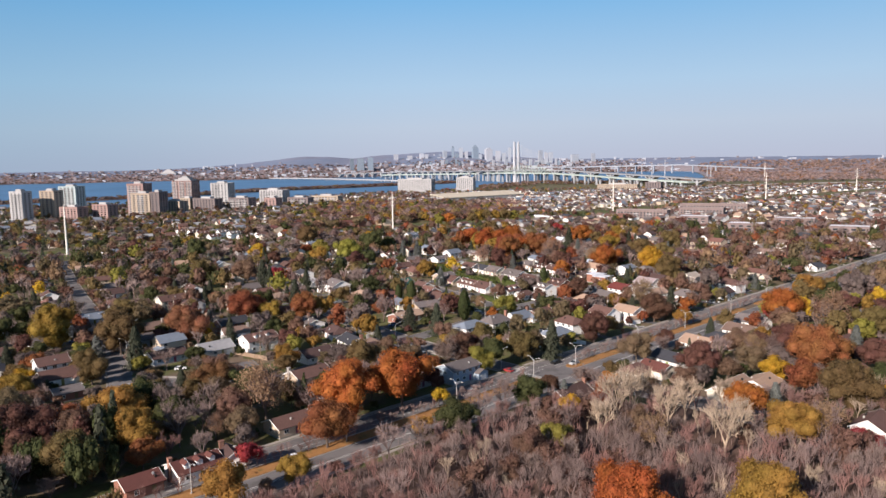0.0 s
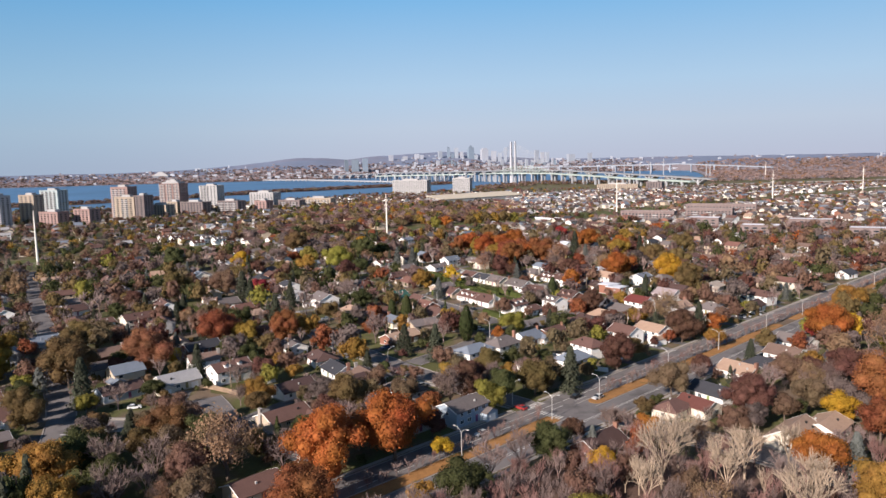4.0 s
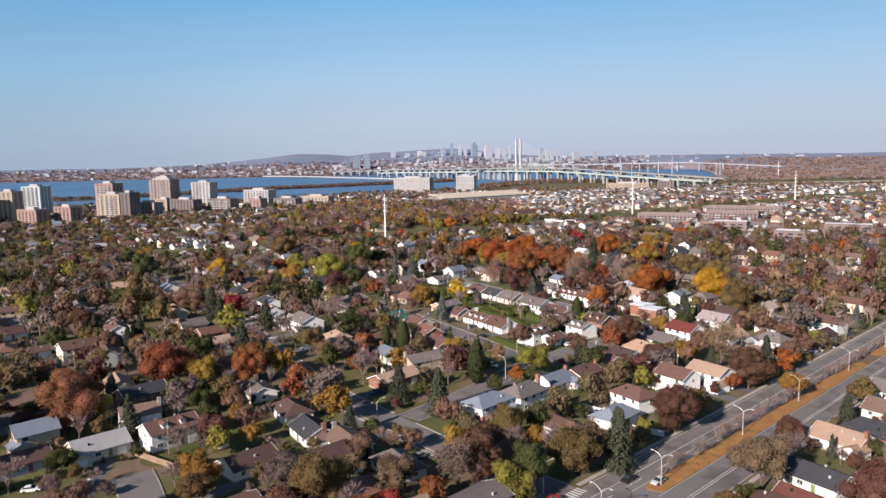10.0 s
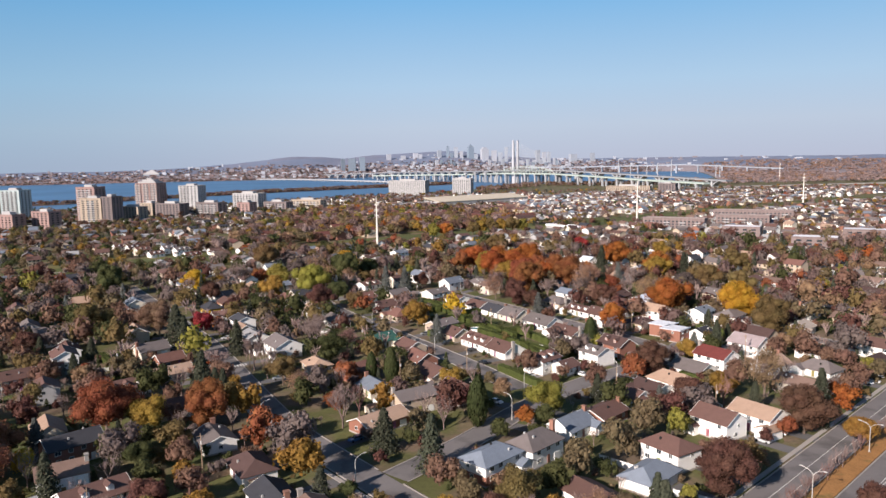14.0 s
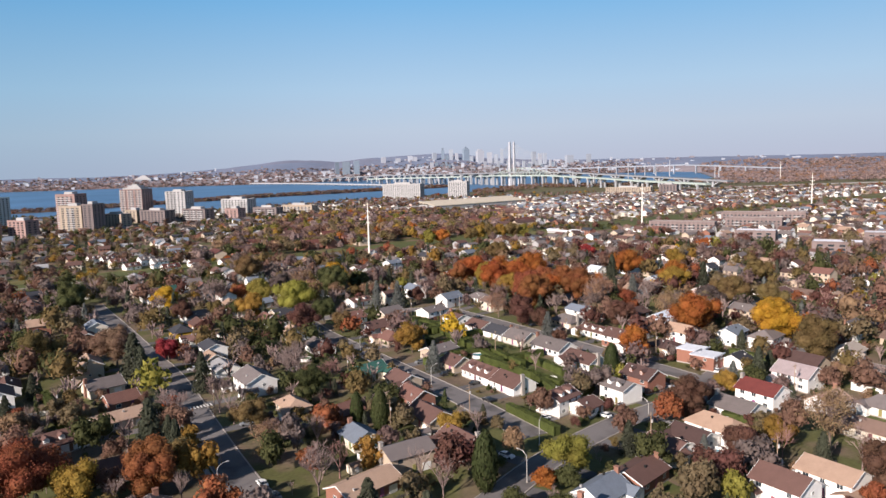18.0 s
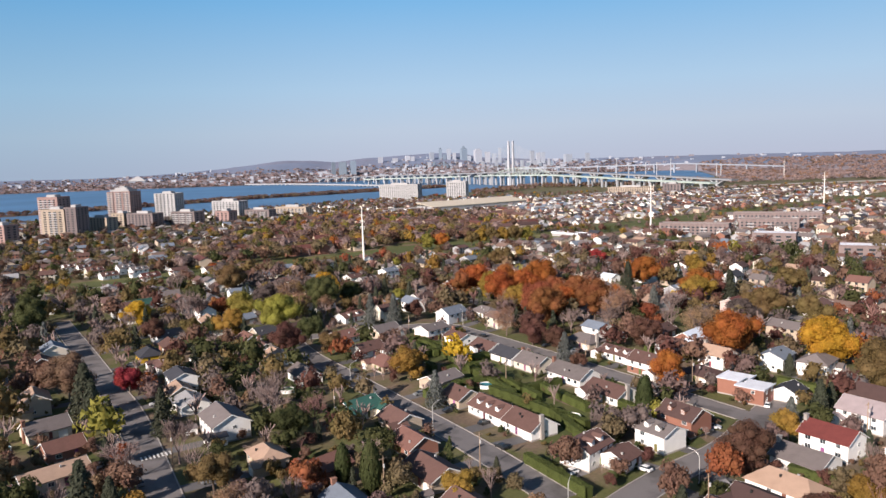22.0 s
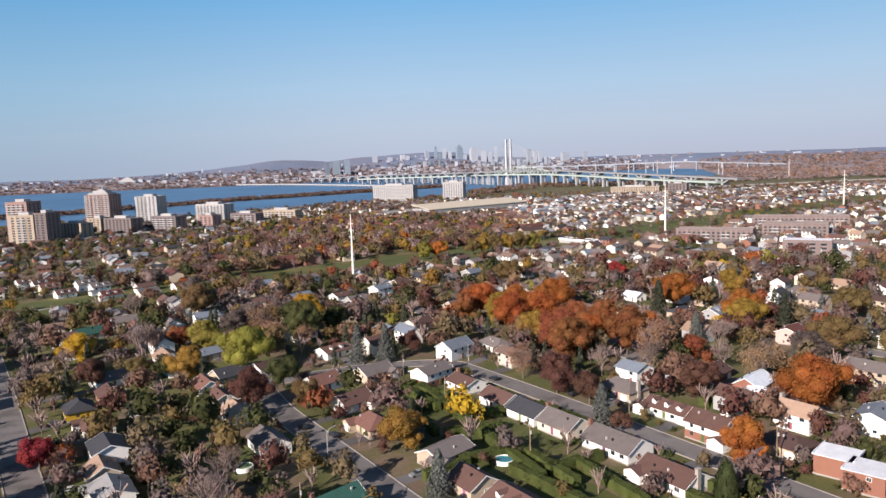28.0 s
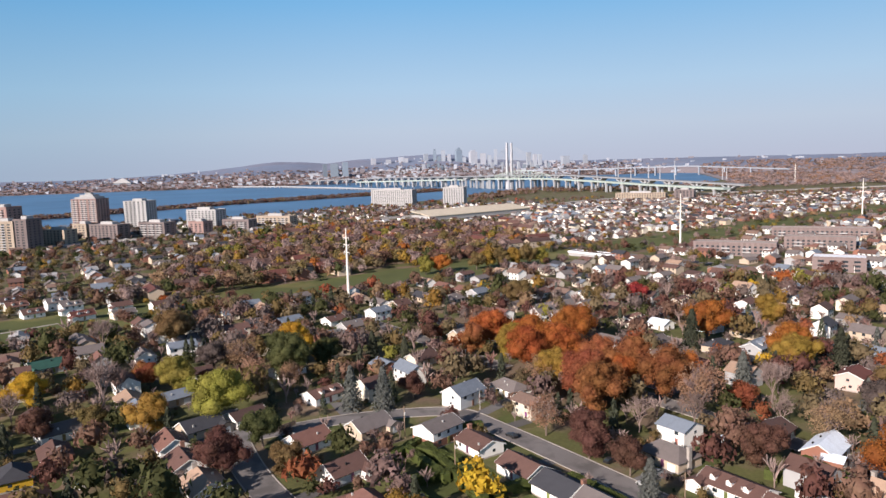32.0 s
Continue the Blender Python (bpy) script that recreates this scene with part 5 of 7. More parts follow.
for a_, b_, c_ in TREED:
    cells.setdefault((int(a_ // 12), int(b_ // 12)), []).append((a_, b_, c_ * 1.2))
made = []


def hides_house(x, y, w):
    """Whether a tall tree here would stand in front of one of the near houses."""
    for hx, hy, _, hL, _ in HOUSE_ROOTS[:150]:
        if 0 < hy - y < w * (3.2 if x < -50 else 2.5) and abs(x * (1 + (hy - y) / 210) - hx) < w * 0.5 + 4:
            return True
    return False


STREETS = [p for line in (A_PTS[1:5], B_PTS[:5], C_PTS, F_PTS[1:], E_PTS[1:4]) for p in smooth_line(line, 5.0)]


def hides_street(x, y, w):
    """Whether a tree here would stand between the flight line and one of the open streets."""
    return any(0 < py - y < w * 1.7 and abs(x * (1 + (py - y) / 180) - px) < w * 0.42 for px, py in STREETS)


for lo_, hi_, tries in ((9.5, 14, 3500), (7, 10.5, 8000), (3, 7, 11000)):
    for _ in range(tries):
        y = 165 + 640 * R.random() ** 0.75
        x = R.uniform(-HALF, HALF) * y
        if belt_side(x, y) > -31 or (blvd_side(x, y) > 34 and y < 225 and x > -60):
            continue
        w = R.uniform(lo_, hi_)
        if not grid_free(x, y, w * 0.5, 0.72) or road_gap(x, y) < 0.8 + w * 0.14 or not free(x, y, w * 0.26, BUSY) or (w > (4.5 if x < -50 else 6) and hides_house(x, y, w) and R.random() < 0.9) or (w > 4 and hides_street(x, y, w) and R.random() < 0.85) or (-12 < x < 52 and 415 < y < 565 and R.random() < 0.8):
            continue
        cells.setdefault((int(x // 12), int(y // 12)), []).append((x, y, w * 0.5))
        made.append((y, x, w))
for y, x, w in sorted(made):
    k = R.choice(KINDS if y < 380 or R.random() < 0.35 else DULL_KINDS)
    if x < -25 and R.random() < 0.5:
        k = R.choice(DARK_KINDS)
    if x < -50 and k in ("rust", "orange", "red", "mauve", "barered", "darkred") and R.random() < 0.75:
        k = R.choice(("brown", "ash", "olive", "bare", "bare", "dull", "green"))
    if w < 5.5 and k in ("orange", "yellow", "gold", "rust", "red", "lime"):
        k = R.choice(("brown", "dull", "green", "bare", "olive", "darkred"))
    if k == "cedar":
        w = min(w, 3.2)
    if k in ("spruce", "blue"):
        w = min(w, 6)
    h = w * (2.3 if k == "cedar" else 1.9 if k in ("spruce", "blue") else R.uniform(1.0, 1.3))
    cls = "bare" if k.startswith("bare") else "spruce" if k in ("spruce", "blue", "cedar") else "tree"
    if COUNT[cls] < limit[cls] and w > 3.5:
        COUNT[cls] += 1
        tree(x, y, h, w, k)
    else:
        heap_tree(x, y, h, w, k, "mid" if y < 430 else "low", "among the houses")

# shrubs round the houses and along the fences
for hx, hy, ha, hL, hW in HOUSE_ROOTS:
    for _ in range(9 if hy < 520 else 5):
        d_ = R.uniform(0, 6.28)
        r_ = R.uniform(0.62, 1.5) * hL * 0.75
        x, y = hx + math.cos(d_) * r_, hy + math.sin(d_) * r_
        if road_gap(x, y) > 1.5 and free(x, y, -0.8, BUSY):
            w = R.uniform(1.2, 2.8)
            heap_tree(x, y, w * R.uniform(0.8, 1.1), w, R.choice(("green", "dull", "cedar", "brown", "cedar", "olive", "green", "green")), "bush", "low round the houses")
# trees that arch over the quieter streets
for pts_, hw in ROADS[7:N_STREETS]:
    for (ax, ay), (bx, by) in zip(pts_, pts_[1:]):
        n_ = int(math.hypot(bx - ax, by - ay) / 9)
        for i in range(n_):
            for side in (-1, 1):
                if R.random() < 0.55:
                    continue
                t_ = (i + R.random()) / n_
                d_ = math.hypot(bx - ax, by - ay)
                o_ = side * (hw - 0.3 + R.uniform(0, 2))
                x, y = ax + (bx - ax) * t_ + (by - ay) / d_ * o_, ay + (by - ay) * t_ - (bx - ax) / d_ * o_
                w = R.uniform(6, 10)
                if y > 290 and abs(belt_side(x, y)) > 36 and blvd_side(x, y) < -4 and free(x, y, 0, BUSY) and not hides_house(x, y, w):
                    heap_tree(x, y, w * R.uniform(0.95, 1.15), w, R.choice(DULL_KINDS), "low", "over the streets")
# green front and back lawns
lv_, lf_ = [], []
for hx, hy, ha, hL, hW in HOUSE_ROOTS:
    if R.random() < 0.75:
        off_ = R.choice((-1, 1)) * R.uniform(5, 9)
        cx_, cy_ = along((hx, hy), ha, R.uniform(-3, 3), off_)
        a1, a2, n_ = R.uniform(6, 9.5), R.uniform(4.5, 7.5), len(lv_)
        for i in range(12):
            q_ = i * math.pi / 6
            r_ = R.uniform(0.85, 1.1) * (abs(math.cos(q_)) ** 4 + abs(math.sin(q_)) ** 4) ** -0.25
            px, py = along((cx_, cy_), ha, a1 * r_ * math.cos(q_), a2 * r_ * math.sin(q_))
            lv_.append((px, py, 0.012 + 0.00004 * (len(lv_) // 12)))
        lf_.append(tuple(range(n_ + 11, n_ - 1, -1)))
for x0, y0, L_, W_, a_ in ((22, 470, 70, 24, 122), (-2, 535, 40, 26, 122), (40, 430, 30, 18, 122)):
    n_ = len(lv_)
    lv_ += [(*along((x0, y0), a_, u_ * L_ / 2, v_ * W_ / 2), 0.028) for u_, v_ in ((-1, 1), (1, 1), (1, -1), (-1, -1))]
    lf_.append((n_, n_ + 1, n_ + 2, n_ + 3))
lawn_ = mesh("lawn", lv_, lf_, M_LAWN)
tagged(new("lawn", lawn_), "mown green garden lawns round the houses", "grass", kind="structure")
# a dark clump of evergreens and oaks; unseen ones added to cast shade
for _ in range(1500):
    x, y = R.uniform(-160, -45), R.uniform(80, 205)
    w = R.uniform(5, 9)
    if x < -0.45 * y and road_gap(x, y) > 2 and free(x, y, 1.0, BUSY) and grid_free(x, y, w * 0.5, 0.55):
        cells.setdefault((int(x // 12), int(y // 12)), []).append((x, y, w * 0.5))
        heap_tree(x, y, R.uniform(13, 19), w, R.choice(("spruce", "ash", "bare", "green", "darkred", "bare", "green", "olive")), "mid", "in the dark clump")
# leafless wood on the near side of the boulevard
n_wood = 0
for _ in range(4200):
    y, x = R.uniform(150, 240), R.uniform(-80, 175)
    if blvd_side(x, y) < 33 or road_gap(x, y) < 2 or not free(x, y, 1.5, BUSY) or not grid_free(x, y, 2.2, 0.6):
        continue
    w = R.uniform(5.5, 8.5)
    cells.setdefault((int(x // 12), int(y // 12)), []).append((x, y, 2.2))
    k = R.choice(("bare",) * 10 + ("barelight",) + ("barered",) * 5 + ("brown",))
    if n_wood < 110:
        tree(x, y, w * R.uniform(1.25, 1.6), w, k)
        n_wood += 1
    else:
        heap_tree(x, y, w * R.uniform(1.2, 1.5), w, k, "mid", "in the wood")

# small leafless trees along the median
for d_ in np.arange(-190, 300, 2.7):
    if not -48 < d_ < -22:
        x, y = along(BLVD, BA, float(d_) + R.uniform(-1, 1), 10.3 + R.uniform(-0.5, 0.9))
        w = R.uniform(3.2, 5.2)
        heap_tree(x, y, w * R.uniform(1.1, 1.5), w, R.choice(("bare", "bare", "bare", "barered")), "mid", "along the median")

# ---- beyond the open strip ----
R = random.Random(23)
# city tower colours are paled and blued: haze mixed into the base
M_CITY_HAZE = [mat("pale_tower", (0.34, 0.36, 0.41), 0.8, vary=0.15, fine=0.2, fine_amt=0.12), mat("glass_tower", (0.17, 0.215, 0.27), 0.7, vary=0.2, fine=0.15, fine_amt=0.15), mat("grey_tower", (0.28, 0.31, 0.36), 0.8, vary=0.2, fine=0.2, fine_amt=0.15)]
# the hills' blue-grey is haze painted into the base colour
M_HILL_HAZE = mat("hazed_hill", (0.165, 0.20, 0.285), 1.0, fine=0.03, fine_amt=0.1, coarse=0.006, coarse_amt=0.12, other=(0.18, 0.195, 0.265), other_scale=0.004, other_at=0.5)
M_TEAL = mat("pale_teal_glass", (0.34, 0.40, 0.41), 0.5, vary=0.1, fine=0.4, fine_amt=0.15)
M_MAUVEB = mat("weathered_brown_brick", (0.20, 0.155, 0.15), 0.9, vary=0.1, fine=1, fine_amt=0.15)
# the mauve cast of the far land is haze in the colour
M_FARLAND_HAZE = mat("hazed_land", (0.25, 0.215, 0.23), 1.0, fine=0.03, fine_amt=0.25, coarse=0.004, coarse_amt=0.2)
M_TANFLAT = mat("pale_roofing", (0.55, 0.48, 0.38), 0.9, fine=0.1, fine_amt=0.1)
M_PINK = mat("pink_brick", (0.27, 0.18, 0.165), 0.85, vary=0.08, fine=1, fine_amt=0.12)
M_TANB = mat("tan_brick", (0.33, 0.27, 0.215), 0.85, vary=0.08, fine=1, fine_amt=0.12)
# dark wall tone; on the low apartment blocks it is painted shade
M_DARK_FACADE = mat("dark_facade", (0.16, 0.13, 0.13), 0.85, vary=0.1, fine=1, fine_amt=0.12)
M_WHITEC = mat("white_concrete", (0.36, 0.355, 0.36), 0.8, vary=0.05, fine=0.5, fine_amt=0.1)
M_BRIDGE = mat("bridge_concrete", (0.34, 0.35, 0.37), 0.8, fine=0.3, fine_amt=0.08)
M_DECK = mat("bridge_deck", (0.24, 0.25, 0.27), 0.9, fine=0.3, fine_amt=0.08)
M_GREENSTEEL = mat("pale_green_steel", (0.34, 0.40, 0.37), 0.6, fine_amt=0.1)


def block(name, x, y, ang, w, d, h, wall, label, category, floor=3.0, balconies=(), bay=7.0, group="", crown=True):
    """A flat-roofed building: body, one glazed band and slab a storey, piers between the bays, parapet and plant room."""
    root = thing(name, x, y, 0, ang, label, category, group)
    put("wall", shared_box("wall", w, d, h, wall), root)
    n = int(h / floor)
    band = mesh("window_band", *box_vf(-w / 2 - 0.06, w / 2 + 0.06, -d / 2 - 0.06, d / 2 + 0.06, 0, 1.5), M_GLASS)
    for i in range(n):
        put("window_band", band, root, pose(0, 0, i * floor + 1.0))
    npx, npy = max(2, int(w / bay)), max(2, int(d / bay))
    pw = shared_box("pier", bay * 0.52, 0.3, h, wall)
    ph = shared_box("pier", 0.3, bay * 0.52, h, wall)
    for s in (-1, 1):
        if seen_side(x, y, ang + 90 * s):
            for i in range(npx + 1):
                put("pier", pw, root, pose((i / npx - 0.5) * (w - bay * 0.5), s * (d / 2 + 0.02), 0))
        if seen_side(x, y, ang + (0 if s > 0 else 180)):
            for i in range(npy + 1):
                put("pier", ph, root, pose(s * (w / 2 + 0.02), (i / npy - 0.5) * (d - bay * 0.5), 0))
    if balconies:
        bm_ = mesh("balcony", *joined(box_vf(-bay * 0.8, bay * 0.8, -1.6, 0, 0, 0.18), box_vf(-bay * 0.8, bay * 0.8, -1.6, -1.5, 0.18, 1.1)), M_WHITEC)
        for i in range(1, n):
            for f in balconies:
                put("balcony", bm_, root, pose(f * w / 2, -d / 2 - 0.15, i * floor))
    put("parapet", mesh("parapet", *joined(box_vf(-w / 2 - 0.25, w / 2 + 0.25, -d / 2 - 0.25, -d / 2 + 0.2, h, h + 0.9), box_vf(-w / 2 - 0.25, w / 2 + 0.25, d / 2 - 0.2, d / 2 + 0.25, h, h + 0.9), box_vf(-w / 2 - 0.25, -w / 2 + 0.2, -d / 2 + 0.2, d / 2 - 0.2, h, h + 0.9), box_vf(w / 2 - 0.2, w / 2 + 0.25, -d / 2 + 0.2, d / 2 - 0.2, h, h + 0.9)), wall), root)
    put("roof", mesh("roof", *box_vf(-w / 2 + 0.2, w / 2 - 0.2, -d / 2 + 0.2, d / 2 - 0.2, h, h + 0.3), M_CONC), root)
    if crown:
        put("plant_room", mesh("plant_room", *box_vf(-w * 0.22, w * 0.2, -d * 0.2, d * 0.25, h + 0.3, h + 3.8), M_WHITEC), root)
    return root


# apartment towers by the river
T_ = "apartment tower"
block("apartment_tower", -492, 1206, -13, 30, 24, 50, M_PINK, "brown-pink brick apartment tower with balconies", T_, balconies=(-0.5, 0.3))
block("apartment_tower", -475, 1178, -13, 34, 18, 35, M_TANB, "tan brick apartment tower with a shaded side", T_, balconies=(0.1,))
# dark block added in place of the tan tower's shaded right face
block("apartment_tower", -450, 1177, -13, 17, 24, 37, M_DARK_FACADE, "dark block standing in for the shaded tower side", T_)
block("apartment_block", -452, 1252, -27, 42, 18, 18, M_TANB, "low tan brick apartment block", "apartment block")
RED_TOWER = block("apartment_tower", -500, 1452, -13, 42, 30, 48, M_PINK, "red brick apartment tower with white stepped crown", T_, balconies=(-0.75, 0.0, 0.75), crown=False)
block("apartment_block", -455, 1330, -27, 26, 18, 19, M_TANB, "low tan brick apartment block", "apartment block")
block("apartment_block", -412, 1305, -27, 52, 20, 19, M_DARK_FACADE, "low apartment block, shade put into its dark wall colour", "apartment block")
block("apartment_tower", -434, 1474, -13, 38, 28, 42, M_WHITEC, "white concrete apartment tower", T_, balconies=(-0.4,))
block("apartment_block", -352, 1312, -27, 46, 20, 19, M_DARK_FACADE, "apartment block with balconies, shade put into its dark wall colour", "apartment block", balconies=(-0.6, 0.0, 0.6))
block("apartment_block", -300, 1330, -27, 26, 18, 17, M_PINK, "brown brick apartment block", "apartment block")
block("apartment_block", -318, 1422, -27, 56, 22, 28, M_WHITEC, "white and brown apartment block with balconies", "apartment block", balconies=(-0.8, -0.3, 0.3, 0.8))
block("apartment_block", -262, 1390, -27, 48, 18, 14, M_DARK_FACADE, "low apartment block with balconies, shade in its dark wall colour", "apartment block", balconies=(-0.5, 0.5))
block("apartment_block", -218, 1440, -27, 62, 18, 14, M_TANB, "low beige apartment block", "apartment block", balconies=(-0.6, 0.0, 0.6))
block("apartment_tower", -628, 1100, -13, 22, 20, 44, M_WHITEC, "white and glass apartment tower", T_, balconies=(-0.3, 0.5))
block("apartment_tower", -603, 1140, -13, 26, 20, 43, M_TANB, "tan and dark glass apartment tower", T_)
block("apartment_tower", -632, 1262, -13, 34, 24, 46, M_TEAL, "pale teal glass apartment tower", T_, balconies=(-0.4, 0.4))
block("apartment_block", -545, 1090, -27, 40, 18, 20, M_PINK, "low pinkish brick apartment block", "apartment block")
block("apartment_block", -505, 1105, -27, 34, 18, 22, M_PINK, "low pinkish brick apartment block", "apartment block")
# stepped white crown of the red brick tower
for w_, d_, z_, h_ in ((34, 23, 48.9, 3.0), (22, 15, 51.9, 3.2), (9, 7, 55.1, 2.6)):
    c_ = new("roof_crown", mesh("roof_crown", *joined(box_vf(-w_ / 2, w_ / 2, -d_ / 2, d_ / 2, 0, h_), box_vf(-w_ / 2 - 0.6, w_ / 2 + 0.6, -d_ / 2 - 0.6, d_ / 2 + 0.6, h_ - 0.7, h_ + 0.02)), M_WHITEC))
    c_.parent, c_.matrix_basis = RED_TOWER, pose(0, 0, z_)
# large white slab, its lesser tower and low buildings
block("office_slab", -52, 1822, -28, 96, 20, 34, M_WHITEC, "long white concrete slab building with a window grid", "building", bay=5.0)
block("apartment_tower", 70, 1756, -20, 42, 22, 38, M_WHITEC, "white ribbed concrete tower", T_, bay=5.0)
block("office_block", 435, 1742, -30, 96, 18, 15, M_TANB, "long low cream office building", "building", bay=5.0)
block("office_block", 520, 1735, -30, 36, 26, 19, M_DARK_FACADE, "dark glass office building", "building")
block("apartment_block", 268, 942, -32, 66, 15, 11, M_MAUVEB, "three-storey brown brick apartment block", "apartment block", bay=4.2, crown=False, balconies=(-0.7, -0.2, 0.3, 0.8))
block("apartment_block", 352, 960, -32, 56, 15, 11, M_MAUVEB, "three-storey brown brick apartment block", "apartment block", bay=4.2, crown=False, balconies=(-0.6, 0.0, 0.6))
block("apartment_block", 395, 1032, -28, 90, 15, 11, M_MAUVEB, "three-storey brown brick apartment block", "apartment block", bay=4.2, crown=False, balconies=(-0.8, -0.4, 0.0, 0.4, 0.8))
for x_, y_, w_ in ((300, 842, 34), (318, 742, 34), (392, 790, 40), (395, 690, 34)):
    b_ = block("apartment_block", x_, y_, -32, w_, 18, 10, M_MAUVEB, "three-storey red brick apartment block with white roof", "apartment block", crown=False)
    put("white_roof", mesh("white_roof", *box_vf(-w_ / 2 + 0.2, w_ / 2 - 0.2, -8.8, 8.8, 10.32, 10.5), MATS["roof_whiteflat"]), b_)
long_ = thing("warehouse", 86, 1500, 0, 36, "very long low building with a pale tan roof", "warehouse")
put("wall", mesh("wall", *box_vf(-105, 105, -24, 24, 0, 7), M_WHITEC), long_)
put("roof", mesh("roof", [(-106, -25, 6), (106, -25, 6), (106, 25, 12), (-106, 25, 12), (-106, -25, 7), (106, -25, 7), (106, 25, 13), (-106, 25, 13)], box_vf(0, 1, 0, 1, 0, 1)[1], M_TANFLAT), long_)
# made-up low box in place of a long white wall with dark parking
shop = thing("shop", 150, 960, 0, -52, "low shop with a white flat roof edge", "shop")
put("wall", mesh("wall", *box_vf(-24, 24, -5, 5, 0, 3.6), M_WHITEC), shop)
put("roof", mesh("roof", *joined(box_vf(-24.6, 24.6, -5.6, -5, 2.8, 4.4), box_vf(-24.6, 24.6, 5, 5.6, 2.8, 4.4), box_vf(-24.6, -24, -5, 5, 2.8, 4.4), box_vf(24, 24.6, -5, 5, 2.8, 4.4)), MATS["roof_whiteflat"]), shop)
put("roof_deck", mesh("roof_deck", *box_vf(-24, 24, -5, 5, 3.62, 3.9), M_DRIVE), shop)
BUSY += [(150, 960, 26), (268, 942, 30), (352, 960, 30), (395, 1032, 40), (300, 842, 20), (318, 742, 20), (392, 790, 22), (395, 690, 20), (86, 1500, 60), (30, 1462, 45), (145, 1540, 45)]
BUSY += [(-492, 1206, 22), (-475, 1178, 22), (-452, 1252, 25), (-412, 1305, 28), (-352, 1312, 26), (-300, 1330, 15), (-628, 1100, 15), (-545, 1090, 22), (-505, 1105, 20)]


def shore_y(x):
    for (x0, y0), (x1, y1) in zip(near_shore, near_shore[1:]):
        if x0 <= x <= x1:
            return y0 + (y1 - y0) * (x - x0) / (x1 - x0)
    return 2600


# far flat land across the river, ramped up to fit the camera's horizon
HILL = [(-5000, 46), (-2972, 44), (-2234, 55), (-1912, 50), (-1547, 60), (-1349, 74), (-1141, 90), (-910, 119), (-732, 118), (-552, 101), (-428, 117), (-210, 127), (-20, 136), (168, 138), (262, 129), (356, 103), (728, 81), (910, 75), (1348, 73), (1751, 71), (2224, 67), (2497, 67), (5000, 64)]
BANK = [(-5100, 3000), (-3600, 3310), (-1806, 3540), (-1333, 3650), (-712, 3690), (-200, 3935), (300, 3985), (900, 3935), (1250, 3905), (1400, 3300), (1560, 2500), (5100, 2300)]


def ridge(x):
    """Where the far hills' skyline runs and how high, fitted to the view."""
    y = math.sqrt(max(1.0, 4560 ** 2 - min(abs(x), 3400) ** 2)) + 325
    z = float(np.interp(x, [p[0] for p in HILL], [p[1] for p in HILL])) + 3.0 * noise.noise((x * 0.01, 0, 0)) + 1.5 * noise.noise((x * 0.04, 3, 0))
    return y, z


def bank_y(x):
    return min(float(np.interp(x, [p[0] for p in BANK], [p[1] for p in BANK])) + 50, ridge(x)[0] - 200)


def land_z(x, y):
    y0, (yr, zr) = bank_y(x), ridge(x)
    return zr * max(0.0, min(1.0, (y - y0) / (yr - y0)))


# far houses: dense rows on the right, townhouses in the middle, houses on the left
for k in range(-16, 24):
    for row in (0, 1):
        for i in range(-60, 45):
            px, py = along((100, 1100), 118, i * 17 + R.uniform(-3, 3), k * 56 + (13 if row else -13) + R.uniform(-3, 3))
            if not in_view(px, py) or abs(belt_side(px, py)) < 46 or (belt_side(px, py) < 0 and py < 700) or py > min(1760, shore_y(px) - 60) or road_gap(px, py) < 6 or not free(px, py, 8, BUSY):
                continue
            mid = belt_side(px, py) > 0 and -190 < px < 130 and py < 1330 and belt_side(px, py) < 420
            if mid:
                if R.random() < 0.5:
                    heap_house(px, py, R.choice((28, 118)), 26, 10, 6.5, R.choice(("brown", "darkbrown", "redbrown")), R.choice(("brickred", "beige")))
                continue
            if R.random() < (0.94 if px > 100 else 0.72):
                heap_house(px, py, R.choice((118, 118, 28, 40)), R.choice((9, 10, 11, 12)), 8.5, R.choice((3.1, 3.1, 5.2)), R.choice(("brown", "greybrown", "greybrown", "lightgrey", "bluegrey", "dark", "tanbrown")), R.choice(("white", "white", "white", "cream", "pink", "beige", "grey", "brickred") if px > -100 else ("white", "beige", "grey", "brickred", "brickred", "cream")))
close_houses()
for _ in range(14000):
    y = 640 + 1250 * R.random() ** 0.9
    x = R.uniform(-HALF, HALF) * y
    s = belt_side(x, y)
    if abs(s) < 34 or (s < 0 and y < 780) or y > shore_y(x) - 15 or road_gap(x, y) < 0:
        continue
    mid = s > 0 and -210 < x < 140 and y < 1400 and s < 460
    left_ = s > 0 and x < -150 and not mid
    if not mid and R.random() < (0.30 if x > 100 else 0.1 if left_ else 0.22):
        continue
    w = R.uniform(4, 9) if x > 100 else R.uniform(8, 15) if mid else R.uniform(5, 10) if left_ else R.uniform(5.5, 11)
    if -70 < x < 240 and 1330 < y < 1490:
        continue
    if not grid_free(x, y, w * 0.5, 0.5 if mid else 0.58 if left_ else 0.6) or (not free(x, y, 1.0, BUSY)):
        continue
    cells.setdefault((int(x // 12), int(y // 12)), []).append((x, y, w * 0.5))
    k = R.choice(MID_KINDS if mid else LEFT_KINDS if left_ else FAR_KINDS)
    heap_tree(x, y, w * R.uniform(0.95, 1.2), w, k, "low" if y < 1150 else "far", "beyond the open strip")

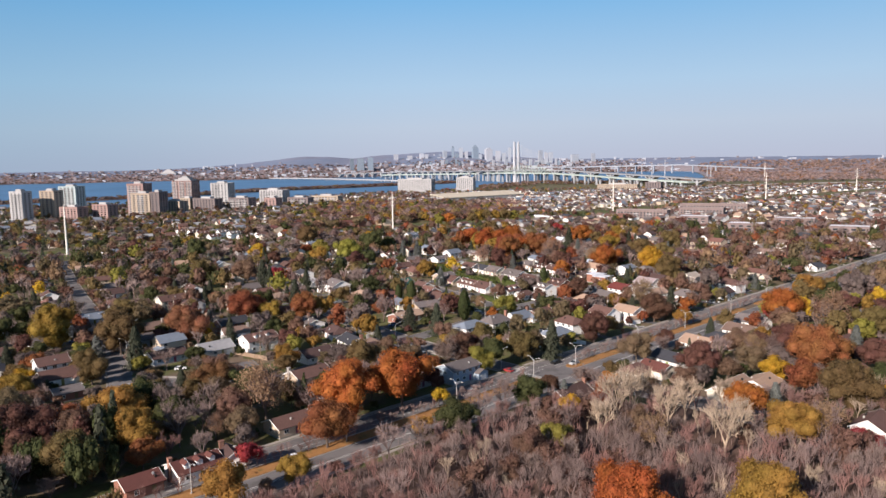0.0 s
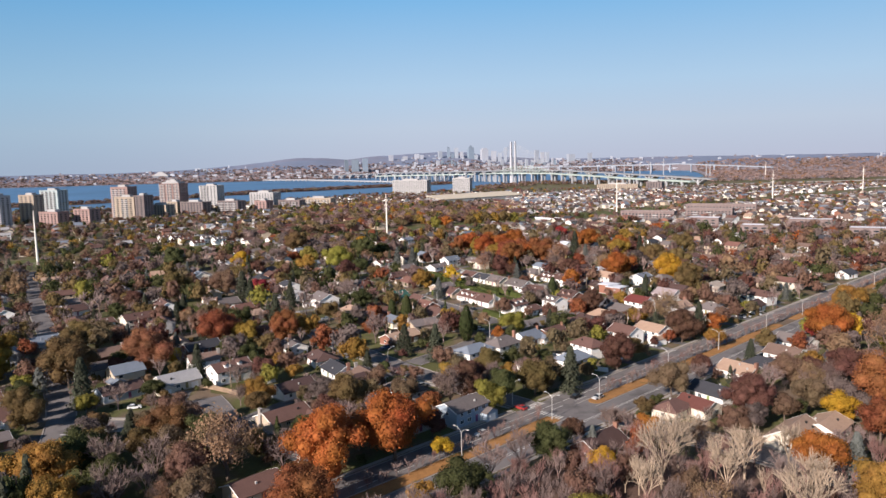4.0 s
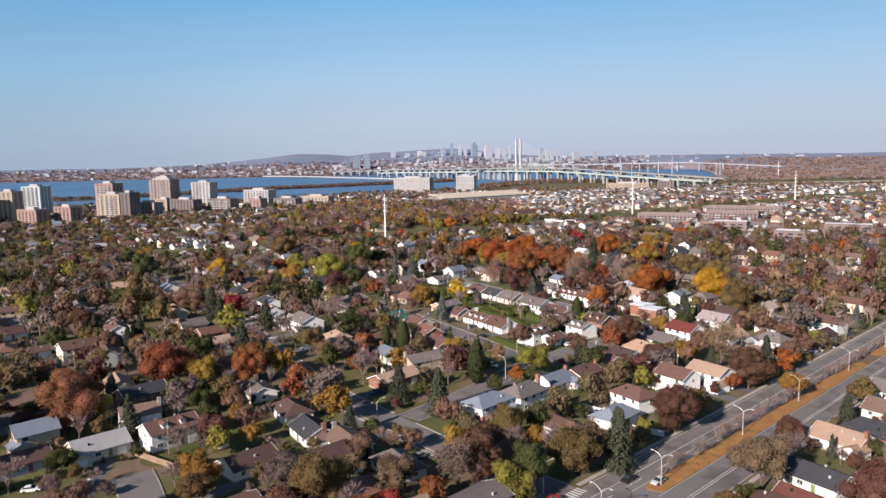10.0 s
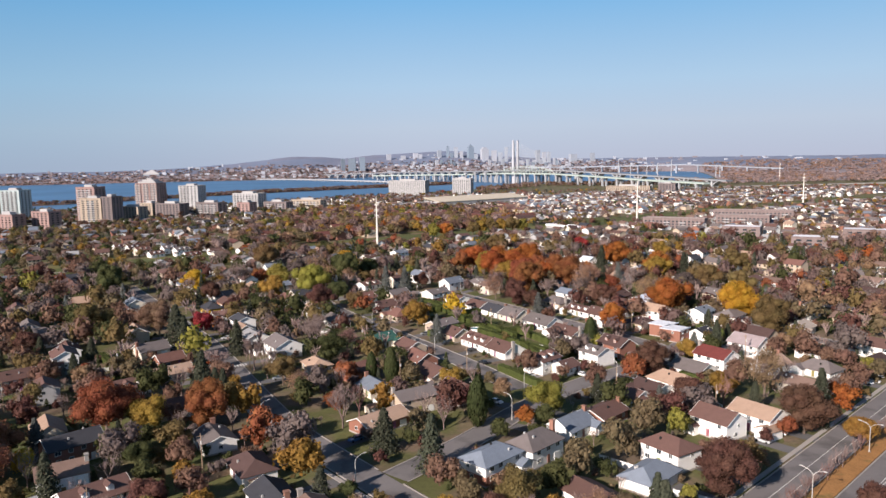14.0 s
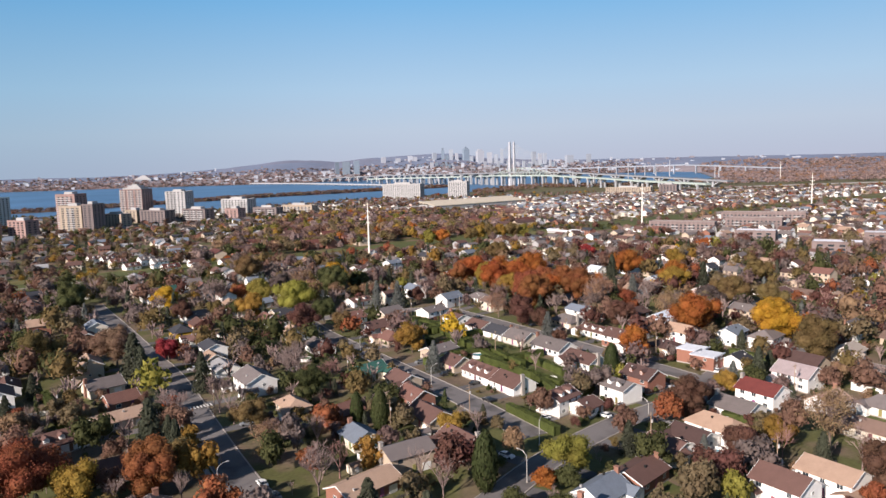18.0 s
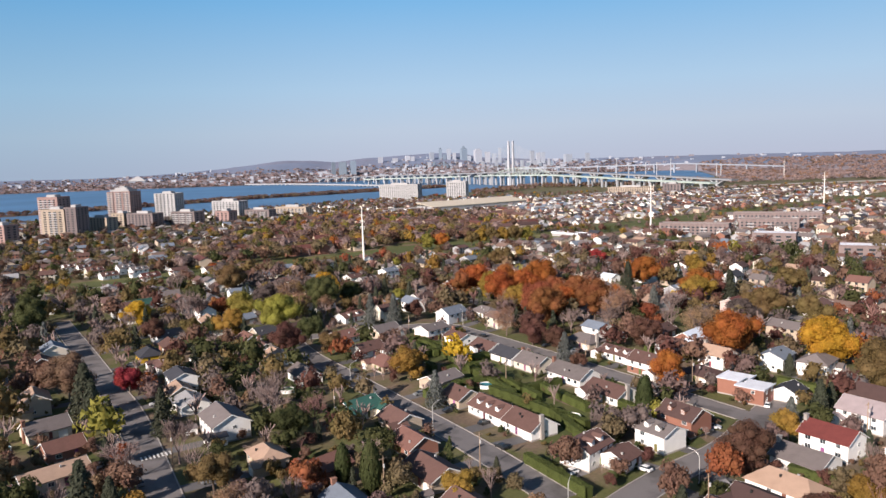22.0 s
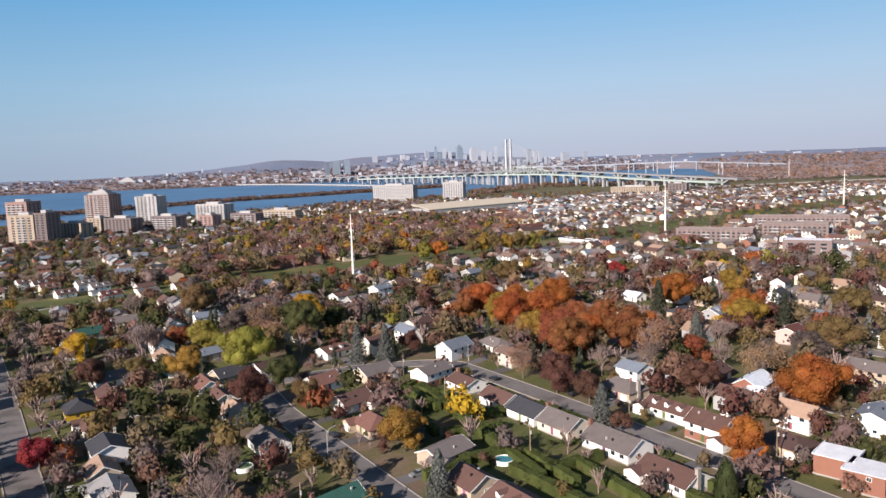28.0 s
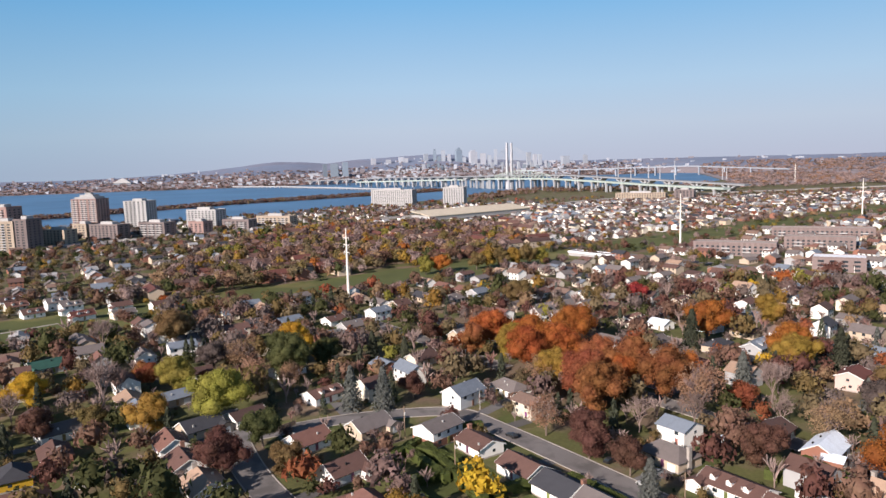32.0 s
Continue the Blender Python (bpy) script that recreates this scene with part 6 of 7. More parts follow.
# clumps of trees on the open strip
for _ in range(420):
    d_ = R.choice((R.uniform(205, 250), R.uniform(60, 110), R.uniform(560, 640), R.uniform(700, 1250), R.uniform(-60, 1250)))
    o_ = R.choice((-1, 1)) * R.uniform(18, 33) if R.random() < 0.75 else R.uniform(-30, 30)
    x, y = along(G0, GA, d_, o_)
    w = R.uniform(4, 9)
    if in_view(x, y) and grid_free(x, y, w * 0.5, 0.7) and not (260 < d_ < 545 and abs(o_) < 26) and math.hypot(x + 49, y - 796) > 14 and math.hypot(x - 246, y - 1012) > 12:
        cells.setdefault((int(x // 12), int(y // 12)), []).append((x, y, w * 0.5))
        heap_tree(x, y, w * R.uniform(0.95, 1.25), w, R.choice(MID_KINDS + LEFT_KINDS), "low", "on the open strip")

# long wooded island, the near bank and the woods on the right
for _ in range(1500):
    t = R.random()
    cx = np.interp(t, (0, 0.25, 0.6, 1), (-1500, -760, -420, 60))
    cy = np.interp(t, (0, 0.25, 0.6, 1), (1300, 1760, 2190, 2560))
    w = R.uniform(8, 16)
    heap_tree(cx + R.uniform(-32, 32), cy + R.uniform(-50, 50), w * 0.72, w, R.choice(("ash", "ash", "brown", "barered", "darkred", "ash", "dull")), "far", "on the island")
isl = [(-1560, 1240), (-790, 1690), (-445, 2120), (40, 2480), (110, 2600), (40, 2640), (-400, 2260), (-740, 1840), (-1500, 1370)]
sheet("island", isl, 0.6, M_FOREST, "low brown wooded island in the river", "island")
# woods across the river take the leaf tones with haze mixed in
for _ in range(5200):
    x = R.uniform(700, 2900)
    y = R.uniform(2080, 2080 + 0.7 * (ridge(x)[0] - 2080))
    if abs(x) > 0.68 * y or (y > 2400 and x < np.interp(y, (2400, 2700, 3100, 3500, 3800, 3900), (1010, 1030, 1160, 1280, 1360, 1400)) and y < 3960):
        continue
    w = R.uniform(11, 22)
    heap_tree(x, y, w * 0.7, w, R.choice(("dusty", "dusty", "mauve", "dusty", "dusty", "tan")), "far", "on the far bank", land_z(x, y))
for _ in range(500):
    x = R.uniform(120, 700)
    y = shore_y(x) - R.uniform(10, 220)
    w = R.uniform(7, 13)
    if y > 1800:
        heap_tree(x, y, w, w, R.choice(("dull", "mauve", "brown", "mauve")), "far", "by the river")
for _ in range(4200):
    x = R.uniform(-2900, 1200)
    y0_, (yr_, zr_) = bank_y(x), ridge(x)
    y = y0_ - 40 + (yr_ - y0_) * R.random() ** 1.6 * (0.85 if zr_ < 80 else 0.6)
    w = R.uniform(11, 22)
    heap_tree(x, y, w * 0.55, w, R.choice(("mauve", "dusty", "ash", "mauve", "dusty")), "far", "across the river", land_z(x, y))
close_heaps()

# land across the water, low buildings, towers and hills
sheet("far_bank", [(-5100, 3000), (-3600, 3310), (-1806, 3540), (-1333, 3650), (-712, 3690), (-200, 3935), (300, 3985), (900, 3935), (1250, 3905), (1335, 3800), (1255, 3500), (1135, 3100), (1005, 2700), (900, 2250), (5100, 2250), (5100, 4980), (-5100, 4980)], 0.4, M_FARLAND_HAZE, "hazy brown land across the river", "land")
V_, F_, MI_ = [], [], []
for _ in range(1250):
    x = R.uniform(-2700, 2700) if R.random() < 0.55 else R.gauss(100, 550)
    y0_, (yr_, zr_) = bank_y(x), ridge(x)
    k_ = R.random()
    up_ = k_ ** 1.2 * (0.92 if zr_ < 80 else 0.42) if x < 1300 else 0.25 + 0.72 * k_ ** 0.6
    if x > 1300 and R.random() < 0.7:
        continue
    y = y0_ + (yr_ - y0_) * up_
    small = zr_ > 80 and R.random() < 0.1
    if small:
        y = y0_ + (yr_ - y0_) * R.uniform(0.4, 0.9)
    w, h_ = R.uniform(6, 26), R.choice((4, 5, 5, 6, 7, 9, 13)) * R.uniform(0.7, 1.3)
    if small:
        w, h_ = R.uniform(6, 12), R.uniform(5, 8)
    a_, z_ = R.uniform(0, 22), land_z(x, y)
    c_, s_ = math.cos(radians(a_)), math.sin(radians(a_))
    v, f = box_vf(-w / 2, w / 2, -w * 0.35, w * 0.35, -4, h_)
    n = len(V_)
    V_ += [(x + p * c_ - q * s_, y + p * s_ + q * c_, z_ + r) for p, q, r in v]
    F_ += [tuple(i + n for i in q) for q in f]
    MI_ += [R.choice((0, 3, 3, 2, 3, 0))] * 6
me_ = mesh("distant_buildings", V_, F_)
# small far buildings get haze mixed into their wall colour
for m_ in M_CITY_HAZE + [mat("hazed_masonry", (0.22, 0.20, 0.22), 0.9, fine=0.2, fine_amt=0.15)]:
    me_.materials.append(m_)
me_.polygons.foreach_set("material_index", MI_)
tagged(new("distant_buildings", me_), "countless small pale buildings across the river", "buildings", kind="stuff")


def skyscraper(x, y, h, w, style, top="flat"):
    ob = thing("skyscraper", x, y, land_z(x, y) * 0.25, R.uniform(3, 18), ("pale concrete", "blue glass", "grey glass")[style] + " skyscraper in the distant city, haze in its colour", "skyscraper", "distant skyline")
    put("shaft", shared_box("shaft", w, w * 0.8, h * (0.93 if top != "flat" else 1.0), M_CITY_HAZE[style]), ob)
    if top == "peak":
        put("spire", mesh("spire", [(-w / 2, -w * 0.4, 0), (w / 2, -w * 0.4, 0), (w / 2, w * 0.4, 0), (-w / 2, w * 0.4, 0), (0, 0, h * 0.16)], [(0, 1, 4), (1, 2, 4), (2, 3, 4), (3, 0, 4), (3, 2, 1, 0)], M_CITY_HAZE[style]), ob, pose(0, 0, h * 0.93))
    elif top == "step":
        put("crown", shared_box("crown", w * 0.6, w * 0.5, h * 0.07, M_CITY_HAZE[style]), ob, pose(0, 0, h * 0.93))


skyscraper(-95, 4634, 102, 27, 0)
skyscraper(-66, 4635, 96, 24, 0)
skyscraper(15, 4635, 76, 21, 2)
skyscraper(51, 4635, 116, 24, 2)
skyscraper(104, 4634, 142, 17, 1, "step")
skyscraper(128, 4633, 102, 18, 1)
skyscraper(154, 4632, 134, 23, 2)
skyscraper(188, 4631, 110, 18, 0)
skyscraper(244, 4628, 140, 36, 1, "peak")
skyscraper(276, 4626, 92, 21, 2)
skyscraper(329, 4622, 134, 42, 0, "step")
skyscraper(388, 4617, 116, 30, 0)
skyscraper(425, 4614, 105, 21, 2)
skyscraper(461, 4610, 137, 17, 2)
skyscraper(652, 4585, 116, 24, 2)
skyscraper(688, 4579, 104, 21, 0)
skyscraper(717, 4575, 105, 20, 2)
skyscraper(860, 4548, 90, 42, 2)
skyscraper(972, 4523, 94, 23, 2)
skyscraper(-170, 4632, 90, 30, 0)
skyscraper(-258, 4628, 100, 27, 0)
skyscraper(-477, 4105, 91, 21, 1)
skyscraper(-429, 4111, 92, 40, 1)
skyscraper(-374, 4117, 97, 29, 1)
for _ in range(80):
    skyscraper(R.gauss(260, 330), R.uniform(4300, 4600), R.uniform(34, 72), R.uniform(9, 19), R.choice((0, 0, 2, 1)))

# hills and far horizon; upper rows take the haze-blue colour
hv, hf, hm = [], [], []
STEPS = (0.0, 0.14, 0.28, 0.42, 0.56, 0.7, 0.84, 1.0)
for i in range(201):
    x = -4000 + i * 40
    y0_, (yr_, zr_) = bank_y(x), ridge(x)
    hv += [(x, y0_ + (yr_ - y0_) * k_, zr_ * k_ - (1.5 if 0 < k_ < 1 else 0)) for k_ in STEPS] + [(x, yr_ + 60, 0)]
rows_ = len(STEPS) + 1
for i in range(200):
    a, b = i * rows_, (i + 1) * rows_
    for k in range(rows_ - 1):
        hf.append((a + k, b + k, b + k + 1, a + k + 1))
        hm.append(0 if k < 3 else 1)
me_ = mesh("backdrop", hv, hf, M_FARLAND_HAZE)
me_.materials.append(M_HILL_HAZE)
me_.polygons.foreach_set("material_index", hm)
tagged(new("backdrop", me_), "low wooded hills on the horizon, haze in their blue-grey colour", "hills", kind="structure")
pav = thing("pavilion", -1500, 4080, land_z(-1500, 4080), 8, "white tent-like pavilion across the river", "pavilion")
put("roof", mesh("roof", [(-46, -20, 6), (46, -20, 6), (46, 20, 6), (-46, 20, 6), (-6, 0, 30), (6, 0, 30)], [(0, 1, 5, 4), (1, 2, 5), (2, 3, 4, 5), (3, 0, 4), (3, 2, 1, 0)], M_WHITEC), pav)
put("wall", mesh("wall", *box_vf(-42, 42, -18, 18, -3, 6), M_CITY_HAZE[2]), pav)


# ---- bridges ----
def deck_between(name, parent, p, q, w, t, material):
    p, q = Vector(p), Vector(q)
    d = q - p
    ob = put(name, mesh(name, *box_vf(0, d.length, -w / 2, w / 2, -t, 0), material), parent)
    ob.matrix_basis = Matrix.Translation(p) @ d.to_track_quat("X", "Z").to_matrix().to_4x4()
    return ob


def bridge(pts, w, t, label, pier_gap, material, pier_material, fork=0.0):
    root = thing("bridge", *pts[0][:2], 0, 0, label, "bridge")
    o = Vector((pts[0][0], pts[0][1], 0))
    P = [Vector(p) - o for p in pts]
    pm = mesh("pier", *joined(box_vf(-2.5, 2.5, -w * 0.42, -w * 0.2, 0, 1), box_vf(-2.5, 2.5, w * 0.2, w * 0.42, 0, 1)), pier_material)
    cap = mesh("pier_cap", *box_vf(-3, 3, -w * 0.5, w * 0.5, -4, 0), pier_material)
    if fork:
        # two arms that spread under the deck
        arms = []
        for k in (-1, 1):
            V = [(x_, y_, z_) for y_ in (-w * 0.4, w * 0.4) for x_, z_ in ((-1.6, -fork * 0.62), (1.6, -fork * 0.62), (k * fork + 2.4, 0), (k * fork - 2.4, 0))]
            arms.append((V, [(0, 1, 2, 3), (7, 6, 5, 4), (0, 4, 5, 1), (1, 5, 6, 2), (2, 6, 7, 3), (3, 7, 4, 0)]))
        cap = mesh("pier_cap", *joined(*arms), pier_material)
    for a, b in zip(P, P[1:]):
        deck_between("deck", root, a, b, w, t, material)
        n = max(1, int((b - a).length / pier_gap))
        yaw = math.degrees(math.atan2(b.y - a.y, b.x - a.x))
        for i in range(n):
            c = a.lerp(b, (i + 0.5) / n)
            put("pier", pm, root, pose(c.x, c.y, 0, 0, 0, yaw) @ Matrix.Diagonal((1, 1, max(1, c.z - t), 1)))
            put("pier_cap", cap, root, pose(c.x, c.y, c.z - t, 0, 0, yaw))
    return root, P


new_bridge, nb = bridge([(-522, 3796, 20), (-147, 3432, 31), (120, 2850, 38), (276, 2520, 43), (420, 2370, 42), (560, 2180, 31), (640, 2060, 25), (735, 1930, 17)], 30, 3.2, "pale grey multi-lane highway bridge with cable-stayed span", 62, M_DECK, M_BRIDGE, 18.0)
M_TOWER = mat("tower_concrete", (0.42, 0.425, 0.45), 0.8, fine=0.3, fine_amt=0.08)
tw = Vector((276, 2520, 0)) - Vector((-522, 3796, 0))
for dx in (-7, 7):
    put("tower", mesh("tower", *joined(tube_vf((0, 0, 0), (0, 0, 70), 5.6, 4.4, 4), tube_vf((0, 0, 70), (0, 0, 139), 4.4, 3.0, 4)), M_TOWER), new_bridge, pose(tw.x + dx, tw.y, 0, 0, 0, 45), "white concrete cable tower")
for i in range(1, 15):
    for s, far_ in ((-1, (120, 2850, 38)), (1, (420, 2370, 42))):
        e = Vector((276, 2520, 43)).lerp(Vector(far_), i / 14 * (1.0 if s > 0 else 0.62)) - Vector((-522, 3796, 0))
        put("stay_cable", mesh("stay_cable", *tube_vf(tuple(e), (tw.x, tw.y, 70 + i * 4.7), 0.35, 0.35, 4), M_BRIDGE), new_bridge)
old_bridge, ob_ = bridge([(-238, 3226, 22), (172, 2779, 29), (236, 2560, 34), (370, 2360, 34), (465, 2175, 28), (540, 2000, 22), (633, 1804, 17)], 20, 4, "old steel truss bridge with a pale green arch", 48, M_GREENSTEEL, M_BRIDGE)
o2 = Vector((-238, 3226, 0))
for a_, b_ in (((236, 2560), (303, 2460)), ((303, 2460), (370, 2360))):
    for i in range(8):
        p0 = Vector((*Vector(a_).lerp(Vector(b_), i / 8), 34)) - o2
        p1 = Vector((*Vector(a_).lerp(Vector(b_), (i + 1) / 8), 34)) - o2
        u0, u1 = (i / 8, (i + 1) / 8) if a_[0] == 236 else (1 - i / 8, 1 - (i + 1) / 8)
        h0, h1 = 8 + 14 * math.sin(u0 * math.pi / 2), 8 + 14 * math.sin(u1 * math.pi / 2)
        t0, t1 = p0 + Vector((0, 0, h0)), p1 + Vector((0, 0, h1))
        for q0, q1 in ((t0, t1), (p0, t0), (p0, t1)):
            put("truss_member", mesh("truss_member", *tube_vf(q0, q1, 0.9, 0.9, 4), M_GREENSTEEL), old_bridge)
bridge([(-857, 3708, 8), (-581, 3464, 8), (-212, 2892, 8), (10, 2510, 8)], 10, 4, "low pale concrete causeway across the river", 30, M_BRIDGE, M_BRIDGE)
bridge([(500, 3990, 36), (611, 3883, 37), (720, 3745, 36), (1156, 3425, 42), (1500, 3200, 20)], 16, 5, "distant grey bridge with many piers", 90, M_CITY_HAZE[2], M_CITY_HAZE[2])
for x_, y_, h_ in ((696, 2840, 71), (874, 2783, 66), (1016, 2728, 45), (1028, 2723, 44), (737, 2828, 58), (793, 2811, 56), (829, 2799, 55)):
    m_ = thing("mast", x_, y_, 0, 0, "tall white steel mast beside the highway", "mast", "highway masts")
    put("shaft", mesh("shaft", *joined(tube_vf((0, 0, 0), (0, 0, h_ * 0.96), 2.0, 1.2, 8), box_vf(-2.2, 2.2, -1, 1, h_ * 0.96, h_)), M_BRIDGE), m_)

# ---- pylons ----
def pylon(x, y, h):
    root = thing("power_pylon", x, y, 0, GA + 90, "tall tapered pale steel power pylon with short arms", "pylon", "power pylons")
    put("pole", mesh("pole", *joined(tube_vf((0, 0, 0), (0, 0, h * 0.5), 1.05, 0.75, 10), tube_vf((0, 0, h * 0.5), (0, 0, h), 0.75, 0.3, 10)), M_PYLON), root)
    put("footing", mesh("footing", *tube_vf((0, 0, 0), (0, 0, 0.7), 1.8, 1.7, 12), M_CONC), root)
    for z in (0.66, 0.76, 0.86):
        for s in (-1, 1):
            arm = put("cross_arm", mesh("cross_arm", *tube_vf((s * 0.3, 0, h * z), (s * 3.4, 0, h * z + 0.7), 0.3, 0.16, 6), M_PYLON), root)
            put("insulator", mesh("insulator", *joined(*(tube_vf((s * 3.3, 0, h * z + 0.4 - 0.45 * i), (s * 3.3, 0, h * z + 0.15 - 0.45 * i), 0.22, 0.26, 6) for i in range(4))), M_GALV), arm)


for x_, y_, h_ in ((-338, 660, 46), (-49, 796, 47), (246, 1012, 50), (560, 1232, 50), (1059, 2342, 55), (870, 1500, 50)):
    pylon(x_, y_, h_)


# ---- street lamps and wooden poles ----
def arc_vf(x0, z0, reach, rise, r):
    pts = [Vector((x0 + reach * (1 - math.cos(a)), 0, z0 + rise * math.sin(a))) for a in np.linspace(0, 1.5, 9)]
    V, F = [], []
    for k, p in enumerate(pts):
        ax = (pts[min(k + 1, 8)] - pts[max(k - 1, 0)]).normalized()
        side = Vector((0, 1, 0))
        up_ = ax.cross(side)
        V += [tuple(p + (side * math.cos(i * math.pi / 3) + up_ * math.sin(i * math.pi / 3)) * r * (1 - 0.04 * k)) for i in range(6)]
    F = [(k * 6 + i, k * 6 + (i + 1) % 6, k * 6 + 6 + (i + 1) % 6, k * 6 + 6 + i) for k in range(8) for i in range(6)]
    return (V, F + [(5, 4, 3, 2, 1, 0), tuple(range(48, 54))]), pts[-1]


(arm_v, arm_end) = arc_vf(0.0, 6.4, 2.5, 1.8, 0.07)
LAMP_POLE = mesh("pole", *tube_vf((0, 0, 0), (0, 0, 6.45), 0.13, 0.085, 8), M_GALV)
LAMP_ARM = mesh("arm", *arm_v, M_GALV)
LAMP_HEAD = mesh("head", *joined(box_vf(-0.1, 0.65, -0.16, 0.16, -0.05, 0.1), box_vf(0.0, 0.55, -0.11, 0.11, 0.1, 0.17)), M_GALV)
LAMP_BASE = mesh("base", *tube_vf((0, 0, 0), (0, 0, 0.5), 0.3, 0.27, 10), M_CONC)


def street_lamp(x, y, heading, double=False):
    root = thing("street_lamp", x, y, 0, heading, "grey steel street lamp with " + ("two curved arms" if double else "one curved arm"), "street lamp", "street lamps")
    put("pole", LAMP_POLE, root)
    put("base", LAMP_BASE, root)
    for turn in ((0, 180) if double else (0,)):
        arm = put("arm", LAMP_ARM, root, pose(0, 0, 0, 0, 0, turn))
        put("head", LAMP_HEAD, arm, pose(arm_end.x, 0, arm_end.z))


for x_, y_, a_ in ((-19.3, 319, 30), (30.3, 385.3, 60), (23.6, 362, 140), (-29, 489, 40), (0.5, 441, 40), (64.6, 397.2, 130), (-52, 361, 30), (23.8, 272, 20), (45, 538, 220), (-84, 448, 40), (-110, 492, 40), (-62, 540, 20), (17, 580, 250), (-100, 236, 200), (-131, 300, 210), (-168, 366, 30)):
    street_lamp(x_, y_, a_)
for d_ in (-176, -130, -86, -47, -22, 22, 62, 108, 150, 205, 260):
    street_lamp(*along(BLVD, BA, d_, 12.6), BA - 90, True)
WOOD_POLE = mesh("pole", *tube_vf((0, 0, 0), (0, 0, 10.5), 0.17, 0.11, 7), M_FENCE)
for x_, y_ in ((-11.7, 397.1), (12.3, 409.7), (27, 479.6), (5.6, 527.6), (-8.9, 556.5), (-70, 420), (-30, 450), (60, 380), (85, 360), (-60, 330), (-75, 300), (90, 470), (60, 500), (120, 420), (-120, 420), (-140, 380)):
    root = thing("utility_pole", x_, y_, 0, 32, "weathered wooden utility pole with a crossarm", "utility pole", "utility poles")
    put("pole", WOOD_POLE, root)
    put("crossarm", shared_box("crossarm", 2.2, 0.12, 0.14, M_FENCE), root, pose(0, 0.16, 9.6))
    put("transformer", mesh("transformer", *tube_vf((0, -0.35, 7.6), (0, -0.35, 8.5), 0.25, 0.25, 8), M_GALV), root)


# ---- cars ----
CAR_PAINT = {n: mat("car_" + n, c, 0.3, 0.0, fine_amt=0, coarse_amt=0.05, spec=0.6) for n, c in (("white", (0.75, 0.75, 0.75)), ("black", (0.02, 0.02, 0.022)), ("grey", (0.2, 0.21, 0.22)), ("silver", (0.45, 0.46, 0.47)), ("blue", (0.05, 0.12, 0.25)), ("red", (0.3, 0.03, 0.03)))}


def loft(profile, half, top_in):
    """A car shell from a side profile (x, z, inset): mirrored across y and closed."""
    V = [(x, -half + ins, z) for x, z, ins in profile] + [(x, half - ins, z) for x, z, ins in profile]
    n = len(profile)
    F = [(i, (i + 1) % n, n + (i + 1) % n, n + i) for i in range(n)] + [tuple(range(n))[::-1], tuple(range(n, 2 * n))]
    return V, F


CAR_BODY = mesh("body", *loft([(-2.25, 0.35, 0.05), (-2.3, 0.75, 0.03), (-2.1, 0.98, 0.1), (-1.1, 1.02, 0.06), (0.9, 0.98, 0.06), (1.9, 0.86, 0.12), (2.2, 0.66, 0.1), (2.25, 0.35, 0.08), (1.4, 0.25, 0.03), (-1.4, 0.25, 0.03)], 0.9, 0), CAR_PAINT["white"])
CAR_GLASS = mesh("windows", *loft([(-1.95, 0.98, 0.1), (-1.35, 1.42, 0.22), (0.1, 1.45, 0.22), (1.0, 0.97, 0.1)], 0.9, 0), M_GLASS)
CAR_ROOF = mesh("roof", *loft([(-1.38, 1.41, 0.2), (-1.3, 1.48, 0.26), (0.05, 1.51, 0.26), (0.15, 1.44, 0.2)], 0.9, 0), CAR_PAINT["white"])
WHEEL = mesh("tyre", *tube_vf((0, -0.11, 0), (0, 0.11, 0), 0.33, 0.33, 12), M_BLACK)
RIM = mesh("rim", *tube_vf((0, -0.125, 0), (0, 0.125, 0), 0.2, 0.2, 10), M_GALV)


def car(x, y, heading, colour, z=0.1):
    root = thing("car", x, y, z, heading, f"parked {colour} car on asphalt", "car", "cars")
    put("body", CAR_BODY, root, material=CAR_PAINT[colour])
    put("window", CAR_GLASS, root)
    put("roof", CAR_ROOF, root, material=CAR_PAINT[colour])
    for wx in (-1.38, 1.42):
        for wy in (-0.82, 0.82):
            w_ = put("wheel", WHEEL, root, pose(wx, wy, 0.33))


for x_, y_, a_, c_ in ((53.6, 405.8, 130, "white"), (55.6, 384, 44, "white"), (5.8, 455, 32, "black"), (8, 458.5, 32, "black"), (19.2, 424, 122, "black"), (-42.6, 366, 125, "white"), (-37.9, 359, 125, "grey"), (52.5, 276, 222, "silver"), (-101.2, 279, 15, "white"), (16.2, 443, 35, "black"), (97.5, 346, -45, "white"), (151.4, 390, -45, "white"), (158.3, 394, -48, "white"), (105.6, 448, 60, "white"), (79, 430, -30, "black"), (82, 432, -30, "silver"), (24.6, 553, 122, "black"), (54.7, 515, 122, "silver"), (49.9, 531, 40, "black"), (116.1, 291.6, 42, "black"), (45.5, 277.5, 222, "black"), (26, 268, 130, "red"), (88.3, 300, 42, "black"), (-39.4, 512, 122, "black"), (-29, 504, 122, "black"), (-66, 560, 60, "black"), (-30, 592, 20, "grey"), (-74, 262, 20, "blue"), (-70, 263, 20, "silver"), (-115, 300, 118, "grey"), (-140, 310, 118, "black"), (-160, 330, 118, "silver"), (-106, 470, 122, "black"), (-75, 410, 120, "grey"), (130, 372, 42, "grey"), (170, 418, 42, "white"), (12, 247, 222, "silver"), (-40, 190, 222, "white")):
    car(x_, y_, a_, c_)

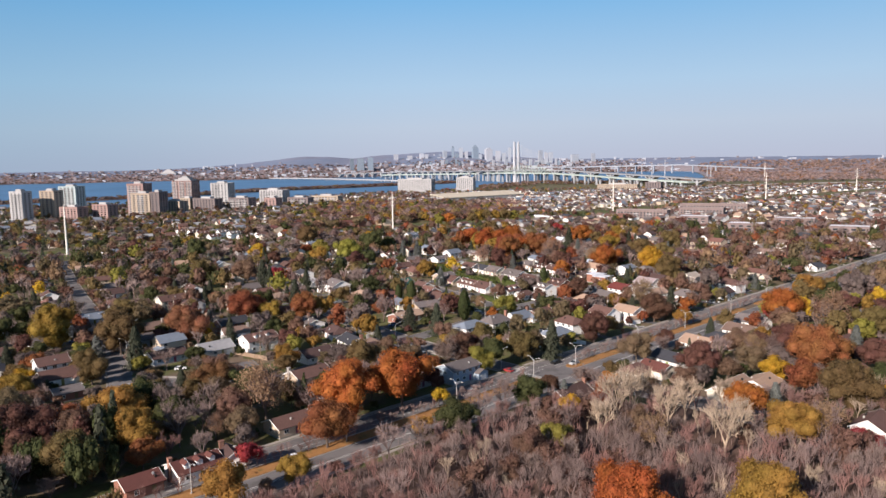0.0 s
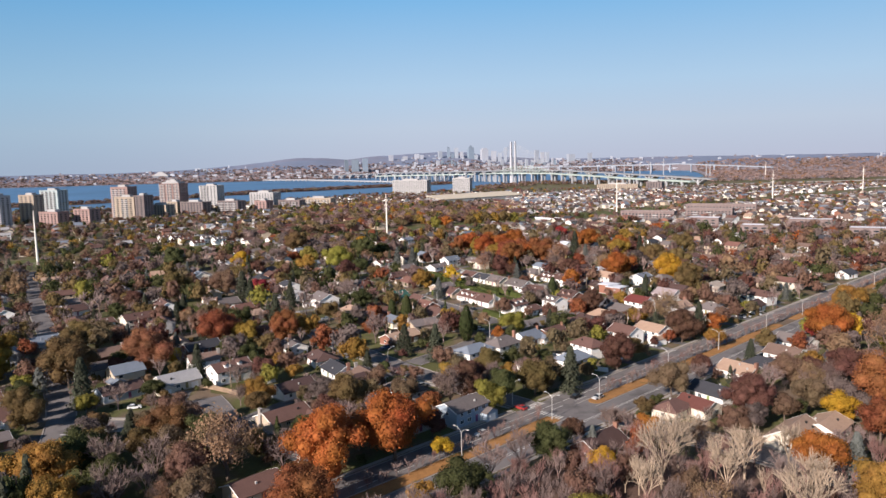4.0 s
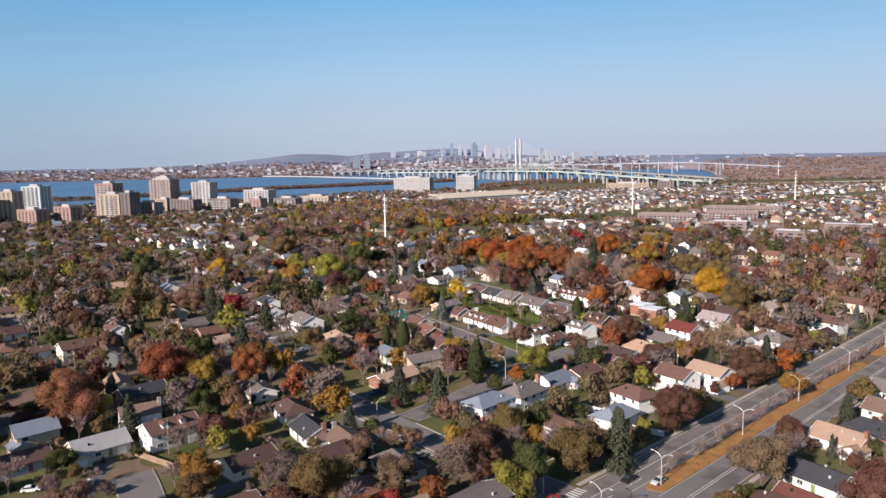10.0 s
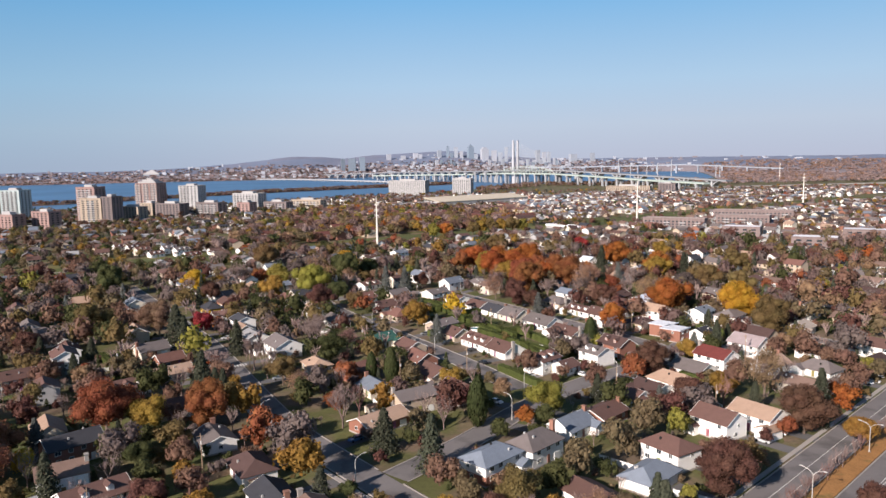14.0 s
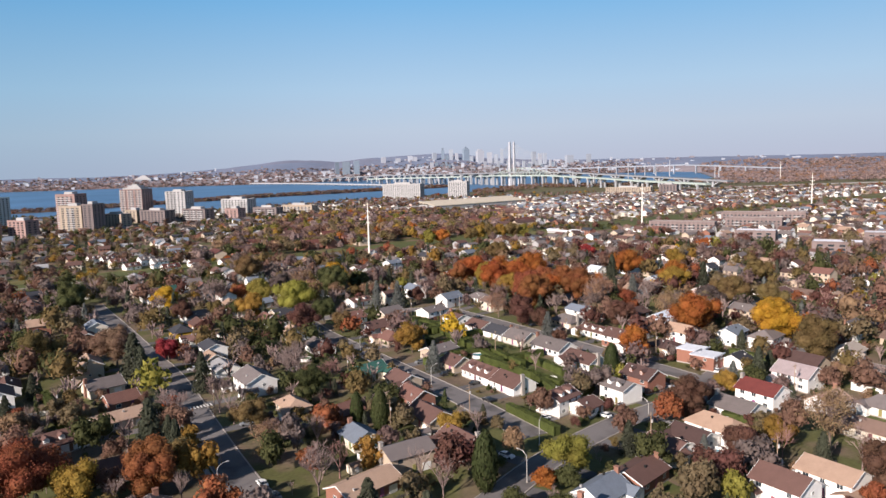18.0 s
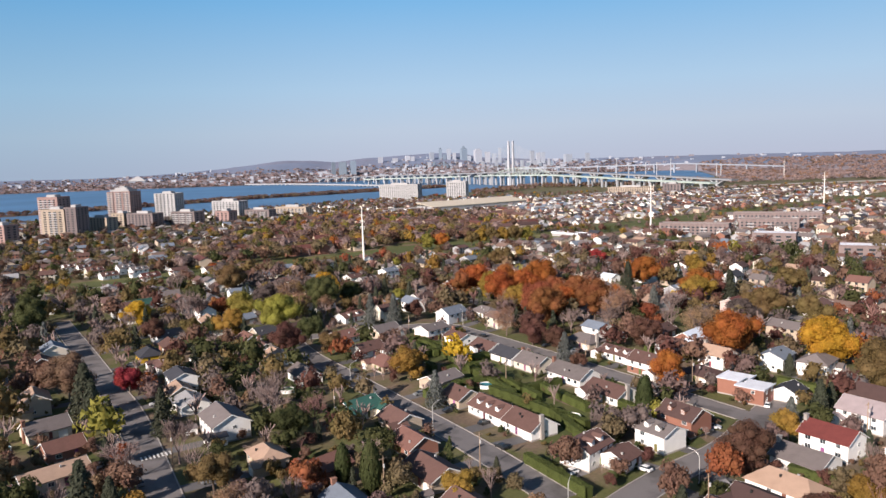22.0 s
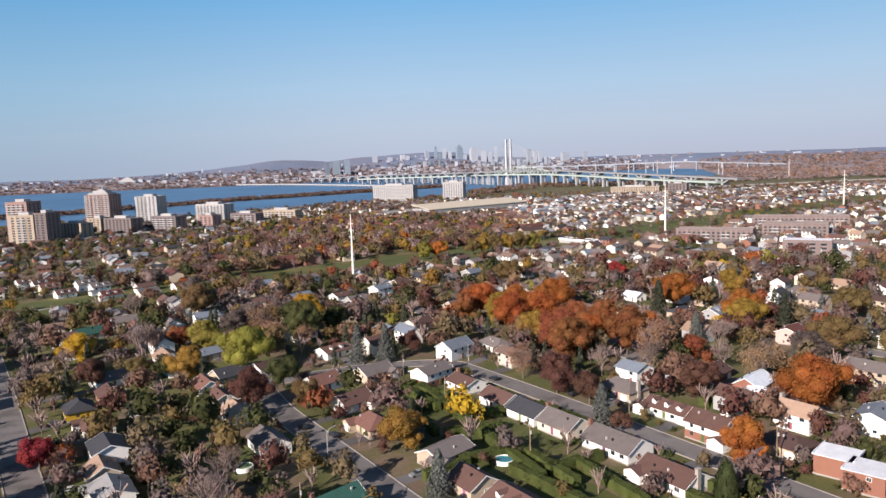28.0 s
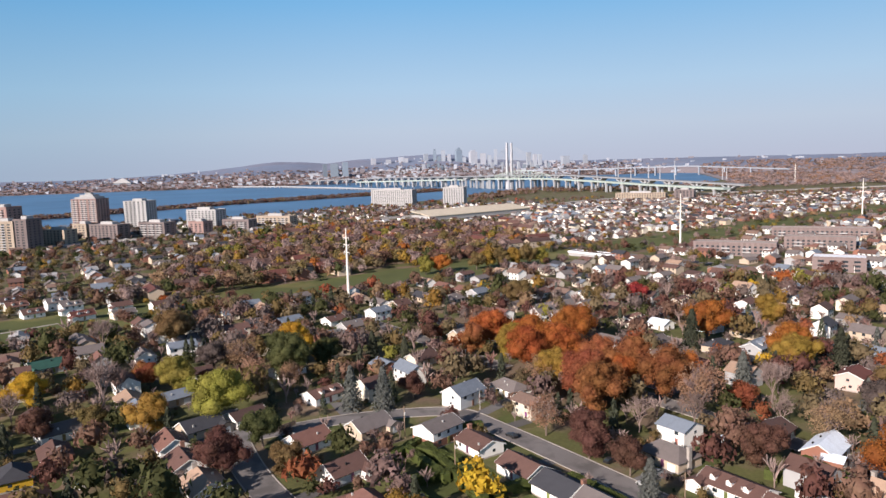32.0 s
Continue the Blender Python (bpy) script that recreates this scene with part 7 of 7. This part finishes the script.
# ---- hedges, fences, pools, sheds ----
def hedge(x0, y0, x1, y1, w=2.4, h=2.8):
    L = math.hypot(x1 - x0, y1 - y0)
    rs = np.random.RandomState(int(abs(x0 * 7 + y0)))
    n = int(L * 95)
    u = rs.uniform(-0.5, 0.5, n) * L
    side = rs.choice(3, n, p=(0.28, 0.28, 0.44))
    py = np.where(side == 0, -w / 2, np.where(side == 1, w / 2, rs.uniform(-w / 2, w / 2, n)))
    pz = np.where(side < 2, rs.uniform(0, h, n), h)
    nr = np.stack([np.zeros(n), np.where(side == 0, -1.0, np.where(side == 1, 1.0, 0.0)), np.where(side == 2, 1.0, 0.2)], 1) + rs.normal(size=(n, 3)) * 0.35
    nr /= np.linalg.norm(nr, axis=1, keepdims=True)
    wob = 0.18 * np.sin(u * 1.3)
    v, q = leaf_cloud(np.stack([u, py + wob, pz + 0.12 * np.sin(u * 0.9 + py)], 1), nr, 0.17, rs)
    root = thing("hedge", (x0 + x1) / 2, (y0 + y1) / 2, 0, math.degrees(math.atan2(y1 - y0, x1 - x0)), "dense clipped green cedar hedge between lawns", "hedge", "hedges")
    put("foliage", quads("foliage", v, q, MATS["leaf_hedge"]), root)
    put("core", mesh("core", *box_vf(-L / 2, L / 2, -w / 2 + 0.1, w / 2 - 0.1, 0, h - 0.1), MATS["leaf_hedge"]), root)


mat("leaf_hedge", (0.070, 0.086, 0.024), 0.8, vary=0.15, fine=1.5, fine_amt=0.2, coarse=0.2, coarse_amt=0.2, island=0.35, translucent=0.15, spec=0.2)
for x0, y0, x1, y1 in ((-2.5, 546, 12, 508), (13, 505, 28, 466), (21, 473, 46, 435), (-4.6, 543, 7.5, 533), (7.5, 479, 26, 485), (39, 473, 49.5, 450), (-5.8, 556, 16, 561), (2.6, 560, -13, 537), (-8, 543, 3, 522), (4.5, 499, 22, 503), (25, 414, 36.5, 392), (55, 463, 68.5, 438), (102, 524, 109, 504), (88, 517, 103, 504.5), (37, 451, 44, 423), (-137, 444, -115, 411), (111, 500, 117, 484), (-10, 520, 10, 528), (14, 512, 30, 520), (30, 470, 46, 478), (26, 440, 12, 466), (36, 462, 22, 492), (2, 500, -12, 524), (48, 420, 60, 440), (60, 470, 74, 446), (-2, 470, 10, 478), (48, 500, 36, 520), (120, 470, 132, 452), (88, 400, 98, 390)):
    hedge(x0, y0, x1, y1)


def panel_fence(x0, y0, x1, y1, h=1.8, white=True):
    L = math.hypot(x1 - x0, y1 - y0)
    m = M_VINYL if white else M_FENCE
    root = thing("fence", x0, y0, 0, math.degrees(math.atan2(y1 - y0, x1 - x0)), ("white vinyl" if white else "brown wooden") + " garden fence beside a lawn", "fence", "garden fences")
    n = max(2, int(L / 2.4))
    pm, qm = shared_box("post", 0.12, 0.12, h + 0.15, m), shared_box("panel", L / n - 0.14, 0.05, h - 0.1, m)
    for i in range(n + 1):
        put("post", pm, root, pose(i * L / n, 0, 0))
        if i < n:
            put("panel", qm, root, pose((i + 0.5) * L / n, 0, 0.08))


for x0, y0, x1, y1, wt in ((43, 331, 51, 323, 1), (55.5, 310, 63, 305, 1), (58.8, 254, 68, 248, 1), (75.5, 377, 83, 370, 1), (34, 317, 39.5, 311, 1), (-134, 421, -126, 425.5, 1), (120, 296, 132, 308, 0), (100, 268, 112, 280, 0), (-46, 572, -52, 566, 0), (-60, 320, -48, 333, 0), (-85, 300, -70, 290, 0), (68, 388, 74, 381, 1), (-20, 380, -12, 372, 1)):
    panel_fence(x0, y0, x1, y1, white=bool(wt))


def round_pool(x, y, r, water):
    root = thing("swimming_pool", x, y, 0, 0, "round above-ground garden pool with a white wall", "pool", "garden pools")
    ring = [(math.cos(a) * k, math.sin(a) * k, z) for k, z in ((r, 0), (r, 1.2), (r - 0.2, 1.25), (r - 0.25, 0.9)) for a in np.linspace(0, 2 * math.pi, 25)[:-1]]
    F = [(j * 24 + i, j * 24 + (i + 1) % 24, (j + 1) * 24 + (i + 1) % 24, (j + 1) * 24 + i) for j in range(3) for i in range(24)]
    put("wall", mesh("wall", ring, F, M_VINYL), root)
    put("water", mesh("water", [(math.cos(a) * (r - 0.22), math.sin(a) * (r - 0.22), 1.0) for a in np.linspace(0, 2 * math.pi, 25)[:-1]], [tuple(range(24))], water), root)


M_POOLG = mat("green_pool_cover", (0.16, 0.24, 0.12), 0.6, fine=2, fine_amt=0.15)
for x_, y_, r_, m_ in ((77.9, 373.6, 2.8, M_POOL), (19.7, 479, 2.7, M_POOL), (43.4, 444.3, 2.6, M_POOLG), (-125, 436.6, 2.4, M_POOL), (-15, 387.3, 2.6, M_POOL), (-98.6, 531, 2.4, M_POOL), (-51, 482.7, 2.5, M_POOLG), (87, 368, 3.2, M_POOLG)):
    round_pool(x_, y_, r_, m_)


def shed(x, y, ang, wall, roof):
    root = thing("garden_shed", x, y, 0, ang, f"small {wall} garden shed with a gabled roof", "shed", "garden sheds")
    put("wall", mesh("wall", *walls_vf(3.2, 2.6, 2.0, 0.8), MATS["wall_" + wall]), root)
    put("roof", mesh("roof", *roof_vf(3.2, 2.6, 0.8, 0.2, 0.1), MATS["roof_" + roof]), root, pose(0, 0, 2.0))
    put("door", shared_box("door", 1.0, 0.08, 1.7, M_FRAME), root, pose(0, -1.34, 0.05))


for x_, y_, a_, w_, r_ in ((-2, 394, 32, "white", "greybrown"), (5, 393, 32, "white", "lightgrey"), (48, 318, 44, "grey", "dark"), (52, 312, 44, "grey", "dark"), (-62, 305, 32, "white", "brown"), (-45, 322, 32, "beige", "brown"), (-52, 330, 32, "white", "darkred"), (92, 505, 30, "white", "dark"), (-54, 470, 32, "white", "tan"), (68, 392, 44, "white", "lightgrey"), (-73, 445, 32, "white", "greybrown"), (85, 540, 30, "white", "whiteroof"), (14, 548, 30, "white", "greybrown"), (-20, 372, 40, "cream", "tan")):
    shed(x_, y_, a_, w_, r_)

# ---- driveways ----
R = random.Random(41)
n_car = 0
for hx, hy, ha, hL, hW in HOUSE_ROOTS[:150]:
    best = None
    for pts_, hw in ROADS[:14]:
        for (ax, ay), (bx, by) in zip(pts_, pts_[1:]):
            for t_ in (0.0, 0.25, 0.5, 0.75):
                qx, qy = ax + (bx - ax) * t_, ay + (by - ay) * t_
                d_ = math.hypot(qx - hx, qy - hy)
                if best is None or d_ < best[0]:
                    best = (d_, qx, qy, hw)
    d_, qx, qy, hw = best
    if d_ > 40 or d_ < hw + 5:
        continue
    ux, uy = (qx - hx) / d_, (qy - hy) / d_
    ex, ey = qx - ux * (hw - 1.2), qy - uy * (hw - 1.2)
    sx, sy = hx + ux * 4.5 - uy * 3.5, hy + uy * 4.5 + ux * 3.5
    fx, fy = ex - uy * 3.5, ey + ux * 3.5
    px_, py_ = -uy * 2.4, ux * 2.4
    tagged(new("driveway", mesh("driveway", [(sx - px_, sy - py_, 0.035), (fx - px_, fy - py_, 0.035), (fx + px_, fy + py_, 0.035), (sx + px_, sy + py_, 0.035)], [(0, 1, 2, 3)], M_DRIVE)), "grey asphalt driveway leading to a house", "driveway", kind="structure")
    if hy < 560 and n_car < 30 and R.random() < 0.45 and math.hypot(fx - sx, fy - sy) > 9:
        k_ = R.uniform(0.35, 0.6)
        n_car += 1
        car(sx + (fx - sx) * k_, sy + (fy - sy) * k_, math.degrees(math.atan2(uy, ux)) + R.choice((0, 180)), R.choice(("white", "white", "black", "grey", "silver", "black", "blue")), 0.04)
